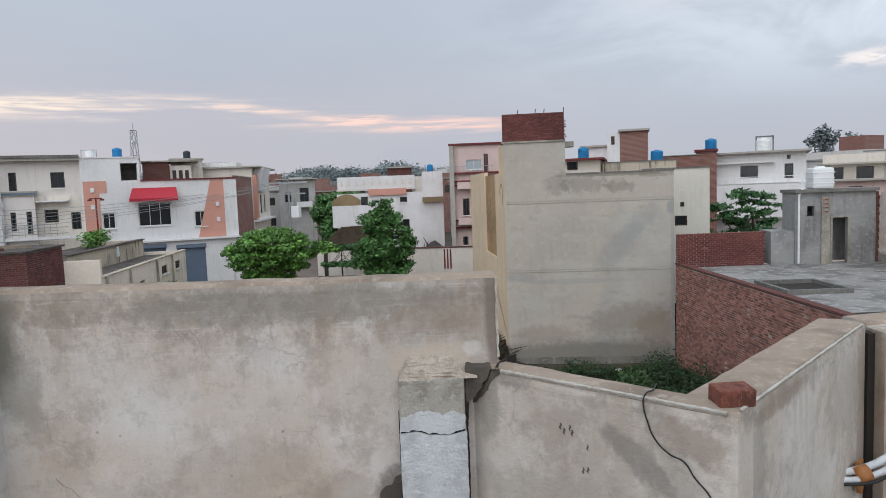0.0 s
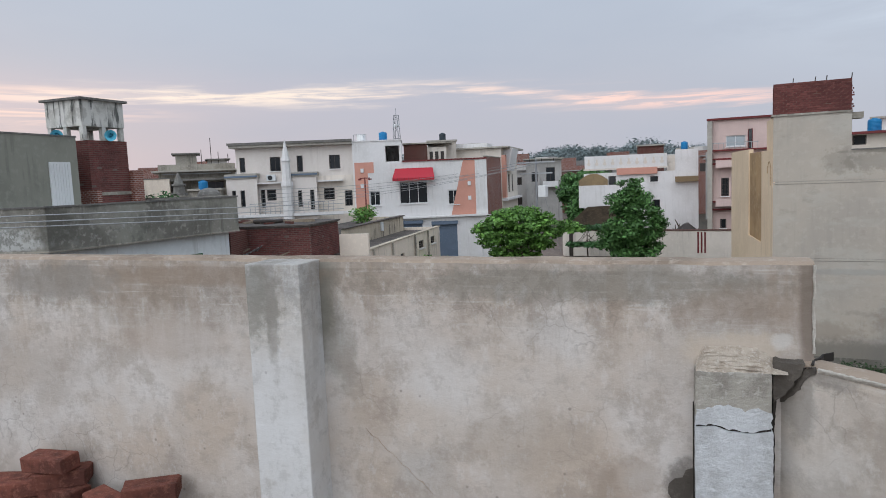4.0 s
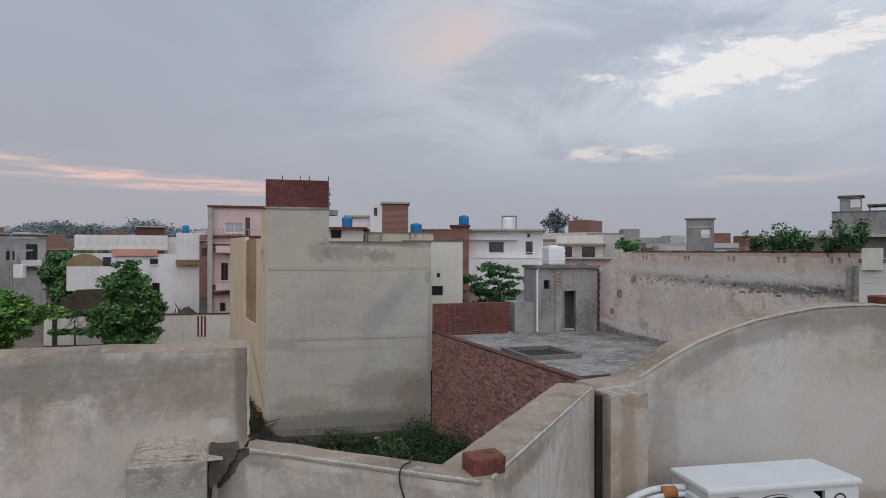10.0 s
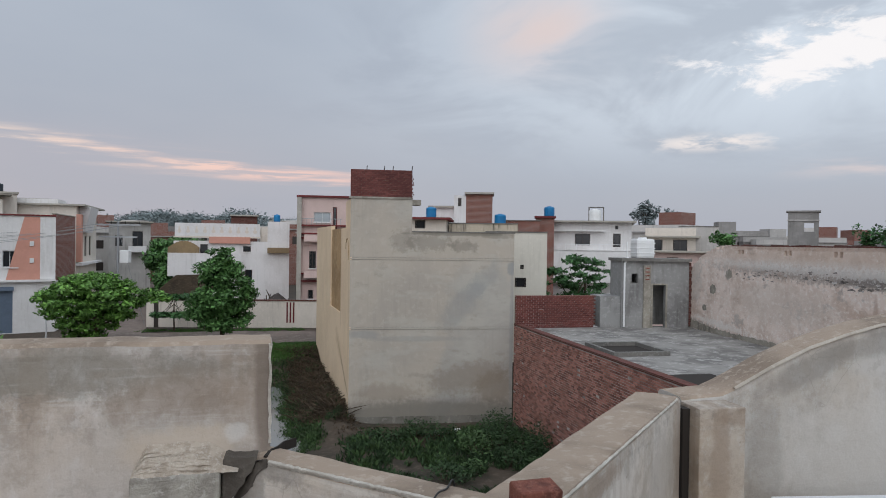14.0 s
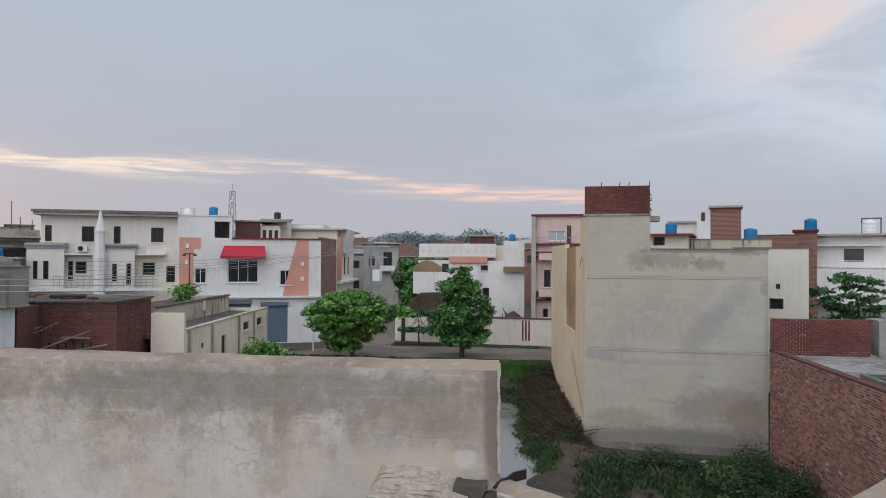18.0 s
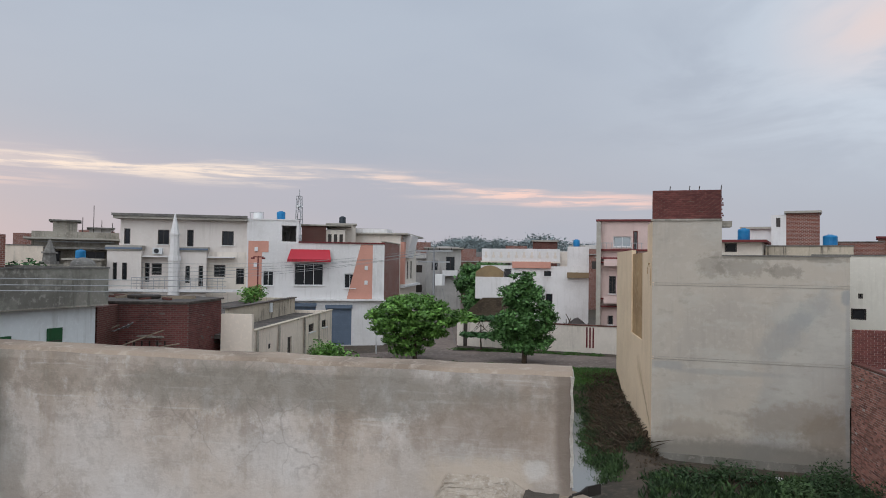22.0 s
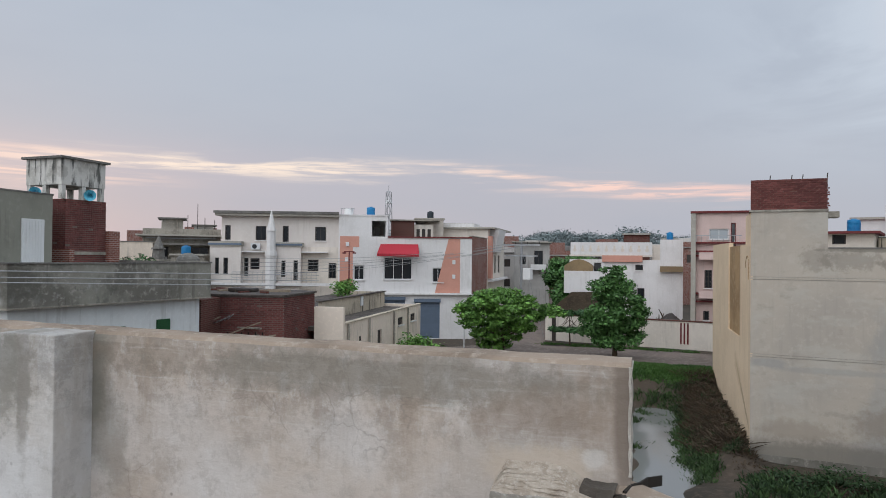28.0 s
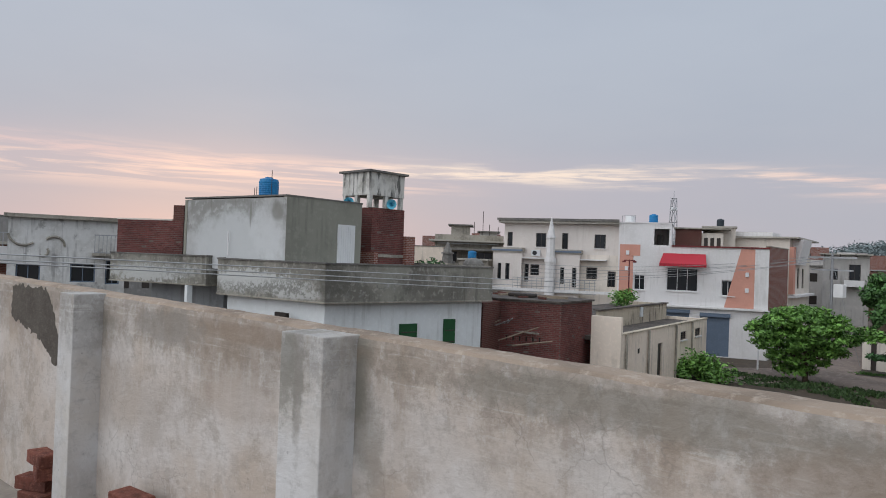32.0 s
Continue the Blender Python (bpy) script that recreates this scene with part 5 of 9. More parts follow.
PIPE_WHITE = shade("pipe_lagging", (0.62, 0.63, 0.65), (0.45, 0.46, 0.48), rough=0.6, big=12, small=40, amount=0.5, bump=0.4)
TAPE = shade("brown_tape", (0.36, 0.15, 0.05), (0.24, 0.10, 0.04), rough=0.5, big=14, small=40, amount=0.5, bump=0.3)
pipes = thing("refrigerant_pipes", pose(0, 0, 0), "white lagged pipes with brown tape beside the outdoor unit", "pipe")
run = [(1.66, 2.86, 7.27), (1.76, 2.80, 7.275), (1.86, 2.79, 7.30), (1.98, 2.79, 7.36), (2.08, 2.79, 7.395), (2.18, 2.79, 7.405), (2.30, 2.78, 7.40)]
cable("pipe", run, 0.016, PIPE_WHITE, "", parent=pipes)
cable("pipe", [(x + 0.008, y - 0.03, z - 0.022) for x, y, z in run], 0.013, PIPE_WHITE, "", parent=pipes)
cable("pipe_wire", [(x + 0.004, y - 0.045, z - 0.044 + 0.01 * (k % 2)) for k, (x, y, z) in enumerate(run)], 0.007, RUBBER, "black wire", parent=pipes)
for (a, b), r in ((((1.80, 2.78, 7.262), (1.85, 2.78, 7.28)), 0.036), (((2.17, 2.775, 7.39), (2.24, 2.77, 7.39)), 0.03)):
    part("tape_wrap", cyl(bmesh.new(), a, b, r, r * 0.95, 14), TAPE, pipes, "brown tape wrap", smooth=True)
bm = flake([(-0.05, 0.03), (0.03, 0.02), (0.05, -0.04), (0.02, -0.13), (-0.02, -0.11), (-0.05, -0.05)], -0.012, 0.004, 8, 0.006)
sc = part("tape_scrap", bm, TAPE, pipes, "torn brown tape scrap")
sc.matrix_basis = pose(1.86, 2.865, 7.27, 0, 0, 47.8)
# dark joint beside the pilaster
part("joint", boxes((1.972, 2.002, 3.0, 3.07, FLOOR, 7.80)), BLACK, wall_d, "dark open joint")


# ---- the tall unfinished house next door ----
def tall_house():
    fl, fr = Vector((2.65, 31.95)), Vector((10.28, 31.38))
    ob = site("tall_house", fl, fr, 0.0, "tall cement-rendered house with a brick tower top", "house")
    inv = ob.matrix_world.inverted()

    def loc(x, y):
        v = inv @ Vector((x, y, 0))
        return (v.x, v.y)

    n, w = loc(1.5, 46.0), 7.65
    e = loc(10.9, 45.6)
    # render wall towards the plot, with two pairs of grooves
    for a, b, d in ((0.42, 4.42, 0), (4.45, 4.52, -0.012), (4.55, 7.62, 0), (7.65, 7.72, -0.012), (7.75, 8.93, 0)):
        part("wall_front", boxes((0, w, d, 0.23, a, b)), MAT["tall_render"], ob)
    for a in (4.42, 4.52, 7.62, 7.72):
        part("groove", boxes((0, w, 0.014, 0.23, a, a + 0.03)), MAT["grey_render"], ob)
    part("coping", boxes((2.84, w + 0.03, -0.03, 0.27, 8.93, 8.98)), MAT["dark_concrete"], ob)
    part("damp_base", boxes((0, w, -0.012, 0.23, -0.4, 0.42)), MAT["damp_render"], ob, "dark damp plinth")
    bm = bmesh.new()
    box(bm, 0, 2.82, 0, 0.23, 8.93, 10.44)
    box(bm, 2.59, 2.82, 0.23, 3.2, 8.2, 10.44)
    box(bm, 0, 2.82, 2.97, 3.2, 8.2, 10.44)
    part("tower_wall", bm, MAT["tall_render"], ob)
    bm = bmesh.new()
    prism(bm, [(0, 0.235), (0.22, 0.235), (0.0, 3.2), (-0.24, 3.2)], 8.9, 10.44)
    part("tower_side", bm, MAT["yellow"], ob)
    bm = bmesh.new()
    box(bm, -0.08, 2.84, -0.05, 3.3, 10.44, 10.52)
    part("tower_slab", bm, MAT["concrete"], ob)
    tw = part("brick_tower", boxes((0, 2.8, 0.0, 0.21, 10.52, 11.76), (0, 0.21, 0.21, 3.0, 10.52, 11.76), (2.59, 2.8, 0.21, 3.0, 10.52, 11.7), (0, 2.8, 3.0, 3.2, 10.52, 11.76)), MAT["brick_dark"], ob, "dark red bare brickwork")
    brick_skin(tw, Matrix(), 2.80, 10.53, 11.80, MAT["brick_maroon"], 3, jag=0.10)
    brick_skin(tw, pose(0, 3.2, 0, 0, 0, -90), 3.2, 10.53, 11.80, MAT["brick_maroon"], 4)
    for x in (0.7, 1.5, 1.9, 2.78):
        part("reinforcing_rod", cyl(bmesh.new(), (x, 0.1, 11.7), (x + 0.03, 0.1, 11.95 + 0.03 * (x > 2)), 0.02, n=5), MAT["frame_dark"], ob)
    # the street side, washed yellow, with a tall niche
    length = (Vector(n)).length
    ang = math.degrees(math.atan2(n[1], n[0]))
    for a, b, c, d, z0, z1, m in ((0, 3.0, 0, 0.23, -0.4, 9.1, "yellow"), (3.0, 7.0, 0, 0.23, -0.4, 4.9, "yellow"), (3.0, 7.0, 0.07, 0.23, 4.9, 9.1, "ochre"), (7.0, length, 0, 0.23, -0.4, 9.3, "yellow")):
        side = part("wall_side", boxes((a, b, -d, -c, z0, z1)), MAT[m], ob, "cream-washed street wall with a tall ochre niche" if m == "yellow" else "ochre niche")
        side.matrix_basis = pose(0, 0.001, 0, 0, 0, ang)
    arch_mark = [(0.9 + 0.42 * math.cos(math.pi * k / 10), 8.1 + 0.5 * math.sin(math.pi * k / 10)) for k in range(11)] + [(0.48, 7.6)]
    for p, q in zip(arch_mark, arch_mark[1:]):
        mark = part("arch_mark", cyl(bmesh.new(), (p[0], 0.0, p[1]), (q[0], 0.0, q[1]), 0.025, n=5), MAT["ochre"], ob)
        mark.matrix_basis = pose(0, 0.001, 0, 0, 0, ang)
    part("slab_stub", boxes((2.822, 3.25, 0.3, 1.2, 10.2, 10.44)), MAT["concrete"], ob)
    bm = bmesh.new()
    box(bm, 3.5, 3.9, -0.17, -0.14, 6.4, 7.2)
    slot = part("slot_window", bm, MAT["glass"], ob)
    slot.matrix_basis = pose(0, 0.001, 0, 0, 0, ang)
    bm = bmesh.new()
    prism(bm, [(0.3, 0.24), (w - 0.02, 0.24), (e[0] - 0.02, e[1]), (n[0] + 0.3, n[1])], 7.9, 8.1)
    part("roof", bm, MAT["concrete"], ob)
    bm = bmesh.new()
    prism(bm, [(w - 0.24, 0.235), (w, 0.235), (e[0], e[1]), (e[0] - 0.24, e[1])], -0.4, 8.9)
    prism(bm, [(n[0] + 0.25, n[1] - 0.01), (n[0] + 0.25, n[1] - 0.24), (e[0] - 0.25, e[1] - 0.24), (e[0] - 0.25, e[1])][::-1], -0.4, 8.9)
    bmesh.ops.recalc_face_normals(bm, faces=bm.faces)
    part("wall_rear", bm, MAT["concrete"], ob)
    return ob


MAT["tall_render"] = shade("tall_render", (0.455, 0.40, 0.335), (0.38, 0.34, 0.295), (0.50, 0.45, 0.385), big=0.2, small=3.0, amount=0.7, streak=0.2, streak_colour=(0.29, 0.27, 0.235), bump=0.4, fleck=0.10,
                           blotch=(((0.33, 0.335, 0.325), 0.22, 0.50, 0.62, 0.4, (1, 1, 0.7), 3.0), ((0.48, 0.455, 0.40), 0.35, 0.50, 0.64, 0.5, (1, 1, 2.5), 15.0), ((0.30, 0.27, 0.225), 1.1, 0.56, 0.70, 0.45, (1, 1, 1.8), 21.0)))
MOSS, DAMP_BLUE, MUD = (0.20, 0.18, 0.145), (0.27, 0.28, 0.275), (0.25, 0.20, 0.15)
stains(MAT["tall_render"], [
    (3.6, 8.45, 1.3, 0.40, 0, MOSS, 0.42, 1.6), (5.2, 8.3, 0.7, 0.30, 0, MOSS, 0.5, 1.5), (2.4, 8.5, 0.6, 0.6, 0, MOSS, 0.35, 1.5), (5.0, 8.86, 3.0, 0.09, 0, MOSS, 0.7, 0.7), (6.8, 8.78, 0.9, 0.12, 0, MOSS, 0.5, 0.8),
    (7.5, 7.3, 0.22, 0.35, 0, DAMP_BLUE, 0.7, 0.6), (5.2, 5.6, 1.7, 0.60, 48, DAMP_BLUE, 0.42, 0.8), (6.2, 6.7, 1.3, 0.5, 48, DAMP_BLUE, 0.3, 0.8), (0.7, 4.2, 0.8, 0.22, 0, DAMP_BLUE, 0.5, 0.7), (3.0, 4.0, 2.6, 0.15, 0, DAMP_BLUE, 0.35, 0.8),
    (5.6, 2.2, 2.2, 0.75, 10, MUD, 0.5, 0.8), (6.8, 1.7, 1.1, 0.9, 0, MUD, 0.6, 0.7), (1.8, 1.5, 1.6, 0.5, 0, MUD, 0.4, 0.8), (3.8, 0.35, 7.5, 0.95, 0, (0.17, 0.155, 0.13), 0.75, 0.35), (7.58, 4.0, 0.12, 4.0, 0, DAMP_BLUE, 0.5, 0.5)], 3.2)
MAT["ochre"] = shade("ochre_wash", (0.42, 0.27, 0.135), (0.29, 0.18, 0.09), (0.50, 0.36, 0.21), big=0.4, small=4, amount=0.8, streak=0.4, streak_colour=(0.24, 0.17, 0.10))
stains(MAT["yellow"], [(2.2, 2.5, 2.5, 0.16, 30, (0.36, 0.25, 0.15), 0.7, 1.0), (3.6, 3.3, 1.4, 0.5, 30, (0.60, 0.44, 0.27), 0.6, 1.2), (7.0, 0.2, 8.0, 0.6, 0, (0.36, 0.29, 0.21), 0.6, 0.9), (2.9, 6.5, 0.2, 2.6, 0, (0.55, 0.40, 0.25), 0.5, 0.8), (0.3, 5.0, 0.25, 4.0, 0, (0.60, 0.46, 0.32), 0.5, 0.8)], 2.6)
MAT["damp_render"] = shade("damp_render", (0.20, 0.185, 0.16), (0.13, 0.12, 0.10), (0.30, 0.275, 0.24), big=0.5, small=4, amount=0.9, bump=0.5)
tall_house()


# ---- the low house with the open flat roof ----
def low_house():
    ob = thing("low_house", pose(10.35, 31.4, 0.0), "low house with a bare cement flat roof and brick sides", "house")
    lx, ly = 0.42, -15.6
    bm = bmesh.new()
    prism(bm, [(0, 0), (lx, ly), (lx + 0.23, ly), (0.23, 0)], -0.4, 4.618)
    bw = part("brick_wall", bm, MAT["mortar"], ob)
    brick_skin(bw, pose(0, 0, 0, 0, 0, math.degrees(math.atan2(ly, lx))), 15.6, 0.05, 4.60, MAT["brick_red"], 7, singles=(10.4, 14.6, 2.9, 4.62))
    bm = bmesh.new()
    prism(bm, [(-0.03, 0), (lx - 0.03, ly), (lx + 0.3, ly), (0.3, 0)], 4.62, 4.70)
    part("brick_coping", bm, MAT["brick_dark"], ob)
    bm = bmesh.new()
    prism(bm, [(0.25, 0.0), (lx + 0.25, ly), (9.0, ly - 1), (9.2, 0.0)], 4.3, 4.5)
    part("roof", bm, MAT["roof_screed"], ob, "blotched grey cement roof")
    bm = bmesh.new()
    prism(bm, [(lx, ly), (lx + 0.02, ly - 0.23), (8.0, ly - 1.2), (8.0, ly - 0.95)], -0.4, 4.6)
    part("end_wall", bm, MAT["brick_far"], ob)
    # raised kerb round the light well
    hx, hy = 0.98, -8.45
    bm = boxes((hx, hx + 2.2, hy, hy + 0.14, 4.505, 4.66), (hx, hx + 2.2, hy + 2.4, hy + 2.54, 4.505, 4.66), (hx, hx + 0.14, hy + 0.14, hy + 2.4, 4.505, 4.66), (hx + 2.06, hx + 2.2, hy + 0.14, hy + 2.4, 4.505, 4.66))
    part("light_well_kerb", bm, MAT["dark_concrete"], ob)
    part("light_well", boxes((hx + 0.14, hx + 2.06, hy + 0.14, hy + 2.4, 4.503, 4.512)), BLACK, ob)
    bm = boxes((1.0, 2.6, -13.8, -11.8, 4.503, 4.512))
    part("light_well", bm, BLACK, ob)
    # back parapet in brick
    pp = part("parapet", boxes((0.0, 3.85, -0.25, -0.02, 4.505, 6.02)), MAT["brick_far"], ob)
    brick_skin(pp, pose(0, -0.25, 0), 3.85, 4.51, 6.0, MAT["brick_maroon"], 8)
    for k in range(16):
        part("toothing_brick", boxes((3.852, 3.85 + (0.12 if k % 2 else 0.03), -0.25, -0.02, 4.55 + 0.092 * k, 4.545 + 0.092 * (k + 1))), MAT["brick_dark"], ob)
    return ob


MAT["roof_screed"] = shade("roof_screed", (0.27, 0.255, 0.235), (0.16, 0.15, 0.14), (0.42, 0.40, 0.38), big=0.7, small=3.0, amount=1.0, bump=0.4)
low_house()


def stair_room():
    ob = site("stair_room", (15.53, 30.92), (18.95, 30.62), 4.5, "grey cement stair room with a dark open doorway on a flat roof", "stair room")
    w = 3.4
    holes = [(1.58, 2.22, 0.02, 2.05), (0.5, 0.8, 2.15, 2.6)]
    part("wall_front", pierced(bmesh.new(), 0, w, 0, 3.2, 0, 0.23, holes), MAT["shed_grey"], ob)
    part("wall_side", boxes((0, 0.23, 0.232, 1.5, 0, 3.2)), MAT["shed_grey"], ob)
    part("wall_side", boxes((w - 0.23, w, 0.232, 1.5, 0, 3.2)), MAT["shed_grey"], ob)
    part("wall_back", boxes((0.232, w - 0.232, 1.3, 1.5, 0, 3.2)), MAT["shed_grey"], ob)
    part("roof_slab", boxes((-0.08, w + 0.05, -0.2, 1.6, 3.2, 3.34)), MAT["dark_concrete"], ob)
    part("door_frame", boxes((1.49, 1.578, -0.02, 0.1, 0.0, 2.13), (2.222, 2.31, -0.02, 0.1, 0.0, 2.13), (1.578, 2.222, -0.02, 0.1, 2.052, 2.13)), MAT["concrete"], ob, "pale cement door surround")
    part("pier", boxes((1.08, 1.44, -0.09, -0.004, 0, 3.0)), MAT["concrete"], ob)
    for k in range(4):
        part("toothing_brick", boxes((1.15, 1.36, -0.1, -0.092, 2.3 + 0.18 * k, 2.38 + 0.18 * k)), MAT["brick_far"], ob)
    for k in range(17):
        part("toothing_brick", boxes((w + 0.002, w + (0.2 if k % 2 else 0.09), -0.05, 0.2, 0.1 + 0.18 * k, 0.27 + 0.18 * k)), MAT["brick_dark"], ob)
    bm = bmesh.new()
    cyl(bm, (0.1, -0.12, 0.05), (0.1, -0.12, 3.1), 0.05, n=8)
    cyl(bm, (0.1, -0.12, 3.1), (0.35, 0.1, 3.35), 0.05, n=8)
    part("drain_pipe", bm, MAT["white_tank"], ob, "white plastic drain pipe")
    part("low_block", boxes((-1.0, -0.004, 0.1, 1.6, 0, 1.5)), MAT["shed_grey"], ob)
    return ob


MAT["shed_grey"] = shade("shed_grey", (0.29, 0.285, 0.275), (0.19, 0.185, 0.18), (0.39, 0.38, 0.37), big=0.6, small=5, amount=0.8, streak=0.4)
stair_room()


def shabby_wall():
    """The long flaking party wall beyond the flat roof, with a ragged stepped end."""
    ob = site("party_wall", (19.06, 30.95), (18.1, 15.1), 0.0, "long flaking plastered party wall with a ragged end", "wall", kind="structure")
    w = math.hypot(0.9, 15.9)
    bm = bmesh.new()
    rag = [(0.25, 7.3), (0.5, 7.52), (0.8, 7.72), (1.15, 7.92), (1.5, 8.1), (1.85, 8.25), (2.2, 8.36), (2.6, 8.46), (3.0, 8.52), (3.4, 8.55)]
    rr = random.Random(5)
    x = 0.02
    for k, (nx, top) in enumerate(rag):
        for j in range(3):
            a = x + (nx - x) * j / 3
            box(bm, a, x + (nx - x) * (j + 1) / 3, 0, 0.23, 0, top - (0.16 - 0.06 * j) * rr.uniform(0.5, 1.3))
        x = nx
    pierced(bm, x, w, 0, 8.48, 0, 0.23, [(u + o, u + o + 0.16, 8.14, 8.34) for u in (4.3, 7.4, 10.1, 12.6, 14.8) for o in (0, 0.27)])
    part("plaster", bm, MAT["shabby"], ob)
    bm = bmesh.new()
    rng = random.Random(4)
    for i in range(60):
        a = 3.4 + i * (w - 3.4) / 60
        box(bm, a, a + (w - 3.4) / 60 - 0.01, 0.01, 0.22, 8.48, 8.49 + rng.uniform(0.0, 0.08))
    tagged(part("top_course", bm, MAT["brick_dark"], ob), kind="stuff")
    rf = random.Random(14)
    for k in range(120):
        u = rf.uniform(4.0, w - 0.4)
        z = 7.40 - 0.018 * (u - 4) + 0.10 * math.sin(u * 0.9) + rf.gauss(0, 0.12)
        r = rf.uniform(0.025, 0.085) * (1.5 if 10 < u < 16 else 1.0)
        part("exposed_brick", flake([(u + r * 1.6 * math.cos(t) * rf.uniform(0.6, 1.2), z + 0.42 * r * math.sin(t) * rf.uniform(0.6, 1.2)) for t in [0.628 * j for j in range(10)]], -0.006, 0.004, k, 0.02, 0.06), MAT["flaked"] if k % 3 else MAT["lime_flake"], ob)
    for u, z, r in ((2.3, 6.5, 0.22), (3.6, 7.25, 0.22), (1.6, 5.6, 0.15)):
        part("grey_patch", flake([(u + r * 1.2 * math.cos(t), z + r * math.sin(t)) for t in [0.628 * j for j in range(10)]], -0.006, 0.004, int(u * 9), 0.03, 0.06), MAT["concrete"], ob)
    part("rough_footing", flake([(0.05, 4.5), (w, 4.5), (w, 4.62), (9, 4.66), (6, 4.70), (3, 4.72), (1.2, 4.82), (0.1, 5.0)], -0.02, 0.004, 77, 0.05, 0.12), MAT["concrete"], ob)
    return ob


MAT["shabby"] = shade("flaking_plaster", (0.74, 0.625, 0.55), (0.61, 0.49, 0.415), (0.80, 0.74, 0.69), big=0.6, small=6, amount=1.0, bump=1.0, fleck=0.38,
                      blotch=(((0.50, 0.36, 0.28), 0.4, 0.54, 0.62, 0.5, (1, 1, 1.5), 4.0), ((0.36, 0.33, 0.30), 0.7, 0.60, 0.66, 0.6, (1, 1, 1.5), 9.0), ((0.47, 0.35, 0.28), 2.6, 0.55, 0.63, 0.5, (1, 1, 1.3), 17.0), ((0.82, 0.78, 0.74), 3.4, 0.56, 0.63, 0.5, (1, 1, 1.6), 25.0)))
MAT["flaked"] = shade("flaked_dark", (0.22, 0.195, 0.18), (0.13, 0.115, 0.105), (0.33, 0.29, 0.26), big=2, small=9, amount=0.9, bump=0.8)
MAT["lime_flake"] = shade("lime_flake", (0.56, 0.53, 0.50), (0.42, 0.39, 0.36), big=2, small=9, amount=0.9, bump=0.8)
FLAKE_GREY, RUST = (0.27, 0.245, 0.225), (0.36, 0.23, 0.165)
stains(MAT["shabby"], [(11.0, 7.42, 8.5, 0.30, -1, (0.38, 0.32, 0.28), 0.5, 1.6), (13.0, 7.3, 3.5, 0.18, -1, FLAKE_GREY, 0.8, 0.9), (9.5, 7.75, 7.0, 0.25, 0, (0.66, 0.62, 0.57), 0.6, 1.2), (10.5, 8.42, 9.0, 0.10, 0, RUST, 0.5, 1.2), (5.4, 8.0, 0.25, 0.4, 0, RUST, 0.3, 1.2), (8.3, 7.95, 0.25, 0.45, 0, RUST, 0.3, 1.2), (11.1, 7.95, 0.25, 0.4, 0, RUST, 0.3, 1.2), (13.6, 7.95, 0.25, 0.4, 0, RUST, 0.3, 1.2), (16.2, 7.95, 0.3, 0.5, 0, RUST, 0.3, 1.2), (17.9, 7.2, 0.25, 1.4, 0, RUST, 0.7, 0.7),
    (0.9, 6.5, 0.4, 1.0, -25, (0.46, 0.42, 0.38), 0.4, 1.1), (9.0, 4.6, 9.0, 0.14, 0, FLAKE_GREY, 0.5, 1.4), (12.0, 6.3, 0.12, 0.8, 0, RUST, 0.4, 0.5), (7.0, 6.2, 3.5, 0.9, 0, (0.64, 0.565, 0.50), 0.5, 1.0)], 2.2)
stains(MAT["shabby"], [(11.5, 7.42, 7.5, 0.30, -1, (0.22, 0.19, 0.17), 0.5, 2.6), (13.6, 7.35, 2.6, 0.16, -1, (0.16, 0.14, 0.13), 0.7, 2.0), (10.0, 7.7, 8.0, 0.30, -1, (0.72, 0.69, 0.65), 0.6, 2.2), (10.0, 8.1, 9.0, 0.35, 0, (0.62, 0.48, 0.385), 0.5, 2.4), (1.5, 4.75, 2.0, 0.2, -5, (0.24, 0.21, 0.18), 0.6, 2.4), (3.0, 4.95, 2.8, 0.16, -4, (0.74, 0.71, 0.67), 0.6, 2.2), (0.7, 7.2, 0.5, 0.8, -25, (0.46, 0.42, 0.38), 0.5, 2.0)], 6.5)
shabby_wall()


# ---- the row of houses across the street ----
ROW_L, ROW_R = (-27.1, 50.6), (-17.03, 55.0)


def house_shell(ob, w, depth, z1, mat, holes=(), y0=0.0, x0=0.0, roof=None, t=0.23, z0=0.0):
    """Four walls and a roof slab behind a pierced front."""
    part("wall_front", pierced(bmesh.new(), x0, x0 + w, z0, z1, y0, y0 + t, holes), mat, ob)
    part("wall_left", boxes((x0, x0 + t, y0 + t + 0.002, y0 + depth, z0, z1)), mat, ob)
    part("wall_right", boxes((x0 + w - t, x0 + w, y0 + t + 0.002, y0 + depth, z0, z1)), mat, ob)
    part("wall_back", boxes((x0 + t + 0.002, x0 + w - t - 0.002, y0 + depth - t, y0 + depth, z0, z1)), mat, ob)
    part("roof", boxes((x0 + t + 0.002, x0 + w - t - 0.002, y0 + t + 0.002, y0 + depth - t - 0.002, z1 - 1.0, z1 - 0.82)), roof or MAT["gutter"], ob)


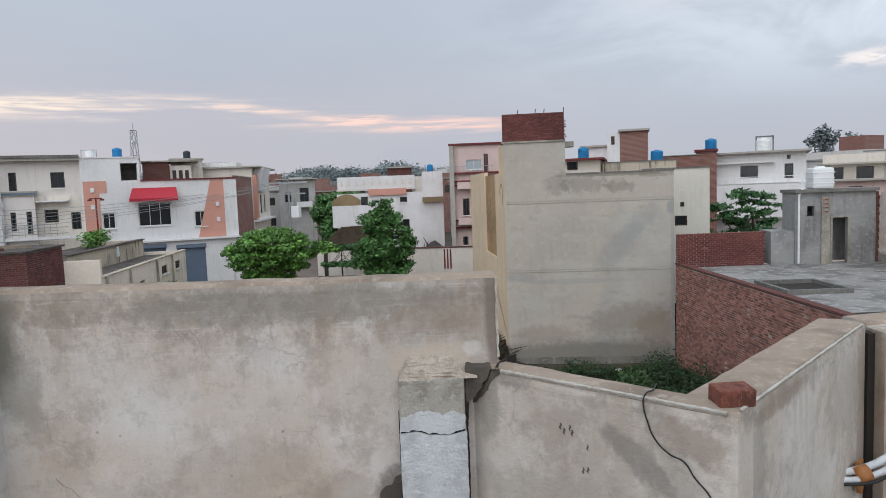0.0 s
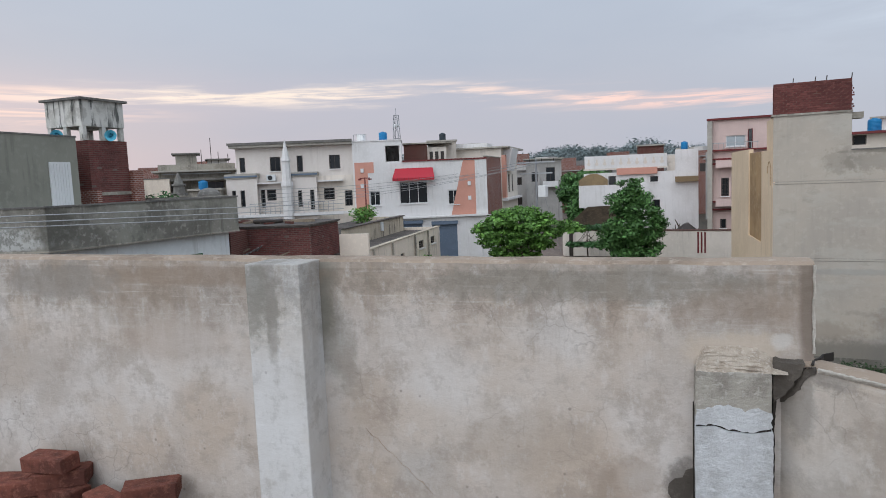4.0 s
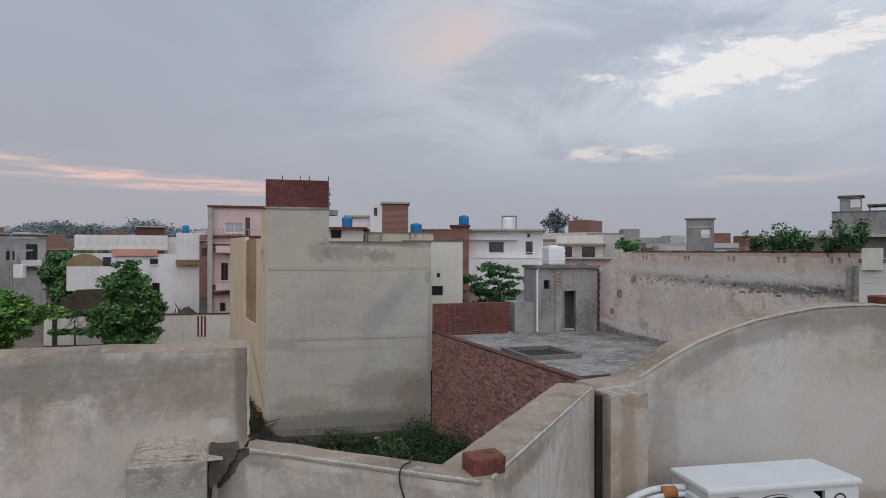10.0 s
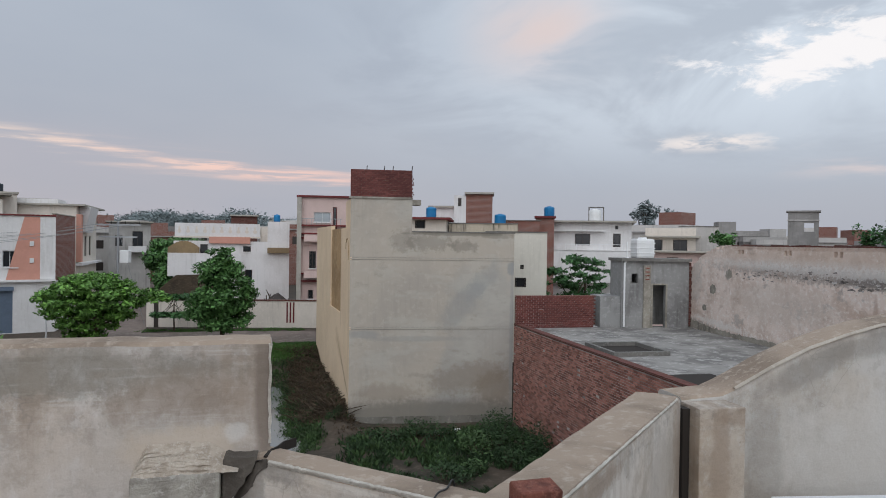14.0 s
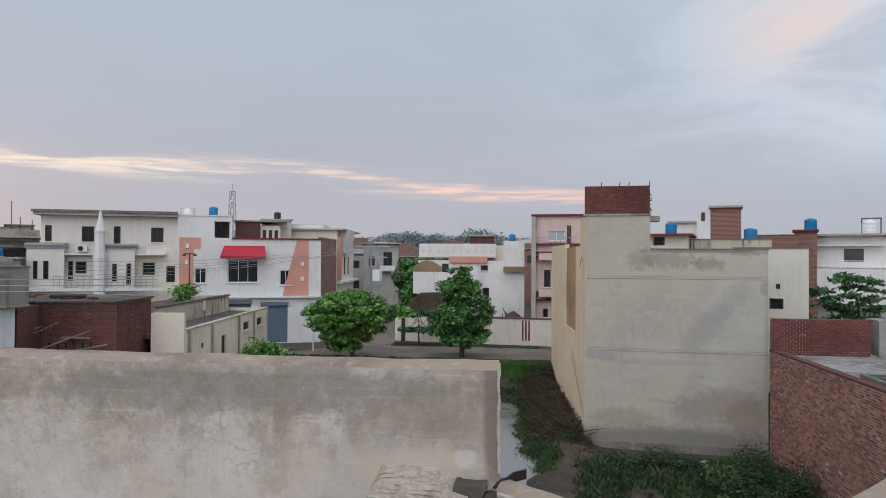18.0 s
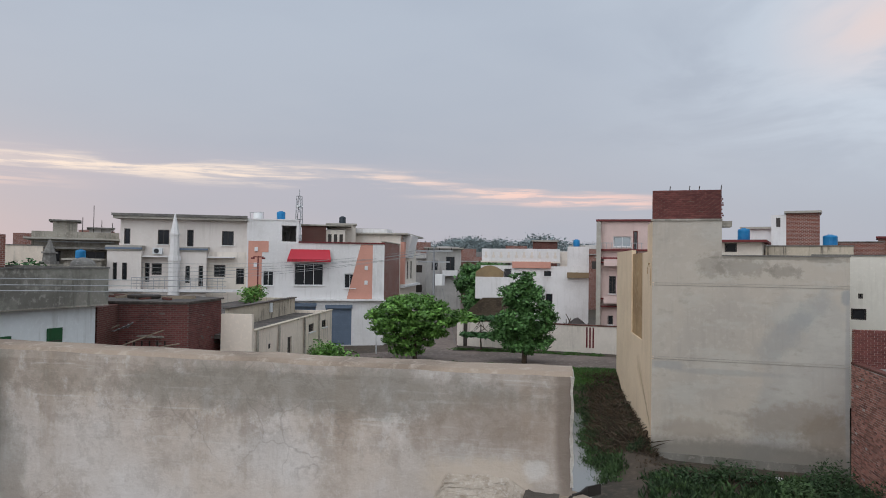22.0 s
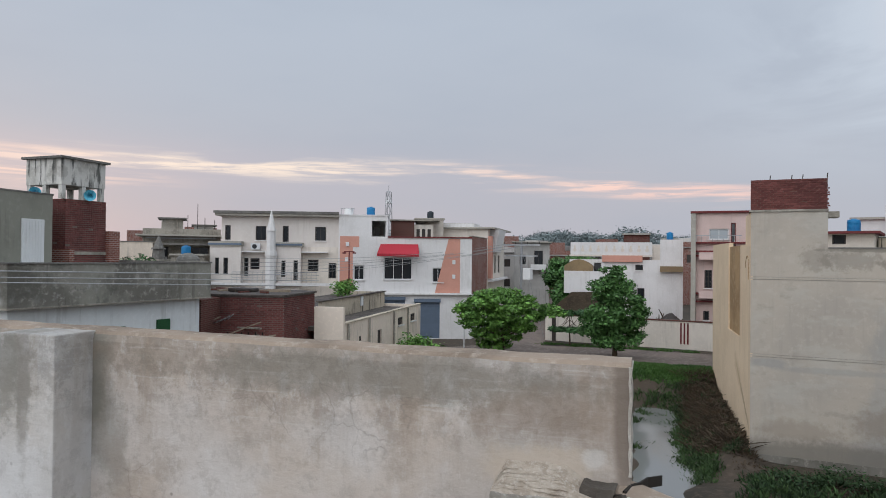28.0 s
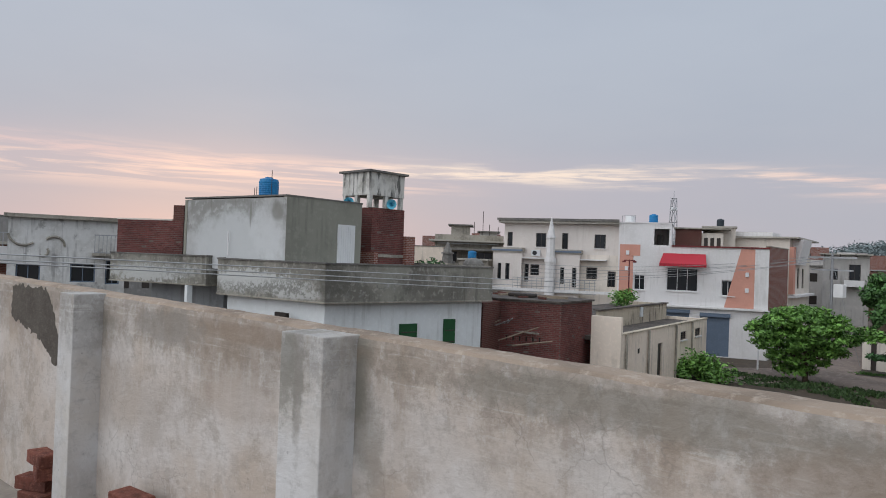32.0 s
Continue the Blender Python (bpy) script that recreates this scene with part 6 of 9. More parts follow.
def white_house():
    ob = site("white_house", ROW_L, ROW_R, STREET, "white two-storey house with salmon panels and a red awning", "house")
    s = STREET
    W = 11.0
    wins = [(3.74, 6.07, 6.5 - s, 8.3 - s), (1.27, 2.13, 6.45 - s, 7.65 - s), (7.76, 8.67, 6.29 - s, 7.48 - s)]
    shops = [(6.3, 8.4, 0.05, 3.05), (3.7, 5.5, 0.05, 3.2), (1.0, 3.0, 0.05, 3.1)]
    house_shell(ob, W, 8.2, 9.95 - s, MAT["wall"], wins + shops)
    window(ob, *wins[0], 0.09, MAT["frame_white"], 3)
    window(ob, *wins[1], 0.09, MAT["frame_white"], 2)
    window(ob, *wins[2], 0.09, MAT["frame_white"], 2)
    for a, b, c, d in shops:
        sh = part("shutter", boxes((a, b, 0.12, 0.14, c, d)), MAT["shutter_blue"], ob, "blue-grey rolling shutter")
        for k in range(16):
            part("slat", boxes((a, b, 0.105, 0.119, c + k * (d - c) / 16 + 0.02, c + (k + 1) * (d - c) / 16 - 0.02)), MAT["shutter_blue"], sh)
        part("shutter_box", boxes((a - 0.05, b + 0.05, -0.18, -0.004, d, d + 0.28)), MAT["shutter_blue"], sh)
    part("floor_band", boxes((0, W + 0.02, -0.35, -0.004, 5.26 - s, 5.40 - s)), MAT["wall"], ob)
    part("roof_edge", boxes((4.05, W + 0.05, -0.12, 0.25, 9.952 - s, 10.06 - s)), MAT["maroon"], ob, "maroon coping")
    # raised left part with its open balcony
    part("upper_wall", pierced(bmesh.new(), 0, 4.03, 9.952 - s, 11.72 - s, 0.02, 0.22, [(2.72, 3.9, 10.03 - s, 11.32 - s)]), MAT["wall"], ob)
    part("upper_wall", boxes((3.83, 4.03, 0.222, 4, 9.952 - s, 11.72 - s), (0, 0.2, 0.222, 4, 9.952 - s, 11.72 - s), (0.2, 3.83, 3.8, 4, 9.952 - s, 11.72 - s)), MAT["wall"], ob)
    part("upper_roof", boxes((-0.05, 4.08, -0.03, 4.05, 11.722 - s, 11.82 - s)), MAT["wall"], ob)
    part("balcony_window", boxes((2.9, 3.35, 1.2, 1.24, 10.1 - s, 10.9 - s)), MAT["frame_dark"], ob)
    # salmon panels
    part("panel", boxes((0.12, 1.18, -0.03, -0.004, 5.41 - s, 9.14 - s), (0.12, 1.69, -0.03, -0.004, 9.142 - s, 10.03 - s)), MAT["salmon"], ob, "salmon painted panel")
    bm = bmesh.new()
    v = [(9.08, 9.9), (11.0, 9.9), (11.0, 5.41), (7.97, 5.41)]
    fr = [bm.verts.new((x, -0.03, z - s)) for x, z in v]
    bk = [bm.verts.new((x, -0.004, z - s)) for x, z in v]
    bm.faces.new(fr[::-1])
    for i in range(4):
        bm.faces.new((fr[i], fr[(i + 1) % 4], bk[(i + 1) % 4], bk[i]))
    bmesh.ops.recalc_face_normals(bm, faces=bm.faces)
    part("panel", bm, MAT["salmon"], ob, "slanting salmon painted panel")
    part("pier", boxes((10.05, 11.02, -0.06, -0.032, 5.41 - s, 9.9 - s)), MAT["wall"], ob)
    for x, z in ((0.6, 9.2), (0.55, 7.95), (9.4, 7.8), (9.4, 6.6)):
        part("wall_light", boxes((x, x + 0.26, -0.1, -0.034, z - s, z + 0.34 - s), bevel=0.02), MAT["frame_white"], ob)
    # red awning
    bm = bmesh.new()
    a = [bm.verts.new(p) for p in ((3.45, -0.01, 9.42 - s), (6.55, -0.01, 9.42 - s), (6.62, -0.95, 8.62 - s), (3.2, -0.95, 8.62 - s))]
    b = [bm.verts.new(p) for p in ((3.45, -0.01, 9.36 - s), (6.55, -0.01, 9.36 - s), (6.62, -0.95, 8.40 - s), (3.2, -0.95, 8.40 - s))]
    bm.faces.new(a)
    bm.faces.new(b[::-1])
    for i in range(4):
        bm.faces.new((a[i], a[(i + 1) % 4], b[(i + 1) % 4], b[i]))
    bmesh.ops.recalc_face_normals(bm, faces=bm.faces)
    aw = part("awning", bm, MAT["red_sheet"], ob, "bright red sheet-metal awning")
    for k in range(11):
        part("awning_rib", boxes((3.3 + 0.3 * k, 3.33 + 0.3 * k, -0.97, -0.952, 8.41 - s, 8.63 - s)), MAT["maroon"], aw)
    # brick stair room and dark parapet on the roof
    part("stair_room", boxes((4.2, 6.3, 5.0, 8.0, 9.0 - s, 11.6 - s)), MAT["brick_dark"], ob, "dark brick stair room")
    part("stair_room_side", boxes((6.302, 8.0, 5.2, 8.0, 9.0 - s, 11.3 - s)), MAT["cream"], ob)
    part("stair_room_slab", boxes((4.1, 8.6, 4.8, 8.2, 11.602 - s, 11.72 - s)), MAT["concrete"], ob)
    for k in range(3):
        part("vent", boxes((6.5 + 0.5 * k, 6.8 + 0.5 * k, 5.18, 5.198, 10.2 - s, 10.9 - s)), MAT["frame_dark"], ob)
    # bare brick flank along the lane, splayed away from the front
    flank = part("side_brick", boxes((0.04, 7.4, 0.0, 0.23, 5.3 - s, 10.12 - s)), MAT["brick_far"], ob, "bare red brick flank")
    flank.matrix_basis = pose(W + 0.02, 0.0, 0, 0, 0, 73.2)
    lower = part("side_wall", boxes((0.04, 7.4, 0.0, 0.23, 0, 5.298 - s)), MAT["wall"], ob)
    lower.matrix_basis = pose(W + 0.02, 0.0, 0, 0, 0, 73.2)
    rim = part("side_coping", boxes((0.0, 7.45, -0.04, 0.27, 10.122 - s, 10.2 - s)), MAT["concrete"], ob)
    rim.matrix_basis = pose(W + 0.02, 0.0, 0, 0, 0, 73.2)
    return ob


white_house()


def tank(x, y, z, r, h, mat, label, legs=0.0, name="water_tank"):
    """A ribbed plastic roof tank with a lid."""
    ob = thing(name, pose(x, y, z), label, "water tank")
    bm = bmesh.new()
    n = 8
    cyl(bm, (0, 0, legs), (0, 0, legs + h * 0.06), r * 0.96, r, 20)
    for k in range(n):
        a, b = legs + h * (0.06 + 0.74 * k / n), legs + h * (0.06 + 0.74 * (k + 1) / n)
        cyl(bm, (0, 0, a), (0, 0, (a + b) / 2), r, r * 1.025, 20, False)
        cyl(bm, (0, 0, (a + b) / 2), (0, 0, b), r * 1.025, r, 20, False)
    cyl(bm, (0, 0, legs + h * 0.8), (0, 0, legs + h * 0.90), r, r * 0.93, 20)
    cyl(bm, (0, 0, legs + h * 0.90), (0, 0, legs + h * 0.95), r * 0.93, r * 0.5, 20)
    bmesh.ops.remove_doubles(bm, verts=bm.verts[:], dist=0.002)
    part("shell", bm, mat, ob, smooth=False)
    bm = bmesh.new()
    cyl(bm, (0, 0, legs + h * 0.95), (0, 0, legs + h), r * 0.42, r * 0.40, 16)
    part("lid", bm, mat, ob)
    if legs:
        for i in range(4):
            bm = bmesh.new()
            px, py = r * 0.75 * math.cos(0.785 + 1.571 * i), r * 0.75 * math.sin(0.785 + 1.571 * i)
            cyl(bm, (px, py, 0), (px, py, legs), 0.04, n=6)
            part("leg", bm, MAT["steel"], ob)
    return ob


def cream_house():
    ob = site("cream_house", ROW_L, ROW_R, STREET, "cream two-storey house with bays and a white spire", "house")
    s = STREET
    m = MAT["pale_cream"]
    X0 = -10.27
    up = [(-9.32, -8.87, 9.63, 10.83), (-6.84, -5.98, 9.63, 10.79), (-4.64, -4.15, 9.5, 10.83), (-1.98, -1.08, 9.64, 10.78)]
    part("wall_upper", pierced(bmesh.new(), -9.6, -0.02, 9.1 - s, 11.6 - s, 0.5, 0.73, [(a, b, c - s, d - s) for a, b, c, d in up]), m, ob)
    for a, b, c, d in up:
        window(ob, a, b, c - s, d - s, 0.58, MAT["frame_dark"], 2 if b - a > 0.6 else 1)
    part("wall_side", boxes((-9.6, -9.37, 0.732, 10, -s + s, 11.6 - s)), m, ob)
    part("wall_side", boxes((-0.25, -0.02, 0.732, 10, 0, 11.6 - s)), MAT["brick_dark"], ob)
    part("wall_back", boxes((-9.36, -0.26, 9.8, 10, 0, 11.6 - s)), m, ob)
    part("roof_slab", boxes((-10.0, 0.0, -0.1, 10.1, 11.602 - s, 11.9 - s)), MAT["grey_render"], ob)
    part("roof_edge", boxes((-10.1, 0.02, -0.2, -0.102, 11.8 - s, 12.0 - s)), MAT["dark_concrete"], ob)
    # lower storey: two bays stand forward
    low = [(-9.85, -9.54, 6.81, 8.16), (-9.18, -8.82, 6.8, 8.16)]
    part("bay_wall", pierced(bmesh.new(), X0, -7.81, 0, 9.1 - s, -0.45, -0.22, [(a, b, c - s, d - s) for a, b, c, d in low]), m, ob)
    part("bay_side", boxes((-8.04, -7.81, -0.218, 0.498, 0, 9.1 - s), (X0, X0 + 0.23, -0.218, 0.498, 0, 9.1 - s)), m, ob)
    part("bay_roof", boxes((X0 - 0.1, -7.75, -0.55, 0.498, 9.102 - s, 9.5 - s)), MAT["grey_render"], ob)
    for a, b, c, d in low:
        window(ob, a, b, c - s, d - s, -0.38, MAT["frame_dark"], 1, sill=False)
    mid = [(-7.7, -7.35, 6.66, 8.16), (-7.2, -6.45, 7.23, 8.12)]
    part("wall_lower", pierced(bmesh.new(), -7.808, -5.0, 0, 9.098 - s, 0.3, 0.53, [(a, b, c - s, d - s) for a, b, c, d in mid]), m, ob)
    for a, b, c, d in mid:
        window(ob, a, b, c - s, d - s, 0.36, MAT["frame_dark"], 1, sill=False, grille=5)
    bay = [(-4.55, -4.22, 6.64, 7.97), (-3.57, -3.23, 6.4, 7.99)]
    part("bay_wall", pierced(bmesh.new(), -4.998, -3.0, 0, 9.1 - s, -0.45, -0.22, [(a, b, c - s, d - s) for a, b, c, d in bay]), m, ob)
    part("bay_side", boxes((-4.998, -4.77, -0.218, 0.498, 0, 9.1 - s), (-3.23, -3.0, -0.218, 0.498, 0, 9.1 - s)), m, ob)
    part("bay_roof", boxes((-5.1, -2.9, -0.55, 0.498, 9.102 - s, 9.45 - s)), MAT["grey_render"], ob)
    for a, b, c, d in bay:
        window(ob, a, b, c - s, d - s, -0.38, MAT["frame_dark"], 1, sill=False)
    end = [(-2.53, -1.65, 7.12, 8.06), (-0.82, -0.19, 6.54, 7.8)]
    part("wall_lower", pierced(bmesh.new(), -2.998, -0.02, 0, 9.098 - s, 0.3, 0.53, [(a, b, c - s, d - s) for a, b, c, d in end]), MAT["cream"], ob)
    window(ob, -2.53, -1.65, 7.12 - s, 8.06 - s, 0.36, MAT["frame_dark"], 2, sill=False, grille=5)
    window(ob, -0.82, -0.19, 6.54 - s, 7.8 - s, 0.36, MAT["frame_dark"], 2, sill=False)
    for a, b in ((-7.8, -5.0), (-2.99, -0.9)):
        part("sunshade", boxes((a, b, -0.35, 0.298, 8.62 - s, 8.72 - s)), MAT["wall"], ob)
    # balcony rails and slab
    part("balcony_slab", boxes((X0, 0.0, -0.9, -0.452, 5.95 - s, 6.15 - s)), MAT["wall"], ob)
    for x0, x1 in ((-8.4, -5.8), (-4.9, -1.6)):
        rail = part("balcony_rail", boxes((x0, x1, -0.88, -0.84, 7.0 - s, 7.05 - s), (x0, x1, -0.88, -0.84, 6.55 - s, 6.58 - s)), MAT["steel"], ob)
        for k in range(int((x1 - x0) / 0.4) + 1):
            part("baluster", boxes((x0 + 0.4 * k, x0 + 0.4 * k + 0.03, -0.88, -0.85, 6.15 - s, 7.0 - s)), MAT["steel"], rail)
    for a, b in ((X0 - 0.12, -7.73), (-5.12, -2.88)):
        part("cornice_band", boxes((a, b, -0.60, -0.552, 9.2 - s, 9.34 - s)), MAT["shutter_blue"], ob, "blue-grey painted band")
    for x, z in ((-7.1, 8.85), (-5.75, 8.85)):
        ac = part("air_conditioner", boxes((x, x + 0.75, -0.05, 0.25, z - s, z + 0.5 - s), bevel=0.03), MAT["ac_white"], ob, "white air-conditioner on brackets")
        part("fan_recess", cyl(bmesh.new(), (x + 0.3, -0.075, z + 0.25 - s), (x + 0.3, -0.052, z + 0.25 - s), 0.19, n=18), MAT["ac_dark"], ac)
    # spire
    bm = bmesh.new()
    cyl(bm, (-5.33, -0.75, 5.9 - s), (-5.33, -0.75, 8.35 - s), 0.44, 0.44, 8)
    cyl(bm, (-5.33, -0.75, 8.35 - s), (-5.33, -0.75, 8.75 - s), 0.50, 0.46, 8)
    cyl(bm, (-5.33, -0.75, 8.75 - s), (-5.33, -0.75, 10.35 - s), 0.36, 0.34, 8)
    cyl(bm, (-5.33, -0.75, 10.35 - s), (-5.33, -0.75, 10.5 - s), 0.42, 0.40, 8)
    cyl(bm, (-5.33, -0.75, 10.5 - s), (-5.33, -0.75, 12.05 - s), 0.34, 0.03, 8)
    cyl(bm, (-5.33, -0.75, -s + s), (-5.33, -0.75, 5.9 - s), 0.40, 0.44, 8)
    part("spire", bm, MAT["wall"], ob, "white pointed turret")
    return ob


MAT["pale_cream"] = shade("pale_cream", (0.68, 0.62, 0.575), (0.60, 0.54, 0.49), (0.74, 0.70, 0.66), big=0.3, small=5, amount=0.5, streak=0.15, streak_colour=(0.36, 0.31, 0.27))
cream_house()


def mid_house():
    ob = site("pale_house", (-10.9, 66.7), (-0.6, 66.9), STREET, "wide pale house with a decorated parapet", "house")
    s = STREET
    holes = [(6.3, 6.94, 4.58 - s, 5.68 - s), (2.3, 3.0, 7.0 - s, 8.0 - s), (6.1, 6.8, 7.35 - s, 7.85 - s)]
    house_shell(ob, 10.3, 12.0, 8.3 - s, MAT["wall"], holes)
    for h in holes:
        window(ob, *h, 0.08, MAT["frame_dark"], 1)
    part("parapet", boxes((0.1, 7.6, -0.05, 0.15, 8.75 - s, 9.94 - s)), MAT["wall"], ob)
    part("parapet_band", boxes((0.0, 7.7, -0.09, 0.2, 8.6 - s, 8.748 - s)), MAT["cream"], ob)
    for k in range(10):
        bm = bmesh.new()
        cyl(bm, (0.5 + 0.74 * k, -0.07, 9.2 - s), (0.5 + 0.74 * k, -0.052, 9.2 - s), 0.17, n=12)
        box(bm, 0.42 + 0.74 * k, 0.58 + 0.74 * k, -0.07, -0.052, 9.37 - s, 9.62 - s)
        part("medallion", bm, MAT["cream"], ob, "moulded medallion")
    part("pink_band", boxes((3.1, 6.75, -0.3, -0.092, 8.1 - s, 8.7 - s)), MAT["salmon"], ob)
    part("upper_block", boxes((8.3, 10.3, 0.02, 5, 8.302 - s, 10.2 - s)), MAT["wall"], ob)
    part("upper_recess", boxes((7.6, 8.298, 0.6, 5, 8.302 - s, 9.7 - s)), MAT["cream"], ob)
    part("canopy", boxes((8.3, 10.3, -0.5, -0.004, 7.25 - s, 7.75 - s)), MAT["ochre"], ob)
    bm = bmesh.new()
    n = 10
    prof = [(-0.4 + 2.7 * k / n, 7.3 + 1.0 * math.sin(math.pi * (0.12 + 0.76 * k / n))) for k in range(n + 1)]
    lo = [bm.verts.new((x, -0.6, 7.2 - s)) for x, z in prof]
    hi = [bm.verts.new((x, -0.6, z - s)) for x, z in prof]
    lo2 = [bm.verts.new((x, -0.01, 7.2 - s)) for x, z in prof]
    hi2 = [bm.verts.new((x, -0.01, z - s)) for x, z in prof]
    for k in range(n):
        bm.faces.new((lo[k], lo[k + 1], hi[k + 1], hi[k]))
        bm.faces.new((hi[k], hi[k + 1], hi2[k + 1], hi2[k]))
        bm.faces.new((lo2[k], lo2[k + 1], lo[k + 1], lo[k]))
    part("porch_arch", bm, MAT["ochre"], ob, "curved ochre porch roof")
    part("porch_wall", boxes((-0.4, 6.0, -0.7, -0.61, 5.1 - s, 7.2 - s)), MAT["wall"], ob)
    return ob


MAT["ochre"] = shade("ochre_tiles", (0.28, 0.20, 0.11), (0.18, 0.13, 0.08), amount=0.6)
mid_house()


def pink_house():
    ob = site("pink_house", (0.2, 56.6), (8.0, 56.3), STREET, "tall narrow pink house with maroon bands", "house")
    s = STREET
    holes = [(1.24, 2.6, 9.95 - s, 10.76 - s), (0.92, 1.46, 6.24 - s, 7.62 - s), (0.85, 1.27, 3.8 - s, 4.5 - s), (2.75, 3.1, 9.3 - s, 11.2 - s)]
    house_shell(ob, 7.8, 10.0, 11.95 - s, MAT["pink"], holes)
    window(ob, *holes[0], 0.08, MAT["frame_white"], 2, MAT["glass_sky"])
    window(ob, *holes[1], 0.08, MAT["frame_dark"], 2, grille=4)
    window(ob, *holes[2], 0.08, MAT["frame_dark"], 1)
    window(ob, *holes[3], 0.08, MAT["maroon"], 1, sill=False)
    part("roof_edge", boxes((-0.1, 7.9, -0.25, 0.3, 11.952 - s, 12.1 - s)), MAT["maroon"], ob)
    part("side_pier", boxes((-0.05, 0.3, -0.5, -0.004, 0, 11.9 - s)), MAT["grey_render"], ob)
    for z in (9.75, 9.1, 8.75, 5.9, 5.3):
        part("band", boxes((0.305, 7.8, -0.42, -0.004, z - s - 0.12, z - s)), MAT["maroon"], ob, "maroon painted band")
    for z in (8.4, 5.5):
        part("balcony", boxes((0.55, 7.8, -0.9, -0.422, z - s, z + 0.55 - s)), MAT["pink"], ob)
    rail = part("balcony_rail", boxes((0.3, 3.5, -0.5, -0.46, 10.2 - s, 10.25 - s)), MAT["steel"], ob)
    for k in range(9):
        part("baluster", boxes((0.32 + 0.38 * k, 0.35 + 0.38 * k, -0.5, -0.47, 9.752 - s, 10.2 - s)), MAT["steel"], rail)
    return ob


MAT["pink"] = shade("pink_paint", (0.62, 0.47, 0.43), (0.52, 0.39, 0.35), amount=0.5, streak=0.2, streak_colour=(0.3, 0.22, 0.2))
pink_house()


def compound_wall():
    ob = site("compound_wall", (-10.9, 57.0), (1.2, 55.4), STREET, "pale compound wall with dark upright stripes", "wall", kind="structure")
    part("wall_body", boxes((0, 13.5, 0, 0.2, -0.2, 2.1)), MAT["cream"], ob)
    part("coping", boxes((0, 13.5, -0.05, 0.25, 2.1, 2.2)), MAT["brick_dark"], ob)
    part("gate_pillar", boxes((-0.25, 0.3, -0.12, 0.3, -0.2, 2.35)), MAT["cream"], ob)
    part("gate", boxes((0.302, 0.62, -0.06, -0.02, 0, 1.9)), MAT["frame_dark"], ob)
    for x in (10.4, 10.65, 10.9):
        part("stripe", boxes((x, x + 0.12, -0.03, -0.004, 0.4, 2.0)), MAT["maroon"], ob)
    return ob


compound_wall()

MAT["mortar_dark"] = shade("mortar_dark", (0.17, 0.135, 0.115), (0.10, 0.08, 0.07), big=0.8, small=9, amount=0.9, bump=0.5)
MAT["roof_dark"] = shade("roof_dark", (0.095, 0.08, 0.07), (0.05, 0.043, 0.038), (0.17, 0.145, 0.125), big=0.6, small=4, amount=0.9, bump=0.5)


# ---- the old grey house with the tank tower ----
def grey_house():
    """Two flat-roofed wings behind a deep mossy fascia."""
    ob = thing("grey_house", pose(0, 0, STREET), "old white house with a deep mossy concrete fascia", "house")
    s = STREET
    main = [(-20.3, 16.5), (-19.1, 24.9), (-29.0, 27.0), (-28.8, 17.0), (-26.3, 15.4)]
    wing = [(-28.8, 16.2), (-29.0, 27.0), (-36.0, 25.0), (-34.1, 14.0)]

    def inset(p, k):
        c = sum((Vector(q) for q in p), Vector((0, 0))) / len(p)
        return [tuple(Vector(q) + (c - Vector(q)).normalized() * k) for q in p]

    for foot, zt, zb in ((main, 8.05, 6.62), (wing, 8.10, 6.82)):
        bm = bmesh.new()
        prism(bm, foot, zb - s, zt - 0.5 - s)
        part("fascia_slab", bm, MAT["mossy"], ob)
        inner = inset(foot, 0.22)
        bm = bmesh.new()
        for (a, b), (c, d) in zip(zip(foot, foot[1:] + foot[:1]), zip(inner, inner[1:] + inner[:1])):
            bm = bmesh.new()
            prism(bm, [a, b, d, c], zt - 0.5 - s, zt - s)
            part("fascia", bm, MAT["mossy"], ob, "mossy stained concrete fascia")
        outer = inset(foot, -0.05)
        bm = bmesh.new()
        for (a, b), (c, d) in zip(zip(outer, outer[1:] + outer[:1]), zip(inner, inner[1:] + inner[:1])):
            prism(bm, [a, b, d, c], zt - s, zt + 0.06 - s)
        part("coping", bm, MAT["dark_concrete"], ob)
        bm = bmesh.new()
        prism(bm, inset(foot, -0.04), zb - 0.06 - s, zb - 0.002 - s)
        part("drip_edge", bm, MAT["concrete"], ob)
        bm = bmesh.new()
        prism(bm, inset(foot, 0.45 if foot is main else 1.9), 0, zb - 0.062 - s)
        part("wall_body", bm, MAT["wall_moss"] if foot is main else MAT["porch_grey"], ob)
    # green shutters on the side that faces the street
    for a, b, z0, z1 in ((0.42, 0.53, 4.75, 5.66), (0.72, 0.80, 4.75, 5.8)):
        p, q = Vector((-20.62, 17.0)), Vector((-19.55, 24.6))
        u, v = p.lerp(q, a), p.lerp(q, b)
        w = part("window_shutter", boxes((0, (v - u).length, -0.06, 0.05, z0 - s, z1 - s)), MAT["green_paint"], ob, "green wooden shutter")
        w.matrix_basis = pose(u.x + 0.10, u.y, 0, 0, 0, math.degrees(math.atan2(v.y - u.y, v.x - u.x)))
        for k in range(2):
            g = part("shutter_rail", boxes((0.05, (v - u).length - 0.05, -0.075, -0.061, z0 + 0.05 + 0.5 * k - s, z0 + 0.09 + 0.5 * k - s)), MAT["frame_dark"], w)
    part("porch_post", boxes((-29.9, -29.65, 15.75, 16.0, 0, 6.75 - s)), MAT["wall_moss"], ob)
    part("vent", boxes((-22.7, -21.9, 15.92, 16.05, 5.85 - s, 6.1 - s)), BLACK, ob)
    return ob


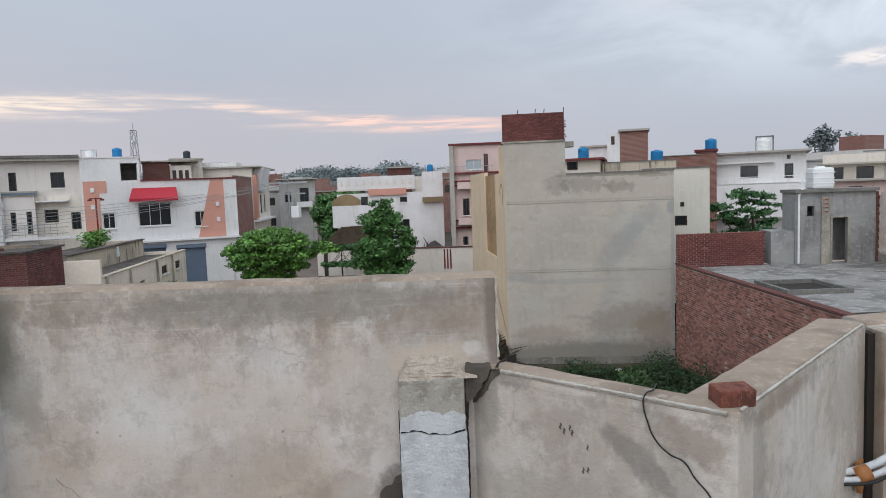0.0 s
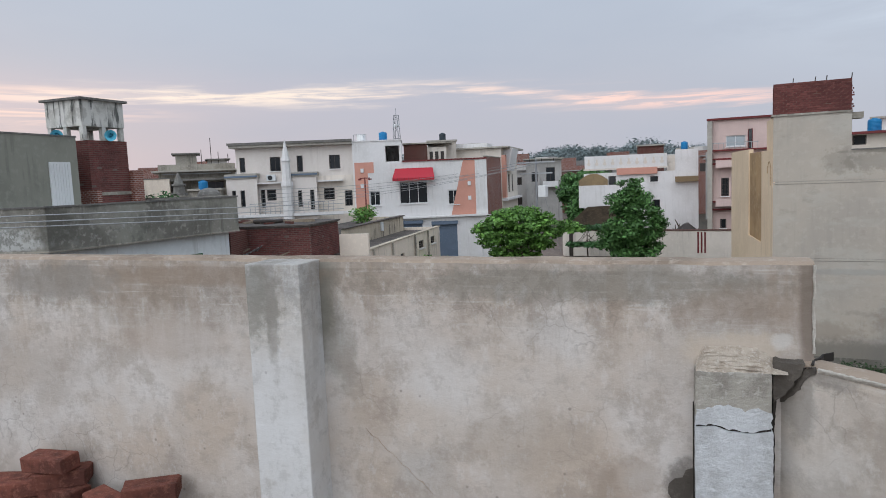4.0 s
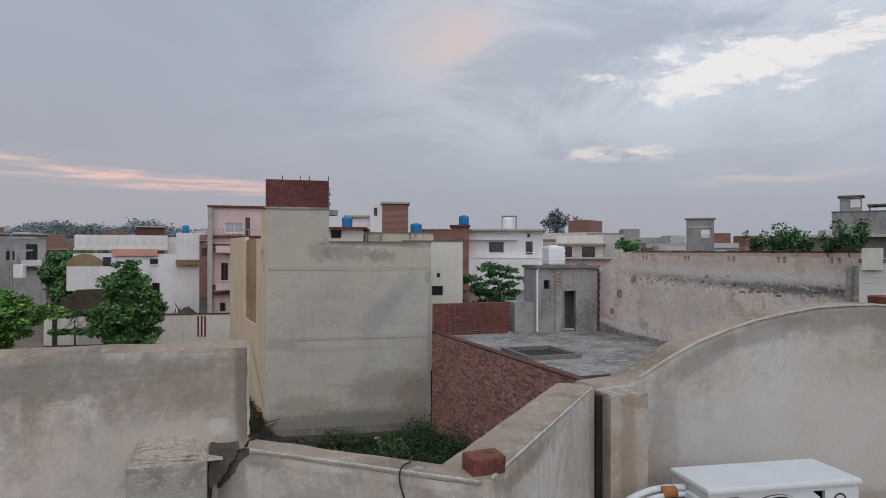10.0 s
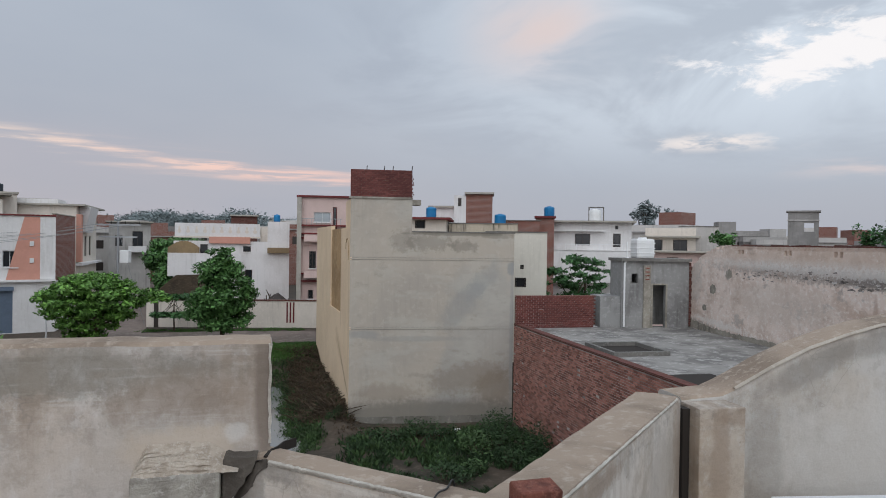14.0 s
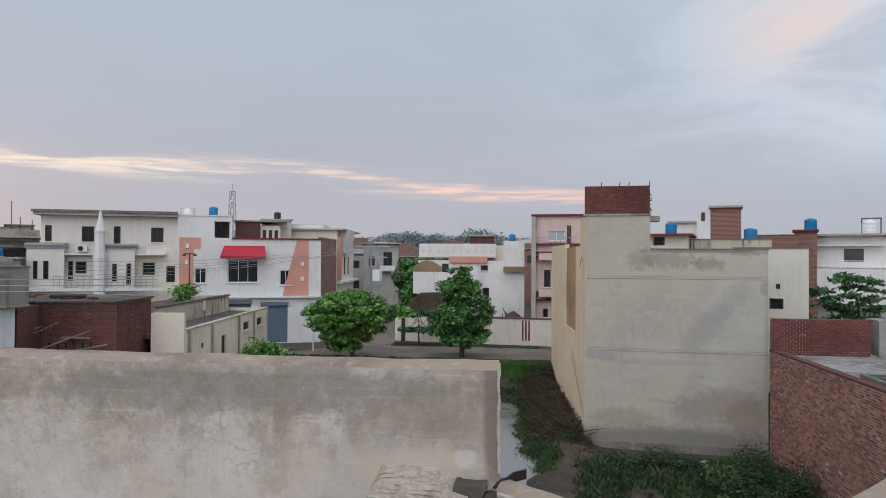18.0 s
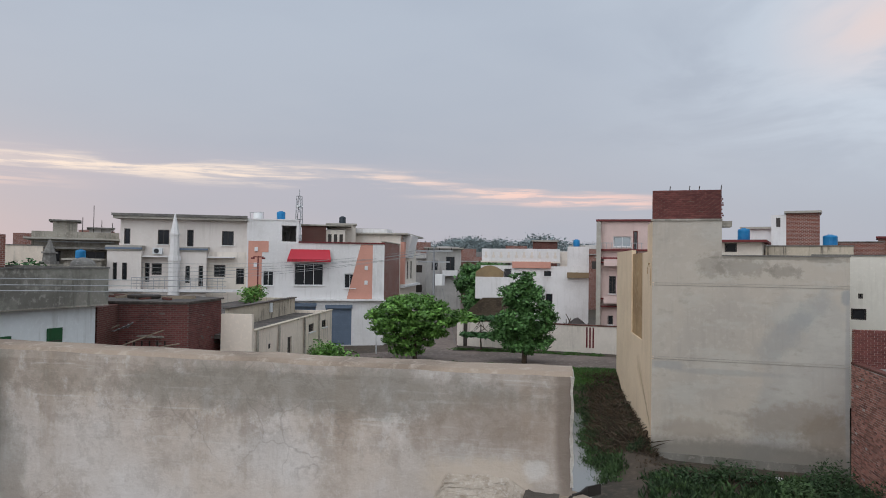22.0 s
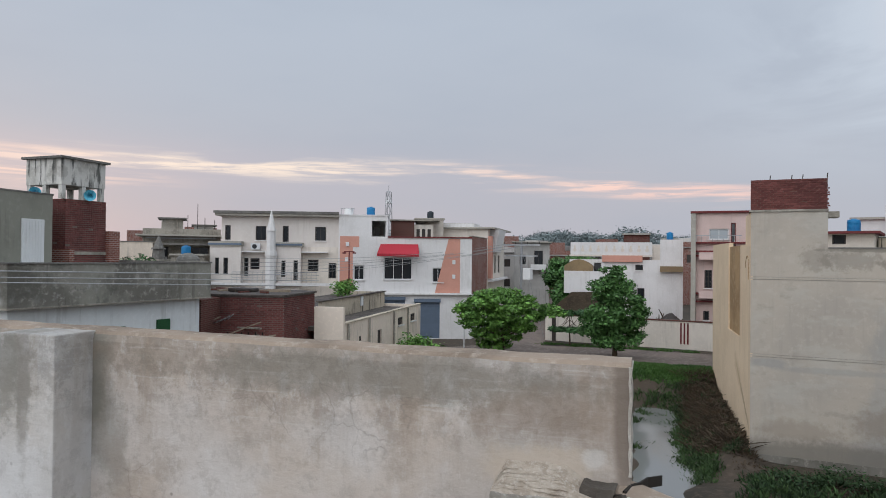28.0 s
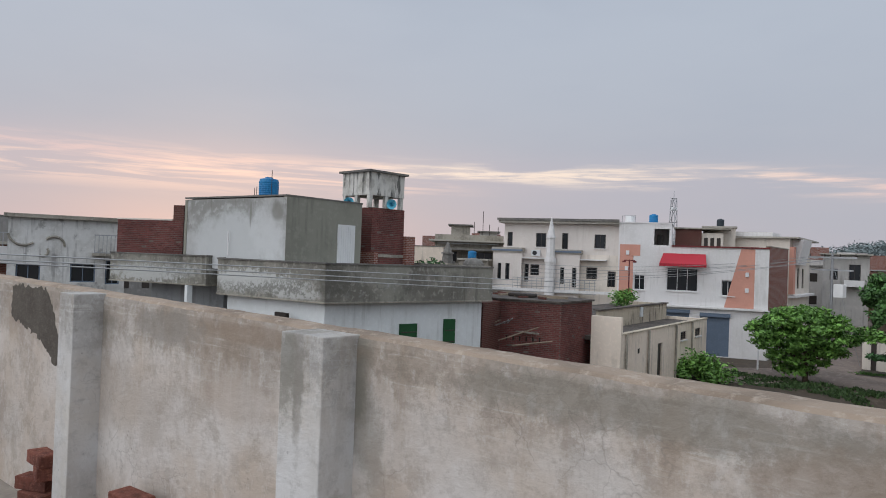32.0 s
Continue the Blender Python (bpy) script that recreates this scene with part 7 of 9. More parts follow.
MAT["mossy"] = shade("mossy_concrete", (0.25, 0.235, 0.20), (0.15, 0.14, 0.12), (0.37, 0.35, 0.31), big=0.5, small=5, amount=0.9, streak=0.55, streak_colour=(0.075, 0.07, 0.055), bump=0.5, fleck=0.4,
                      blotch=(((0.30, 0.295, 0.25), 0.5, 0.50, 0.62, 0.5, (1, 1, 1.2), 3.0), ((0.10, 0.10, 0.085), 0.9, 0.56, 0.66, 0.6, (1, 1, 1.0), 9.0)))
LIME_LEFT = (0.47, 0.465, 0.445)
stains(MAT["mossy"], [(-23.6, 5.55, 3.0, 0.42, 0, LIME_LEFT, 0.85, 1.0), (-21.8, 5.25, 1.5, 0.22, 0, LIME_LEFT, 0.8, 0.9), (-25.2, 5.6, 1.2, 0.5, 0, LIME_LEFT, 0.8, 0.9), (-31.5, 5.75, 2.6, 0.4, 0, LIME_LEFT, 0.8, 1.0), (-20.35, 5.8, 0.25, 0.9, 0, (0.09, 0.085, 0.07), 0.6, 0.8)], 2.4)
stains(MAT["mossy"], [(-23.8, 5.55, 2.8, 0.45, 0, (0.15, 0.15, 0.13), 0.75, 2.4), (-31.6, 5.7, 2.6, 0.45, 0, (0.17, 0.165, 0.14), 0.7, 2.4), (-24.5, 5.75, 2.2, 0.35, 0, (0.55, 0.55, 0.53), 0.8, 2.2), (-32.2, 5.6, 2.0, 0.4, 0, (0.54, 0.54, 0.52), 0.7, 2.2)], 5.5)
MAT["porch_grey"] = shade("porch_grey", (0.30, 0.31, 0.32), (0.20, 0.205, 0.21), big=0.5, small=5, amount=0.6, streak=0.3)
MAT["wall_moss"] = shade("stained_whitewash", (0.70, 0.72, 0.72), (0.58, 0.59, 0.58), big=0.5, small=6, amount=0.4, streak=0.25, streak_colour=(0.25, 0.24, 0.21), bump=0.3)
MAT["green_paint"] = shade("green_paint", (0.015, 0.085, 0.03), (0.01, 0.05, 0.02), rough=0.5, amount=0.5, bump=0.1)
grey_house()


def roof_room():
    ob = thing("roof_room", pose(0, 0, 7.57), "grey cement-rendered roof room with a white door", "roof room")
    z = 7.57
    L_, C_, R_, K_ = Vector((-31.0, 16.15)), Vector((-24.06, 17.2)), Vector((-24.5, 21.65)), Vector((-31.3, 21.2))
    t = 0.22

    def slab(a, b, z0, z1, m, name, label="", out=0.0, thick=t):
        d = (b - a).normalized()
        n = Vector((-d.y, d.x))
        bm = bmesh.new()
        prism(bm, [tuple(a - n * out), tuple(b - n * out), tuple(b + n * thick), tuple(a + n * thick)], z0 - z, z1 - z)
        bmesh.ops.recalc_face_normals(bm, faces=bm.faces)
        return part(name, bm, m, ob, label)

    slab(L_, C_, 7.57, 10.75, MAT["patchy_render"], "wall_front", "patchy pale and grey render")
    slab(C_, R_, 7.57, 10.8, MAT["olive_render"], "wall_side")
    slab(R_, K_, 7.57, 10.8, MAT["olive_render"], "wall_back")
    slab(K_, L_, 7.57, 10.75, MAT["olive_render"], "wall_side")
    bm = bmesh.new()
    prism(bm, [(-31.0, 16.13), (-24.04, 17.18), (-24.48, 21.68), (-31.32, 21.22)], 10.8 - z, 10.87 - z)
    part("roof_slab", bm, MAT["dark_concrete"], ob)
    d = (R_ - C_)
    a = C_ + d * 0.66
    b = C_ + d * 0.90
    frame_ = slab(a, b, 7.62, 9.78, MAT["frame_white"], "door", "white ribbed sheet-metal door", 0.05, 0.03)
    for k in range(7):
        f = a.lerp(b, (k + 0.6) / 7.6)
        n = Vector((d.normalized().y, -d.normalized().x))
        part("door_rib", boxes((f.x + n.x * 0.05 - 0.012, f.x + n.x * 0.05 + 0.018, f.y - 0.02, f.y + 0.02, 7.7 - z, 9.7 - z)), MAT["frame_white"], frame_)
    part("drain_pipe", cyl(bmesh.new(), (-27.6, 16.55, 8.2 - z), (-27.6, 16.55, 9.3 - z), 0.025, n=7), MAT["wall"], ob)
    return ob


MAT["patchy_render"] = shade("patchy_render", (0.40, 0.395, 0.385), (0.25, 0.245, 0.225), (0.46, 0.455, 0.44), big=0.45, small=3, amount=0.9, streak=0.6, streak_colour=(0.20, 0.195, 0.17))
stains(MAT["patchy_render"], [(-27.3, 1.0, 3.5, 1.75, 0, (0.52, 0.53, 0.525), 0.9, 0.7), (-25.2, 1.6, 1.1, 1.2, 0, (0.56, 0.565, 0.56), 0.7, 0.9), (-26.3, 2.5, 0.08, 0.6, 0, (0.22, 0.215, 0.19), 0.7, 0.5), (-24.6, 2.6, 0.45, 0.5, 0, (0.22, 0.215, 0.19), 0.8, 0.6)], 1.1)
MAT["olive_render"] = shade("olive_render", (0.25, 0.245, 0.205), (0.19, 0.185, 0.155), (0.31, 0.305, 0.26), big=0.5, small=4, amount=0.6, streak=0.3)
roof_room()
tank(-27.7, 18.6, 10.9, 0.45, 1.02, MAT["blue_tank"], "bright blue plastic water tank on the roof room")
ant = thing("aerial_rods", pose(-28.6, 18.4, 10.9), "thin upright rods on the roof room", "aerial")
for dx, h in ((0, 0.55), (0.18, 0.6), (1.45, 1.3)):
    part("rod", cyl(bmesh.new(), (dx, 0, 0), (dx, 0, h), 0.015, n=5), MAT["frame_dark"], ant)


def tank_tower():
    ob = thing("tank_tower", pose(-27.1, 22.5, 7.57), "brick tower carrying a stained concrete tank with blue loudspeakers", "tower")
    z = 7.57
    bs = part("brick_shaft", boxes((0.25, 2.05, 0.25, 2.4, 0, 10.78 - z)), MAT["mortar_dark"], ob, "red brick stack")
    brick_skin(bs, pose(0.25, 0.25, 0), 1.8, 0.1, 3.2, MAT["brick_maroon"], 21)
    brick_skin(bs, pose(2.05, 0.25, 0, 0, 0, 90), 2.15, 0.1, 3.2, MAT["brick_maroon"], 22)
    part("brick_step", boxes((0.4, 2.3, 2.402, 3.0, 0, 9.45 - z)), MAT["brick_far"], ob)
    part("brick_step", boxes((0.4, 2.6, 0.0, 0.248, 0, 8.6 - z)), MAT["brick_far"], ob)
    part("belt", boxes((0.2, 2.1, 0.2, 2.45, 8.35 - z, 8.5 - z)), MAT["concrete"], ob)
    for x in (0.02, 0.95, 1.88):
        for y in (0.02, 2.06):
            part("post", boxes((x, x + 0.2, y, y + 0.2, 10.78 - z, 11.38 - z)), MAT["tower_white"], ob)
    part("post", boxes((1.88, 2.08, 1.05, 1.25, 10.78 - z, 11.38 - z)), MAT["tower_white"], ob)
    part("tank_box", boxes((0, 2.1, 0, 2.3, 11.38 - z, 12.5 - z)), MAT["tower_white"], ob, "water-stained concrete tank")
    part("tank_lid", boxes((-0.15, 2.25, -0.15, 2.45, 12.5 - z, 12.6 - z)), MAT["dark_concrete"], ob)
    for x, y in ((2.05, 1.35), (0.8, -0.35)):
        bm = bmesh.new()
        cyl(bm, (x, y + 0.2, 11.02 - z), (x + 0.16, y + 0.02, 11.0 - z), 0.06, 0.13, 18, False)
        cyl(bm, (x + 0.16, y + 0.02, 11.0 - z), (x + 0.24, y - 0.06, 11.0 - z), 0.13, 0.25, 18, False)
        cyl(bm, (x - 0.1, y + 0.32, 11.03 - z), (x, y + 0.2, 11.02 - z), 0.09, 0.07, 12)
        part("loudspeaker", bm, MAT["speaker_blue"], ob, "sky-blue horn loudspeaker", smooth=True)
    return ob


MAT["tower_white"] = shade("tower_white", (0.60, 0.58, 0.54), (0.36, 0.34, 0.30), big=0.8, small=8, amount=0.7, streak=0.95, streak_colour=(0.05, 0.05, 0.045),
                            blotch=(((0.06, 0.06, 0.055), 1.0, 0.55, 0.62, 0.85, (4, 4, 0.6), 5.0), ((0.30, 0.28, 0.25), 1.5, 0.52, 0.62, 0.5, (1, 1, 1), 11.0)))
MAT["speaker_blue"] = shade("speaker_blue", (0.12, 0.48, 0.62), (0.08, 0.36, 0.50), rough=0.5, amount=0.3, bump=0.05)
tank_tower()

part_wall = thing("roof_parapet", pose(0, 0, 7.5), "red brick roof parapet with a pale coping", "parapet")
bm = bmesh.new()
prism(bm, [(-34.15, 14.3), (-31.2, 16.2), (-31.35, 16.4), (-34.3, 14.5)], 0, 2.25)
bw = part("parapet_wall", bm, MAT["mortar_dark"], part_wall)
brick_skin(bw, pose(-34.15, 14.3, 0, 0, 0, math.degrees(math.atan2(1.9, 2.95))), math.hypot(2.95, 1.9), 0.3, 2.24, MAT["brick_maroon"], 41)
bm = bmesh.new()
prism(bm, [(-34.2, 14.25), (-31.7, 15.85), (-31.85, 16.1), (-34.35, 14.5)], 2.25, 2.32)
part("coping", bm, MAT["cream"], part_wall)
bm = bmesh.new()
prism(bm, [(-31.65, 15.9), (-31.2, 16.2), (-31.35, 16.4), (-31.8, 16.1)], 2.25, 3.0)
part("pier", bm, MAT["brick_dark"], part_wall)


# ---- brick shed and yellow workshop ----
def brown_house():
    ob = thing("brick_house", pose(0, 0, STREET), "dark weathered brick house with a flat roof", "house")
    s = STREET
    foot = [(-20.3, 27.1), (-17.5, 28.1), (-18.1, 31.8), (-24.0, 33.0), (-23.5, 27.8)]
    bm = bmesh.new()
    prism(bm, foot, 0, 6.5 - s)
    bw = part("wall", bm, MAT["mortar_dark"], ob)
    for (ax, ay), (bx, by), sd in (((-20.3, 27.1), (-17.5, 28.1), 31), ((-17.5, 28.1), (-18.1, 31.8), 32)):
        brick_skin(bw, pose(ax, ay, 0, 0, 0, math.degrees(math.atan2(by - ay, bx - ax))), math.hypot(bx - ax, by - ay), 1.2, 4.88, MAT["brick_maroon"], sd)
    bm = bmesh.new()
    prism(bm, [(-20.4, 27.0), (-17.42, 28.02), (-18.0, 31.9), (-24.1, 33.1), (-23.6, 27.7)], 6.5 - s, 6.58 - s)
    part("roof", bm, MAT["roof_dark"], ob)
    bm = bmesh.new()
    prism(bm, [(-19.6, 24.9), (-20.35, 27.2), (-23.0, 27.8), (-23.0, 25.6)], 0, 6.45 - s)
    bmesh.ops.recalc_face_normals(bm, faces=bm.faces)
    part("lean_to", bm, MAT["brick_dark"], ob)
    rb = random.Random(12)
    for k in range(16):
        x, y, a = rb.uniform(-23.0, -18.6), rb.uniform(28.6, 31.4), rb.uniform(0, 180)
        pl = part("roof_plank", boxes((-0.5 * rb.uniform(0.5, 1.4), 0.5, -0.07, 0.07, 0.0, rb.uniform(0.05, 0.14))), MAT["wood_pole"] if k % 3 else MAT["brick_dark"], ob)
        pl.matrix_basis = pose(x, y, 6.582 - s, 0, 0, a)
    part("roof_bundle", boxes((-21.4, -20.0, 29.0, 29.7, 6.582 - s, 6.78 - s), bevel=0.08), MAT["frame_dark"], ob)
    rng = random.Random(11)
    bm = bmesh.new()
    for k in range(5):
        cyl(bm, (-20.2 + 0.2 * k, 26.5, 5.3 - s + 0.05 * k), (-19.3 + 0.1 * k, 25.6 + 0.15 * k, 5.45 - s + 0.08 * k), 0.03, n=5)
    part("lumber", bm, MAT["steel"], ob)
    for p, q in (((-20.0, 26.6, 4.6), (-18.2, 27.3, 5.35)), ((-19.4, 26.9, 4.4), (-17.6, 27.6, 4.75)), ((-20.6, 26.2, 5.2), (-19.8, 26.5, 5.6))):
        part("leaning_pole", cyl(bmesh.new(), (p[0], p[1], p[2] - s), (q[0], q[1], q[2] - s), 0.035, n=6), MAT["wood_pole"], ob, "weathered wooden pole")
    part("ledge", boxes((-19.9, -18.3, 27.35, 27.5, 5.0 - s, 5.07 - s)), MAT["concrete"], ob).matrix_basis = pose(0, 0, 0)
    for k in range(6):
        f = 0.12 + 0.11 * k
        p = Vector((-20.3, 27.1)).lerp(Vector((-17.5, 28.1)), f)
        part("vent_slot", boxes((p.x - 0.03, p.x + 0.03, p.y - 0.035, p.y + 0.1, 4.6 - s, 4.82 - s)), BLACK, ob)
    return ob


MAT["wood_pole"] = shade("wood_pole", (0.30, 0.24, 0.18), (0.18, 0.14, 0.10), big=2, small=9, amount=0.8, bump=0.3)
brown_house()


def yellow_workshop():
    a, b = (-15.95, 31.0), (-18.1, 46.5)
    ob = site("yellow_workshop", a, b, STREET, "low yellow-washed workshop with a flat dark roof", "workshop")
    s = STREET
    w = math.hypot(2.15, 15.5)
    # local x runs along the long wall away from the corner; y runs into the house (to the west)
    wins = [(9.8, 11.0, 4.0 - s, 4.5 - s), (12.9, 14.1, 4.0 - s, 4.5 - s)]
    door = [(5.6, 6.4, 0.0, 2.55)]
    part("wall_front", pierced(bmesh.new(), 0, w, 0, 5.0 - s, 0, 0.23, wins + door), MAT["yellow_pale"], ob)
    for h in wins:
        window(ob, *h, 0.08, MAT["frame_dark"], 2, grille=4)
    part("door_leaf", boxes((5.6, 6.4, 0.1, 0.14, 0, 2.55)), MAT["frame_dark"], ob)
    part("end_wall", boxes((0.0, 0.23, 0.232, 1.55, 0, 5.85 - s), (0.0, 0.23, 0.0, 0.23, 5.0 - s + 0.002, 5.85 - s)), MAT["yellow_pale"], ob, "taller yellow end wall")
    part("far_wall", boxes((w - 0.23, w, 0.232, 5, 0, 4.99 - s)), MAT["yellow_pale"], ob)
    part("roof", boxes((0.232, w - 0.232, 0.232, 6, 4.6 - s, 4.8 - s)), MAT["roof_dark"], ob)
    part("coping", boxes((0.24, w + 0.05, -0.05, 0.25, 5.002 - s, 5.06 - s)), MAT["yellow_stain"], ob)
    part("raised_parapet", boxes((3.5, 15.3, 2.6, 2.8, 4.802 - s, 5.85 - s), (15.1, 15.3, 2.802, 6, 4.802 - s, 5.85 - s)), MAT["yellow_stain"], ob, "black-streaked parapet")
    part("parapet_coping", boxes((3.4, 15.4, 2.5, 2.9, 5.852 - s, 5.92 - s)), MAT["roof_dark"], ob)
    part("upper_roof", boxes((0.3, 15.0, 2.802, 6.5, 5.4 - s, 5.6 - s)), MAT["roof_dark"], ob)
    for x in (0.6, 3.9, 8.7, 12.0):
        part("downpipe", cyl(bmesh.new(), (x, -0.08, 0.0), (x, -0.08, 5.0 - s), 0.06, n=7), MAT["concrete"], ob)
    part("vent", boxes((2.4, 2.65, -0.01, 0.1, 3.9 - s, 4.15 - s)), BLACK, ob)
    return ob


MAT["yellow_pale"] = shade("pale_yellow_wash", (0.76, 0.655, 0.55), (0.64, 0.54, 0.44), big=0.4, small=5, amount=0.6, streak=0.35, streak_colour=(0.17, 0.15, 0.12))
MAT["yellow_stain"] = shade("stained_yellow_wash", (0.50, 0.43, 0.335), (0.36, 0.31, 0.245), big=0.4, small=5, amount=0.8, streak=1.0, streak_colour=(0.05, 0.045, 0.04))
yellow_workshop()
acb = thing("air_conditioner_unit", pose(-20.6, 40.5, 5.2), "small white air-conditioner unit on a workshop roof", "air conditioner")
part("casing", boxes((0, 0.8, 0, 0.3, 0, 0.6), bevel=0.02), MAT["ac_white"], acb)
part("fan_recess", cyl(bmesh.new(), (0.35, -0.012, 0.3), (0.35, -0.002, 0.3), 0.22, n=20), MAT["ac_dark"], acb)


# ---- street, water, weeds ----
def strip(name, pts, w, material, label, category, z=0.03, kind="structure"):
    """A flat band along a centre line, following the ground."""
    bm = bmesh.new()
    prev = None
    for i, p in enumerate(pts):
        p = Vector(p)
        d = (Vector(pts[min(i + 1, len(pts) - 1)]) - Vector(pts[max(i - 1, 0)])).normalized()
        n = Vector((-d.y, d.x))
        row = [bm.verts.new((*(p + n * (w / 2) * f), ground_z(*p) + z)) for f in (1, 0.3, -0.3, -1)]
        if prev:
            for a in range(3):
                bm.faces.new((prev[a + 1], prev[a], row[a], row[a + 1]))
        prev = row
    bmesh.ops.recalc_face_normals(bm, faces=bm.faces)
    ob = part(name, bm, material)
    if ob.data.polygons[0].normal.z < 0:
        ob.data.flip_normals()
    return tagged(ob, label, category, kind=kind)


strip("road", [(-60 + 4 * k, 26.4 + 1.75 * k) for k in range(0, 12)] + [(-12.5, 50.0), (-6, 50.6), (2, 50.2), (14, 48.8), (60, 42)], 6.4, MAT["road"], "rough dusty street", "road")
strip("lane", [(-13.2, 52), (-13.8, 60), (-15.4, 75), (-20, 110), (-30, 190)], 5.0, MAT["road"], "narrow lane between the houses", "road", 0.036)
water = bmesh.new()
prism(water, [(-3.6, 13), (3.2, 13), (2.6, 22), (1.3, 26), (0.9, 31), (0.2, 36), (-0.6, 41), (-1.6, 44), (-4.2, 44), (-3.9, 30)], -0.5, -0.10)
wm = bpy.data.materials.new("ditch_water")
wm.use_nodes = True
wb = wm.node_tree.nodes["Principled BSDF"]
wb.inputs["Base Color"].default_value = rgb(0.20, 0.20, 0.19)
wb.inputs["Roughness"].default_value = 0.04
wb.inputs["IOR"].default_value = 1.33
wn = wm.node_tree.nodes.new("ShaderNodeTexNoise")
wn.inputs["Scale"].default_value, wn.inputs["Detail"].default_value = 1.6, 3.0
wu = wm.node_tree.nodes.new("ShaderNodeBump")
wu.inputs["Strength"].default_value, wu.inputs["Distance"].default_value = 0.25, 0.03
wc = wm.node_tree.nodes.new("ShaderNodeTexCoord")
wm.node_tree.links.new(wc.outputs["Object"], wn.inputs["Vector"])
wm.node_tree.links.new(wn.outputs[0], wu.inputs["Height"])
wm.node_tree.links.new(wu.outputs[0], wb.inputs["Normal"])
tagged(part("water", water, wm), "still muddy water standing in the ditch", "water", kind="structure")


def tufts(name, spots, seed, blade, leaf, label, category="weeds", kind="stuff", lean=0.5, per=40, wide=0.16):
    """Weeds: many blades in tufts at (x, y, radius, height)."""
    rng = np.random.default_rng(seed)
    verts, faces = [], []
    for x, y, r, h in spots:
        n = int(per * (0.5 + r))
        ang, rad = rng.uniform(0, 6.283, n), r * np.sqrt(rng.uniform(0, 1, n))
        for a, q in zip(ang, rad):
            px, py = x + q * math.cos(a), y + q * math.sin(a)
            pz = ground_z(px, py) - 0.02
            hh = h * rng.uniform(0.45, 1.15)
            t = rng.uniform(0, 6.283)
            w = blade * rng.uniform(0.6, 1.4)
            dx, dy = rng.normal(0, lean * hh, 2)
            k = len(verts)
            c, s_ = math.cos(t) * w, math.sin(t) * w
            verts += [(px - c * 0.5, py - s_ * 0.5, pz), (px + c * 0.5, py + s_ * 0.5, pz), (px + dx * 0.5 + c, py + dy * 0.5 + s_, pz + hh * 0.6), (px + dx, py + dy, pz + hh), (px + dx * 0.5 - c, py + dy * 0.5 - s_, pz + hh * 0.6)]
            faces.append((k, k + 1, k + 2, k + 3, k + 4))
    me = bpy.data.meshes.new(name)
    me.from_pydata(verts, [], faces)
    me.materials.append(leaf)
    ob = new(name, me)
    return tagged(ob, label, category, kind=kind)


WEED = shade("weed_green", (0.045, 0.085, 0.028), (0.028, 0.05, 0.018), (0.08, 0.13, 0.04), rough=0.7, big=0.7, small=6, amount=0.8, bump=0, per_island=0.4)
DRY = shade("dry_stalks", (0.085, 0.06, 0.038), (0.042, 0.03, 0.02), (0.15, 0.11, 0.07), rough=0.9, big=0.7, small=6, amount=0.8, bump=0, per_island=0.4)
GRASS = shade("verge_grass", (0.06, 0.13, 0.03), (0.035, 0.08, 0.02), (0.09, 0.18, 0.045), rough=0.7, big=0.5, small=6, amount=0.8, bump=0, per_island=0.3)
rw = random.Random(21)
DEEP = shade("deep_weed", (0.030, 0.060, 0.022), (0.018, 0.035, 0.014), (0.05, 0.09, 0.03), rough=0.75, big=0.7, small=6, amount=0.8, bump=0, per_island=0.4)
spots = []
for k in range(620):
    x, y = rw.uniform(1.8, 10.2), rw.uniform(17, 30.4)
    thick = noise.noise((x * 0.45, y * 0.45, 5))
    if (thick > -0.05 and y < 29.4) or y < 22:
        spots.append((x, y, rw.uniform(0.2, 0.5), rw.uniform(0.12, 0.34) * (1.5 if x > 6.5 and y < 29.5 else 1.0)))
tufts("weeds", spots, 1, 0.035, DEEP, "rank dark green weeds covering the vacant plot", per=40)
spots = [(rw.uniform(2.6, 10.0), rw.uniform(25.5, 30.2), rw.uniform(0.15, 0.4), rw.uniform(0.15, 0.4)) for k in range(130)]
tufts("bright_weeds", spots, 11, 0.035, WEED, "fresher green weeds among the dark ones", per=36)
# along the ditch: fresh green by the water, brown brushwood heaped against the wall
spots = [(rw.uniform(-0.35, 1.2) - 0.095 * (y - 30), y, rw.uniform(0.2, 0.45), rw.uniform(0.10, 0.26)) for y in [rw.uniform(28.5, 44) for k in range(210)]]
spots += [(rw.uniform(-0.4, 1.4), rw.uniform(29.6, 32.4), 0.35, rw.uniform(0.12, 0.25)) for k in range(46)]
spots += [(-0.9 - 0.095 * (y - 30) + rw.uniform(-0.9, 0.9), y, rw.uniform(0.15, 0.4), rw.uniform(0.25, 0.4)) for y in [rw.choice((33.4, 38.2, 40.6, 42.2)) + rw.uniform(-0.7, 0.7) for k in range(26)]]
tufts("bank_weeds", spots, 2, 0.03, WEED, "green weeds along the ditch bank", per=36)
spots = [(rw.uniform(0.7, 2.75) - 0.06 * (y - 31), y, rw.uniform(0.3, 0.7), rw.uniform(0.10, 0.42)) for y in [rw.uniform(31.4, 45) for k in range(250)]]
tufts("dry_brush", spots, 3, 0.020, DRY, "heaps of dry brown brushwood on the bank", lean=1.0, per=44)
spots = [(rw.uniform(0.2, 2.5) - 0.06 * (y - 31), y, rw.uniform(0.15, 0.4), rw.uniform(0.10, 0.30)) for y in [rw.uniform(31.0, 44.5) for k in range(150)]]
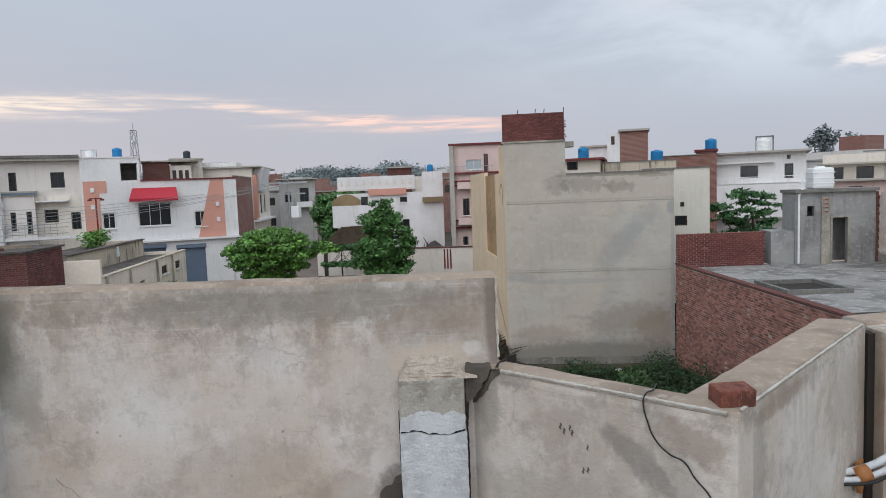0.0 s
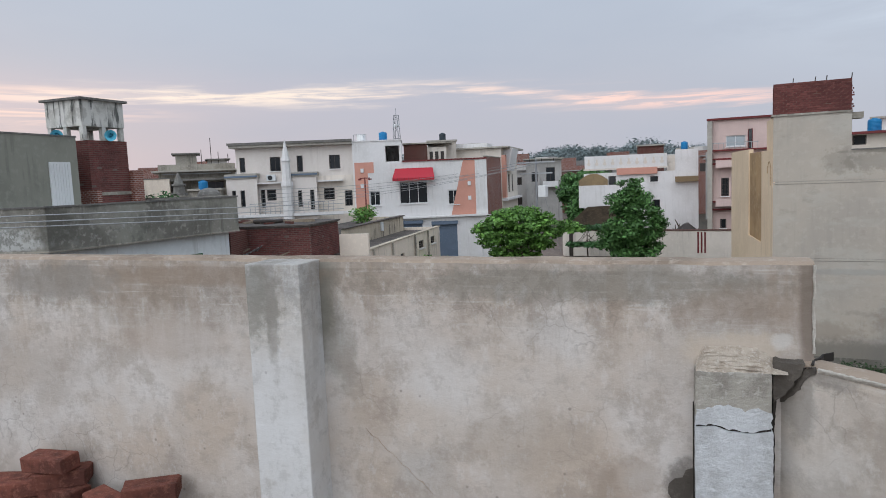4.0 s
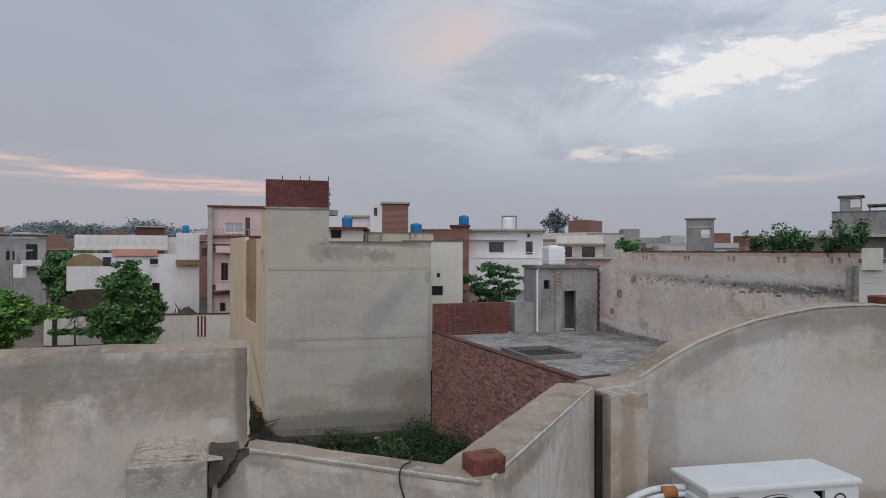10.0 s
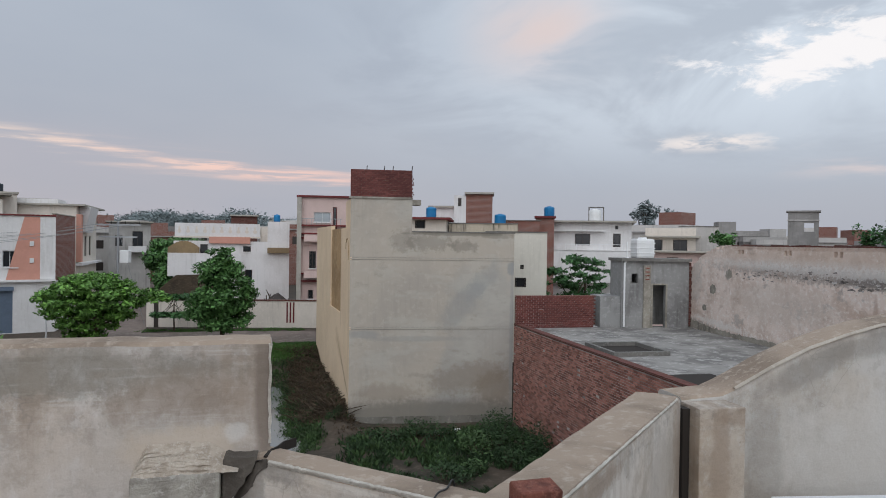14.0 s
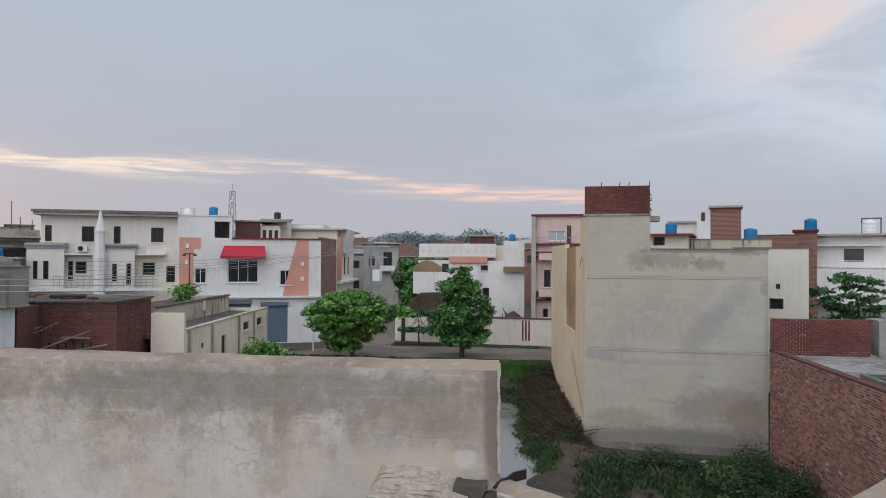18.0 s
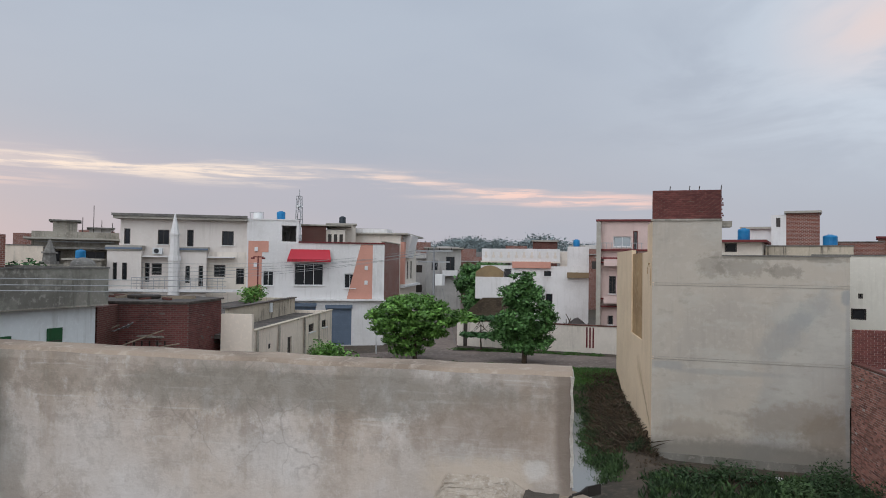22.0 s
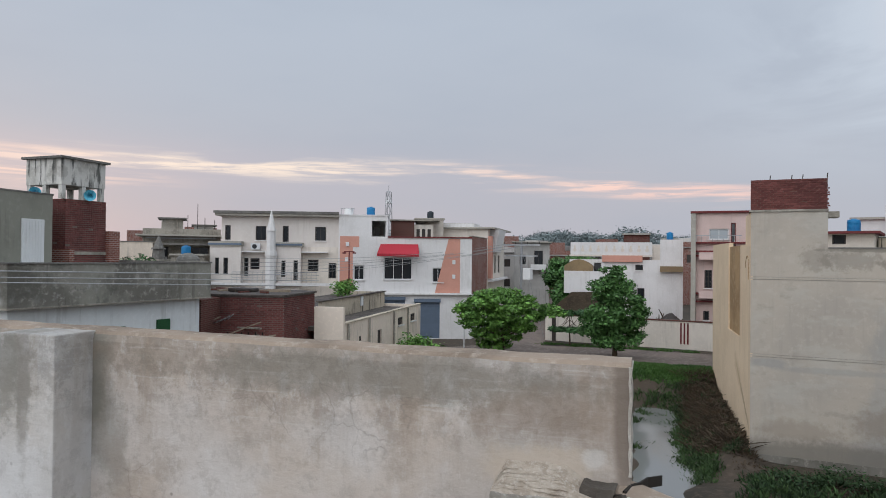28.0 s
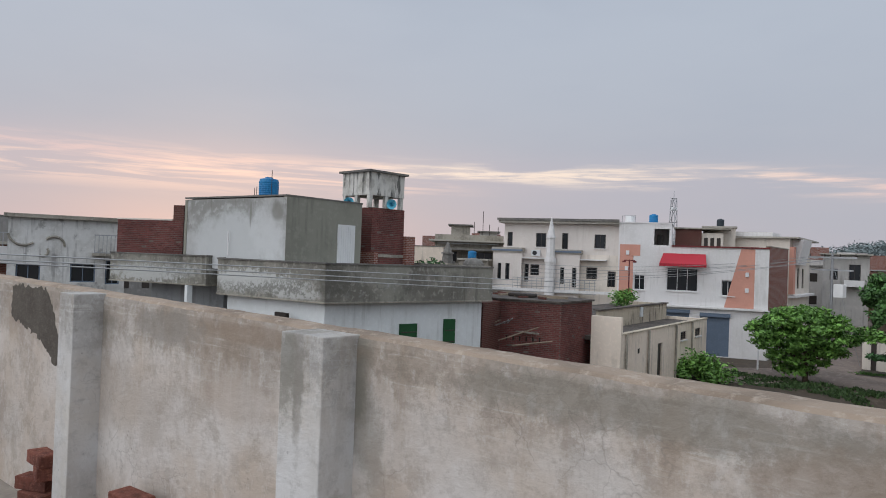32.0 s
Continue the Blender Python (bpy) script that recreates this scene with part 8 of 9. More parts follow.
tufts("bank_scrub", spots, 15, 0.035, DEEP, "dark weeds growing through the brushwood", per=34)
bm = bmesh.new()
for k in range(420):
    y = rw.uniform(31.5, 44)
    x = rw.uniform(0.6, 2.6) - 0.06 * (y - 31)
    a, q = rw.uniform(0, 6.283), rw.uniform(0.3, 0.9)
    z = ground_z(x, y) + rw.uniform(0.05, 0.42)
    cyl(bm, (x, y, z), (x + q * math.cos(a), y + q * math.sin(a), z + rw.uniform(-0.25, 0.25)), rw.uniform(0.008, 0.022), 0.005, 4, False)
tagged(part("brushwood_sticks", bm, MAT["bark"]), "tangled cut branches thrown on the ditch bank", "brushwood", kind="stuff")
spots = [(rw.uniform(2.2, 9.8), rw.uniform(28.4, 31.0), 0.35, rw.uniform(0.05, 0.13)) for k in range(70)]
tufts("dry_weeds", spots, 4, 0.025, DRY, "dry brown weeds at the foot of the wall", lean=1.1, per=30)
spots = [(rw.uniform(-7, 1.6), rw.uniform(44.2, 47.0), 0.5, 0.16) for k in range(420)] + [(rw.uniform(-11, 0.5), rw.uniform(53.8, 55.2), 0.5, 0.10) for k in range(50)]
tufts("verge_grass", spots, 5, 0.05, GRASS, "short green grass along the street", per=50, category="grass")
spots = [(rw.uniform(-4.4, -2.6) - 0.095 * (y - 30), y, rw.uniform(0.2, 0.5), rw.uniform(0.15, 0.4)) for y in [rw.uniform(20, 44) for k in range(170)]]
tufts("ditch_weeds", spots, 6, 0.045, WEED, "weeds along the far edge of the ditch", per=30)


spots = [(rw.uniform(-17, -8), rw.uniform(43.0, 47.3), rw.uniform(0.2, 0.5), rw.uniform(0.08, 0.28)) for k in range(170)]
tufts("corner_weeds", spots, 12, 0.05, WEED, "weeds and rubbish along the street edge", per=30)


def bush(x, y, z, r, h, leaf, label, seed, size=0.09, per=420, group="", stem=0.025):
    ob = thing("bush", pose(x, y, z), label, "bush", group)
    rng = random.Random(seed)
    bm = bmesh.new()
    tips = []
    for k in range(9):
        a = rng.uniform(0, 6.283)
        q = (r * rng.uniform(0.2, 0.8) * math.cos(a), r * rng.uniform(0.2, 0.8) * math.sin(a), h * rng.uniform(0.45, 0.95))
        cyl(bm, (0.04 * math.cos(a), 0.04 * math.sin(a), -0.08), q, stem, stem * 0.3, 5)
        tips.append((*q, r * rng.uniform(0.35, 0.6)))
        if stem < 0.02:
            tips[-1] = (*q, r * rng.uniform(0.18, 0.3))
            tips += [(q[0] * f, q[1] * f, q[2] * f, r * rng.uniform(0.2, 0.34)) for f in (0.4, 0.6, 0.8)]
    part("stems", bm, MAT["bark"], ob)
    cr = new("foliage", leaf_mesh("foliage", tips, size, seed, per))
    cr.data.materials.append(leaf)
    cr.parent = ob
    return ob


for k, (x, y, r, h, m) in enumerate(((7.3, 26.0, 0.95, 1.7, "weed"), (9.0, 28.6, 1.1, 1.9, "dark"), (9.4, 26.4, 1.1, 1.7, "dark"), (8.3, 27.4, 0.9, 1.5, "dark"), (4.2, 28.9, 0.8, 1.0, "dark"), (5.3, 29.2, 0.9, 1.1, "dark"), (9.2, 23.4, 0.9, 1.5, "weed"), (3.4, 29.4, 0.6, 0.8, "dark"), (6.4, 28.9, 0.7, 1.0, "dark"), (5.6, 23.9, 0.9, 1.1, "dark"), (8.2, 25.0, 0.7, 1.2, "dark"), (6.6, 24.4, 0.6, 0.9, "weed"))):
    bush(x, y, ground_z(x, y), r, h * 0.45, WEED if m == "weed" else DEEP, "low leafy bush in the vacant plot", 60 + k, group="bushes in the plot", size=0.07)
rag = thing("rubbish_heap", pose(6.6, 29.6, ground_z(6.6, 29.6) + 0.02), "small heap of pale rubbish and broken bricks", "rubbish")
for k in range(7):
    part("scrap", boxes((0.22 * k - 0.6, 0.22 * k - 0.42 + 0.1 * (k % 2), -0.1 + 0.07 * (k % 3), 0.08 + 0.07 * (k % 3), 0.0, 0.10 + 0.05 * (k % 3)), bevel=0.02), MAT["white_tank"] if k % 2 else MAT["brick_far"], rag)

# ---- trees ----
rng_t = random.Random(7)
clumps = []
for z_, span, count, shift in ((0.9, 1.2, 9, -0.6), (1.5, 1.7, 12, -0.6), (2.1, 2.3, 16, -0.45), (2.7, 2.9, 22, -0.3), (3.2, 3.1, 26, -0.3), (3.7, 2.9, 24, -0.3), (4.15, 2.2, 17, -0.3), (4.5, 1.2, 8, -0.3)):
    for k in range(count):
        a, q = 2.4 * k + z_, math.sqrt((k + 0.6) / count)
        clumps.append((shift + span * q * math.cos(a), 0.8 * span * q * math.sin(a), z_ - 0.10 * span * q * q + rng_t.uniform(-0.2, 0.2), rng_t.uniform(0.28, 0.56)))
clumps += [(3.0, 0.5, 3.4, 0.5), (3.5, 0.6, 3.25, 0.5), (4.0, 0.7, 3.0, 0.42), (3.4, 0.3, 2.95, 0.42), (2.8, 0.2, 3.0, 0.5)]
tree(-12.05, 46.8, STREET, clumps, 2.2, 0.15, MAT["green_leaf"], 0.15, 560, "spreading bright green tree beside the street", 3, 0.45, 0.5)
clumps = []
for tier in range(10):
    f = tier / 9
    rad = (1.3, 1.85, 2.15, 2.1, 1.95, 1.75, 1.55, 1.35, 1.15, 0.75)[tier]
    for j in range(max(4, int(6.0 * rad))):
        a = 6.283 * j / max(4, int(6.0 * rad)) + tier * 0.9 + rng_t.uniform(-0.2, 0.2)
        q = rad * rng_t.uniform(0.35, 0.98)
        clumps.append((q * math.cos(a), q * math.sin(a), 1.3 + 4.75 * f - 0.16 * q + rng_t.uniform(-0.22, 0.22), rng_t.uniform(0.34, 0.62) * (0.75 if f > 0.8 else 1.0)))
    clumps.append((0, 0, 1.5 + 4.6 * f, 0.5 * min(1, rad)))
tree(-4.62, 48.2, STREET, clumps, 3.6, 0.17, MAT["mid_leaf"], 0.15, 640, "tall dark green layered tree beside the street", 5, 0.6, 0.5)
clumps = []
for layer in range(8):
    z_ = 2.6 + 0.5 * layer
    span = (2.8, 3.1, 3.3, 3.2, 3.0, 2.6, 2.1, 1.3)[layer]
    for j in range(11):
        a = 0.7 * j + 0.5 * layer
        q = span * rng_t.uniform(0.25, 1.0)
        clumps.append((q * math.cos(a) - 0.3 * (layer > 3), 0.6 * q * math.sin(a), z_ - 0.2 * q + rng_t.uniform(-0.12, 0.12), rng_t.uniform(0.28, 0.5)))
tree(17.2, 39.0, STREET, clumps, 4.8, 0.12, MAT["dark_leaf"], 0.15, 330, "loose feathery green tree behind a brick wall", 9, 0.32, 0.6)
# low trees down the lane
for k, (x, y, h, r) in enumerate(((-12.6, 73, 4.6, 1.6), (-13.6, 79, 6.0, 2.0), (-12.6, 85, 6.6, 2.2), (-15.2, 92, 6.8, 2.4), (-14.4, 100, 7.2, 2.5))):
    cl = [(rng_t.uniform(-r, r) * 0.8, rng_t.uniform(-r, r) * 0.8, h * rng_t.uniform(0.4, 0.95), r * rng_t.uniform(0.35, 0.55)) for j in range(16)]
    tree(x, y, STREET, cl, h * 0.6, 0.14, MAT["mid_leaf"], 0.26, 260, "dark green tree along the lane", 20 + k, 0.6, 0.7, group="trees along the lane")
# small tree standing before the compound wall, shrubs by the workshop
cl = [(rng_t.uniform(-1.2, 1.2), rng_t.uniform(-0.6, 0.6), 1.2 + 0.12 * rng_t.random(), 0.5) for j in range(8)] + [(rng_t.uniform(-1.3, 1.3), rng_t.uniform(-0.6, 0.6), 2.5 + 0.12 * rng_t.random(), 0.5) for j in range(8)]
tree(-8.7, 54.4, STREET, cl, 2.5, 0.06, MAT["dark_leaf"], 0.17, 420, "thin young tree with flat layers of leaves", 31, 0.35)
for k, (x, y, r, h) in enumerate(((-16.3, 41.5, 1.6, 1.2), (-17.2, 40.6, 1.0, 0.8))):
    bush(x, y, STREET, r, h, MAT["green_leaf"], "bright green shrub beside the workshop", 80 + k, 0.14, 420, "shrubs by the workshop")
bush(-22.3, 42.6, 5.6, 0.95, 0.9, MAT["green_leaf"], "green potted shrub on the workshop roof", 90, 0.13, 420)
for k, (x, y) in enumerate(((18.35, 17.3), (18.45, 18.6), (18.4, 17.9), (18.2, 16.2), (18.6, 19.6), (18.15, 15.4))):
    bush(x, y, 8.42, 0.5 + 0.08 * (k % 3), 0.62 + 0.42 * ((k * 7) % 3) / 2, MAT["dark_leaf"], "wild shrub rooted on the party wall", 100 + k, 0.07, 700, "shrubs on the party wall", 0.009)
bush(33.9, 50.0, 7.5, 1.1, 2.0, MAT["mid_leaf"], "green shrub on a far roof", 120, 0.2, 240)
bush(-27.5, 28.5, 6.4, 1.4, 1.6, MAT["dark_leaf"], "dark shrub behind the grey house", 121, 0.14, 300)
# distant trees, their leaves coloured pale to stand for haze
for k, (x, y, z, h, r) in enumerate(((52.4, 97.3, 8.0, 7.0, 1.9), (55.6, 95.6, 8.0, 6.6, 1.0))):
    cl = [(rng_t.uniform(-r, r) * 0.8, rng_t.uniform(-r, r) * 0.6, h * rng_t.uniform(0.35, 0.98), r * rng_t.uniform(0.3, 0.5)) for j in range(18)]
    tree(x, y, STREET, [(a, b, c + 6.0, d) for a, b, c, d in cl], 7.5, 0.3, MAT["hazy_leaf"], 0.26, 240, "distant tall tree, leaves paled as by haze", 40 + k, 0.9, group="distant trees")


def woods():
    """The far belt of trees along the horizon, distance haze put into its leaf colour."""
    rng = np.random.default_rng(8)
    cl = []
    for k in range(900):
        deg = rng.uniform(-65, 85) if k % 2 else rng.uniform(-10, 34)
        az = math.radians(deg)
        d = rng.uniform(150, 300)
        tall = 1.03 if -8 < deg < 32 else 0.62
        h = (8.2 + 0.026 * d) * tall * rng.uniform(0.82, 1.0) + 1.8 * noise.noise((az * 14, d * 0.004, 2))
        x, y = -d * math.sin(az), d * math.cos(az)
        r = rng.uniform(1.6, 3.4)
        cl += [(x, y, STREET + h - r * 0.8, r), (x + rng.uniform(-2, 2), y, STREET + h - r * 1.9, r * 1.1)]
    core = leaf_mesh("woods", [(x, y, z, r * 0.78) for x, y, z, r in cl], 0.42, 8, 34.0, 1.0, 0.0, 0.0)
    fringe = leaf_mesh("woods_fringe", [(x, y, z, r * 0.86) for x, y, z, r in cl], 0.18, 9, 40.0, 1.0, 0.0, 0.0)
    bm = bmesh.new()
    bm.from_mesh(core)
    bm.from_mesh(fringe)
    ob = part("woods", bm, MAT["hazy_leaf"])
    return tagged(ob, "distant belt of trees along the horizon, paled as by haze", "woods", kind="stuff")


woods()


# ---- houses further off ----
def far_house(fl, fr, depth, z1, mat, label, wins=(), parapet=0.0, slab=True, z0=STREET, name="house", coping=None, group="", eave=0.12):
    """A flat-roofed house with its openings, roof slab and parapet; windows are (x0, x1, z0, z1) with z above the ground."""
    ob = site(name, fl, fr, z0, label, "house", group)
    w = math.hypot(fr[0] - fl[0], fr[1] - fl[1])
    h = z1 - z0
    holes = [(a, b, c - z0, d - z0) for a, b, c, d in wins]
    part("wall_front", pierced(bmesh.new(), 0, w, 0, h, 0, 0.23, holes), mat, ob)
    part("wall_left", boxes((0, 0.23, 0.232, depth, 0, h)), mat, ob)
    part("wall_right", boxes((w - 0.23, w, 0.232, depth, 0, h)), mat, ob)
    part("wall_back", boxes((0.232, w - 0.232, depth - 0.23, depth, 0, h)), mat, ob)
    if slab:
        part("roof_slab", boxes((-eave, w + eave, -eave * 2, depth + eave, h, h + 0.14)), coping or MAT["grey_render"], ob)
    else:
        part("roof", boxes((0.232, w - 0.232, 0.232, depth - 0.232, h - 0.6, h - 0.45)), MAT["gutter"], ob)
        part("coping", boxes((-0.04, w + 0.04, -0.05, 0.27, h, h + 0.07)), coping or MAT["dark_concrete"], ob)
    if parapet:
        part("parapet", boxes((0, w, 0, 0.15, h + 0.142, h + 0.142 + parapet), (0, 0.15, 0.152, depth, h + 0.142, h + 0.142 + parapet), (w - 0.15, w, 0.152, depth, h + 0.142, h + 0.142 + parapet)), mat, ob)
    for h_ in holes:
        window(ob, *h_, 0.08, MAT["frame_dark"], 2 if h_[1] - h_[0] > 0.7 else 1, sill=False)
    return ob


MAT["tile_white"] = shade("white_tile", (0.68, 0.66, 0.63), (0.60, 0.57, 0.54), rough=0.35, amount=0.4, bump=0.04, per_object=0.05)
MAT["ivory"] = shade("ivory_paint", (0.66, 0.62, 0.54), (0.56, 0.52, 0.45), big=0.4, small=5, amount=0.4, streak=0.2, streak_colour=(0.4, 0.36, 0.3))

# beside and behind the tall house
far_house((10.95, 38.9), (14.27, 37.75), 6.0, 9.1, MAT["ivory"], "ivory-painted narrow house behind a brick wall", [(1.7, 2.35, 5.95, 6.5), (2.0, 2.2, 7.0, 7.25)], slab=False)
far_house((7.0, 46.4), (10.0, 45.6), 5, 10.0, MAT["cream"], "small cream roof room with a red eave", [(1.0, 1.7, 9.4, 9.95)], coping=MAT["maroon"], eave=0.3)
far_house((10.0, 51.6), (13.0, 50.7), 6, 11.1, MAT["wall"], "white house with a plain upper wall")
far_house((10.6, 47.5), (15.2, 46.1), 4, 9.8, MAT["yellow_stain"], "low stained yellow parapet house", slab=False)
bt = far_house((12.5, 50.3), (14.4, 49.8), 2.4, 12.1, MAT["brick_far"], "red brick stair tower on a roof")
part("white_strip", boxes((-0.9, -0.002, 0.0, 2.2, 0, 12.0 - STREET)), MAT["wall"], bt)
part("tower_opening", boxes((-0.6, -0.35, -0.02, 0.1, 11.2 - STREET, 11.8 - STREET)), MAT["frame_dark"], bt)
far_house((16.0, 54.1), (19.3, 53.0), 6, 10.3, MAT["brick_far"], "pinkish brick house with bare column stubs", slab=False)
far_house((19.3, 54.0), (20.7, 53.5), 3, 10.6, MAT["brick_far"], "small red brick roof room", coping=MAT["maroon"])
wh = far_house((20.6, 55.4), (27.0, 52.4), 9, 10.3, MAT["wall"], "white two-storey house with a roof ledge", [(2.5, 3.75, 8.4, 9.35), (5.6, 6.2, 8.3, 9.4), (5.75, 6.0, 9.75, 10.05)], eave=0.35)
part("ledge", boxes((0.6, 4.9, -0.6, -0.004, 9.55 - STREET, 9.65 - STREET)), MAT["wall"], wh)
part("balcony_wall", boxes((0.0, 7.0, -1.6, -1.45, 5.4 - STREET, 8.0 - STREET)), MAT["wall"], wh)
part("balcony_slab", boxes((0.0, 7.0, -1.6, -0.004, 7.9 - STREET, 7.99 - STREET)), MAT["wall"], wh)
part("balcony_rail", boxes((0.0, 7.0, -1.58, -1.54, 8.45 - STREET, 8.5 - STREET), *[(0.9 * k, 0.9 * k + 0.04, -1.58, -1.54, 8.0 - STREET, 8.45 - STREET) for k in range(8)]), MAT["frame_white"], wh)
part("tank_frame", boxes((3.55, 3.65, 1.0, 1.1, 10.44 - STREET, 11.55 - STREET), (4.75, 4.85, 1.0, 1.1, 10.44 - STREET, 11.55 - STREET), (3.55, 4.85, 1.0, 1.1, 11.55 - STREET, 11.65 - STREET)), MAT["dark_concrete"], wh)
tank(24.75, 54.6, 10.44, 0.5, 1.05, MAT["white_tank"], "white plastic water tank on a white roof")
tank(9.35, 47.6, 10.14, 0.36, 0.82, MAT["blue_tank"], "blue plastic water tank on a roof")
tank(14.9, 49.4, 9.9, 0.42, 0.75, MAT["blue_tank"], "blue plastic water tank on a roof")
tank(20.6, 54.4, 10.74, 0.42, 0.85, MAT["blue_tank"], "blue plastic water tank on a brick roof room")
sq = thing("water_tank", pose(16.95, 31.6, 7.84, 0, 0, -5), "squarish white plastic water tank on the stair room", "water tank")
part("shell", boxes((-0.46, 0.46, -0.44, 0.44, 0.0, 0.95), bevel=0.11), MAT["white_tank"], sq)
for k in range(3):
    part("rib", boxes((-0.472, 0.472, -0.452, 0.452, 0.22 + 0.24 * k, 0.27 + 0.24 * k), bevel=0.01), MAT["white_tank"], sq)
part("lid", cyl(bmesh.new(), (0, 0, 0.95), (0, 0, 1.02), 0.22, 0.20, 16), MAT["white_tank"], sq)
part("supply_pipe", cyl(bmesh.new(), (-0.9, -0.3, 0.0), (-0.9, -0.3, 0.8), 0.035, n=7), MAT["white_tank"], sq)
g = far_house((31.0, 57.6), (34.7, 55.4), 6, 9.2, MAT["cream"], "cream house with a heavy roof canopy", [(0.6, 1.5, 7.6, 9.0), (2.4, 3.6, 7.6, 9.0)], parapet=0.7, eave=0.4)
far_house((36.0, 60.4), (39.0, 58.5), 6, 10.3, MAT["far_wall"], "plain pale grey flat-roofed house", slab=False)
far_house((28.8, 53.0), (33.5, 50.2), 4, 7.9, MAT["pink"], "low pink house with a flat slab", [(1.5, 2.4, 6.6, 7.5)], eave=0.3)

# the open-topped tower and the big grey block further off
st = thing("stair_tower", pose(56.2, 70.85, STREET, 0, 0, -39.5), "grey concrete stair tower with open windows", "tower")
part("tower_wall", pierced(bmesh.new(), 0, 3.2, 0, 11.0, 0, 0.25, [(1.7, 2.7, 8.7, 9.7)]), MAT["far_grey"], st)
part("tower_wall", boxes((0, 0.25, 0.252, 0.9, 0, 11.0), (0, 0.25, 2.0, 3.0, 0, 11.0), (0, 0.25, 0.9, 2.0, 0, 8.6), (0, 0.25, 0.9, 2.0, 9.8, 11.0)), MAT["far_grey"], st)
part("tower_wall", boxes((2.95, 3.2, 0.252, 3.0, 0, 8.6), (2.95, 3.2, 0.252, 3.0, 9.8, 11.0)), MAT["far_grey"], st)
part("tower_cap", boxes((-0.2, 3.4, -0.2, 3.2, 11.0, 11.15)), MAT["far_grey"], st)
part("tower_belt", boxes((-0.08, 3.28, -0.08, -0.004, 9.95, 10.1)), MAT["far_wall"], st)
big = far_house((45.1, 40.0), (51.5, 31.9), 9, 11.55, MAT["shed_grey"], "large bare grey concrete building", slab=False)
part("roof_room", boxes((0.5, 1.9, 0.3, 2.0, 11.6 - STREET, 12.7 - STREET)), MAT["shed_grey"], big)
part("room_slab", boxes((0.35, 2.1, 0.1, 2.2, 12.7 - STREET, 12.82 - STREET)), MAT["dark_concrete"], big)
part("room_opening", boxes((1.2, 1.85, 0.27, 0.299, 11.9 - STREET, 12.5 - STREET)), MAT["wall"], big)
bm = boxes((2.3, 4.3, 0.2, 3.0, 12.0 - STREET, 12.12 - STREET), (4.1, 8.0, 0.3, 3.0, 12.05 - STREET, 12.13 - STREET))
part("roof_canopy", bm, MAT["dark_concrete"], big)
for k in range(5):
    part("canopy_post", boxes((2.4 + 1.3 * k, 2.5 + 1.3 * k, 0.3, 0.4, 11.5 - STREET, 12.0 - STREET)), MAT["dark_concrete"], big)
far_house((30.0, 29.8), (33.4, 26.0), 4, 9.3, MAT["dark_concrete"], "low dark concrete roof room", [(2.4, 3.4, 8.5, 9.1)], eave=0.3)
far_house((34.5, 22.0), (36.0, 17.5), 5, 9.6, MAT["far_wall"], "grey house with a dark eave", [(0.8, 2.2, 8.2, 9.2)], eave=0.4)


def tiled_wall():
    ob = site("tiled_wall", (17.85, 14.9), (20.2, 9.0), 0.0, "white wall clad in long horizontal tiles", "wall", kind="structure")
    w = 6.35
    part("core", boxes((0, w, 0.03, 0.23, 0, 8.2)), MAT["wall"], ob)
    k = 0
    z = 6.9
    while z < 8.18:
        for i in range(5):
            part("tile", boxes((i * w / 5 + 0.004, (i + 1) * w / 5 - 0.004, 0.0, 0.029, z, z + 0.172)), MAT["tile_white"], ob)
        z += 0.18
    part("base_line", boxes((0, w, -0.012, 0.029, 6.82, 6.89)), MAT["salmon"], ob)
    part("coping", boxes((0, w, -0.03, 0.26, 8.2, 8.32)), MAT["dark_concrete"], ob)
    part("broken_end", boxes((-0.35, -0.002, 0.02, 0.25, 0, 8.1)), MAT["concrete"], ob)
    part("post", boxes((0.12, 0.62, -0.14, -0.014, 8.0, 8.62)), MAT["ivory"], ob, "short ivory post")
    return ob


tiled_wall()

# beyond the white house on the corner of the lane
cb = far_house((-17.95, 62.9), (-19.2, 73.3), 8, 11.1, MAT["cream"], "cream corner house with a sloping white upper wall", [(1.2, 2.4, 6.6, 8.8), (4.0, 5.0, 6.8, 8.6), (6.4, 7.4, 6.8, 8.6)], eave=0.35)
part("brick_pier", boxes((-0.02, 0.9, -0.35, -0.004, 6.4 - STREET, 10.4 - STREET)), MAT["salmon"], cb)
part("floor_band", boxes((0.0, 10.4, -0.5, -0.004, 6.1 - STREET, 6.3 - STREET)), MAT["wall"], cb)
bm = bmesh.new()
prism(bm, [(1.2, -0.42), (5.4, -0.42), (5.4, -0.02), (1.2, -0.02)], 8.9 - STREET, 11.08 - STREET)
for v_ in bm.verts:
    if v_.co.z > 9.0 and v_.co.y < -0.1:
        v_.co.y -= 0.5
part("sloping_wall", bm, MAT["wall"], cb, "white wall leaning outwards")
part("roof_step", boxes((0.8, 4.2, 1.5, 5, 11.242 - STREET, 11.65 - STREET)), MAT["wall"], cb)
far_house((-25.2, 68.0), (-21.8, 69.0), 6, 11.8, MAT["far_wall"], "pale block behind the corner house")
nb = far_house((-24.6, 99.0), (-19.6, 100.2), 8, 10.6, MAT["far_wall"], "grey-white lane house with a balcony", [(0.8, 1.7, 7.4, 8.8), (2.9, 4.2, 7.4, 9.4)], eave=0.4)
part("balcony", boxes((2.4, 4.6, -1.2, -0.004, 6.6 - STREET, 7.4 - STREET)), MAT["wall"], nb)
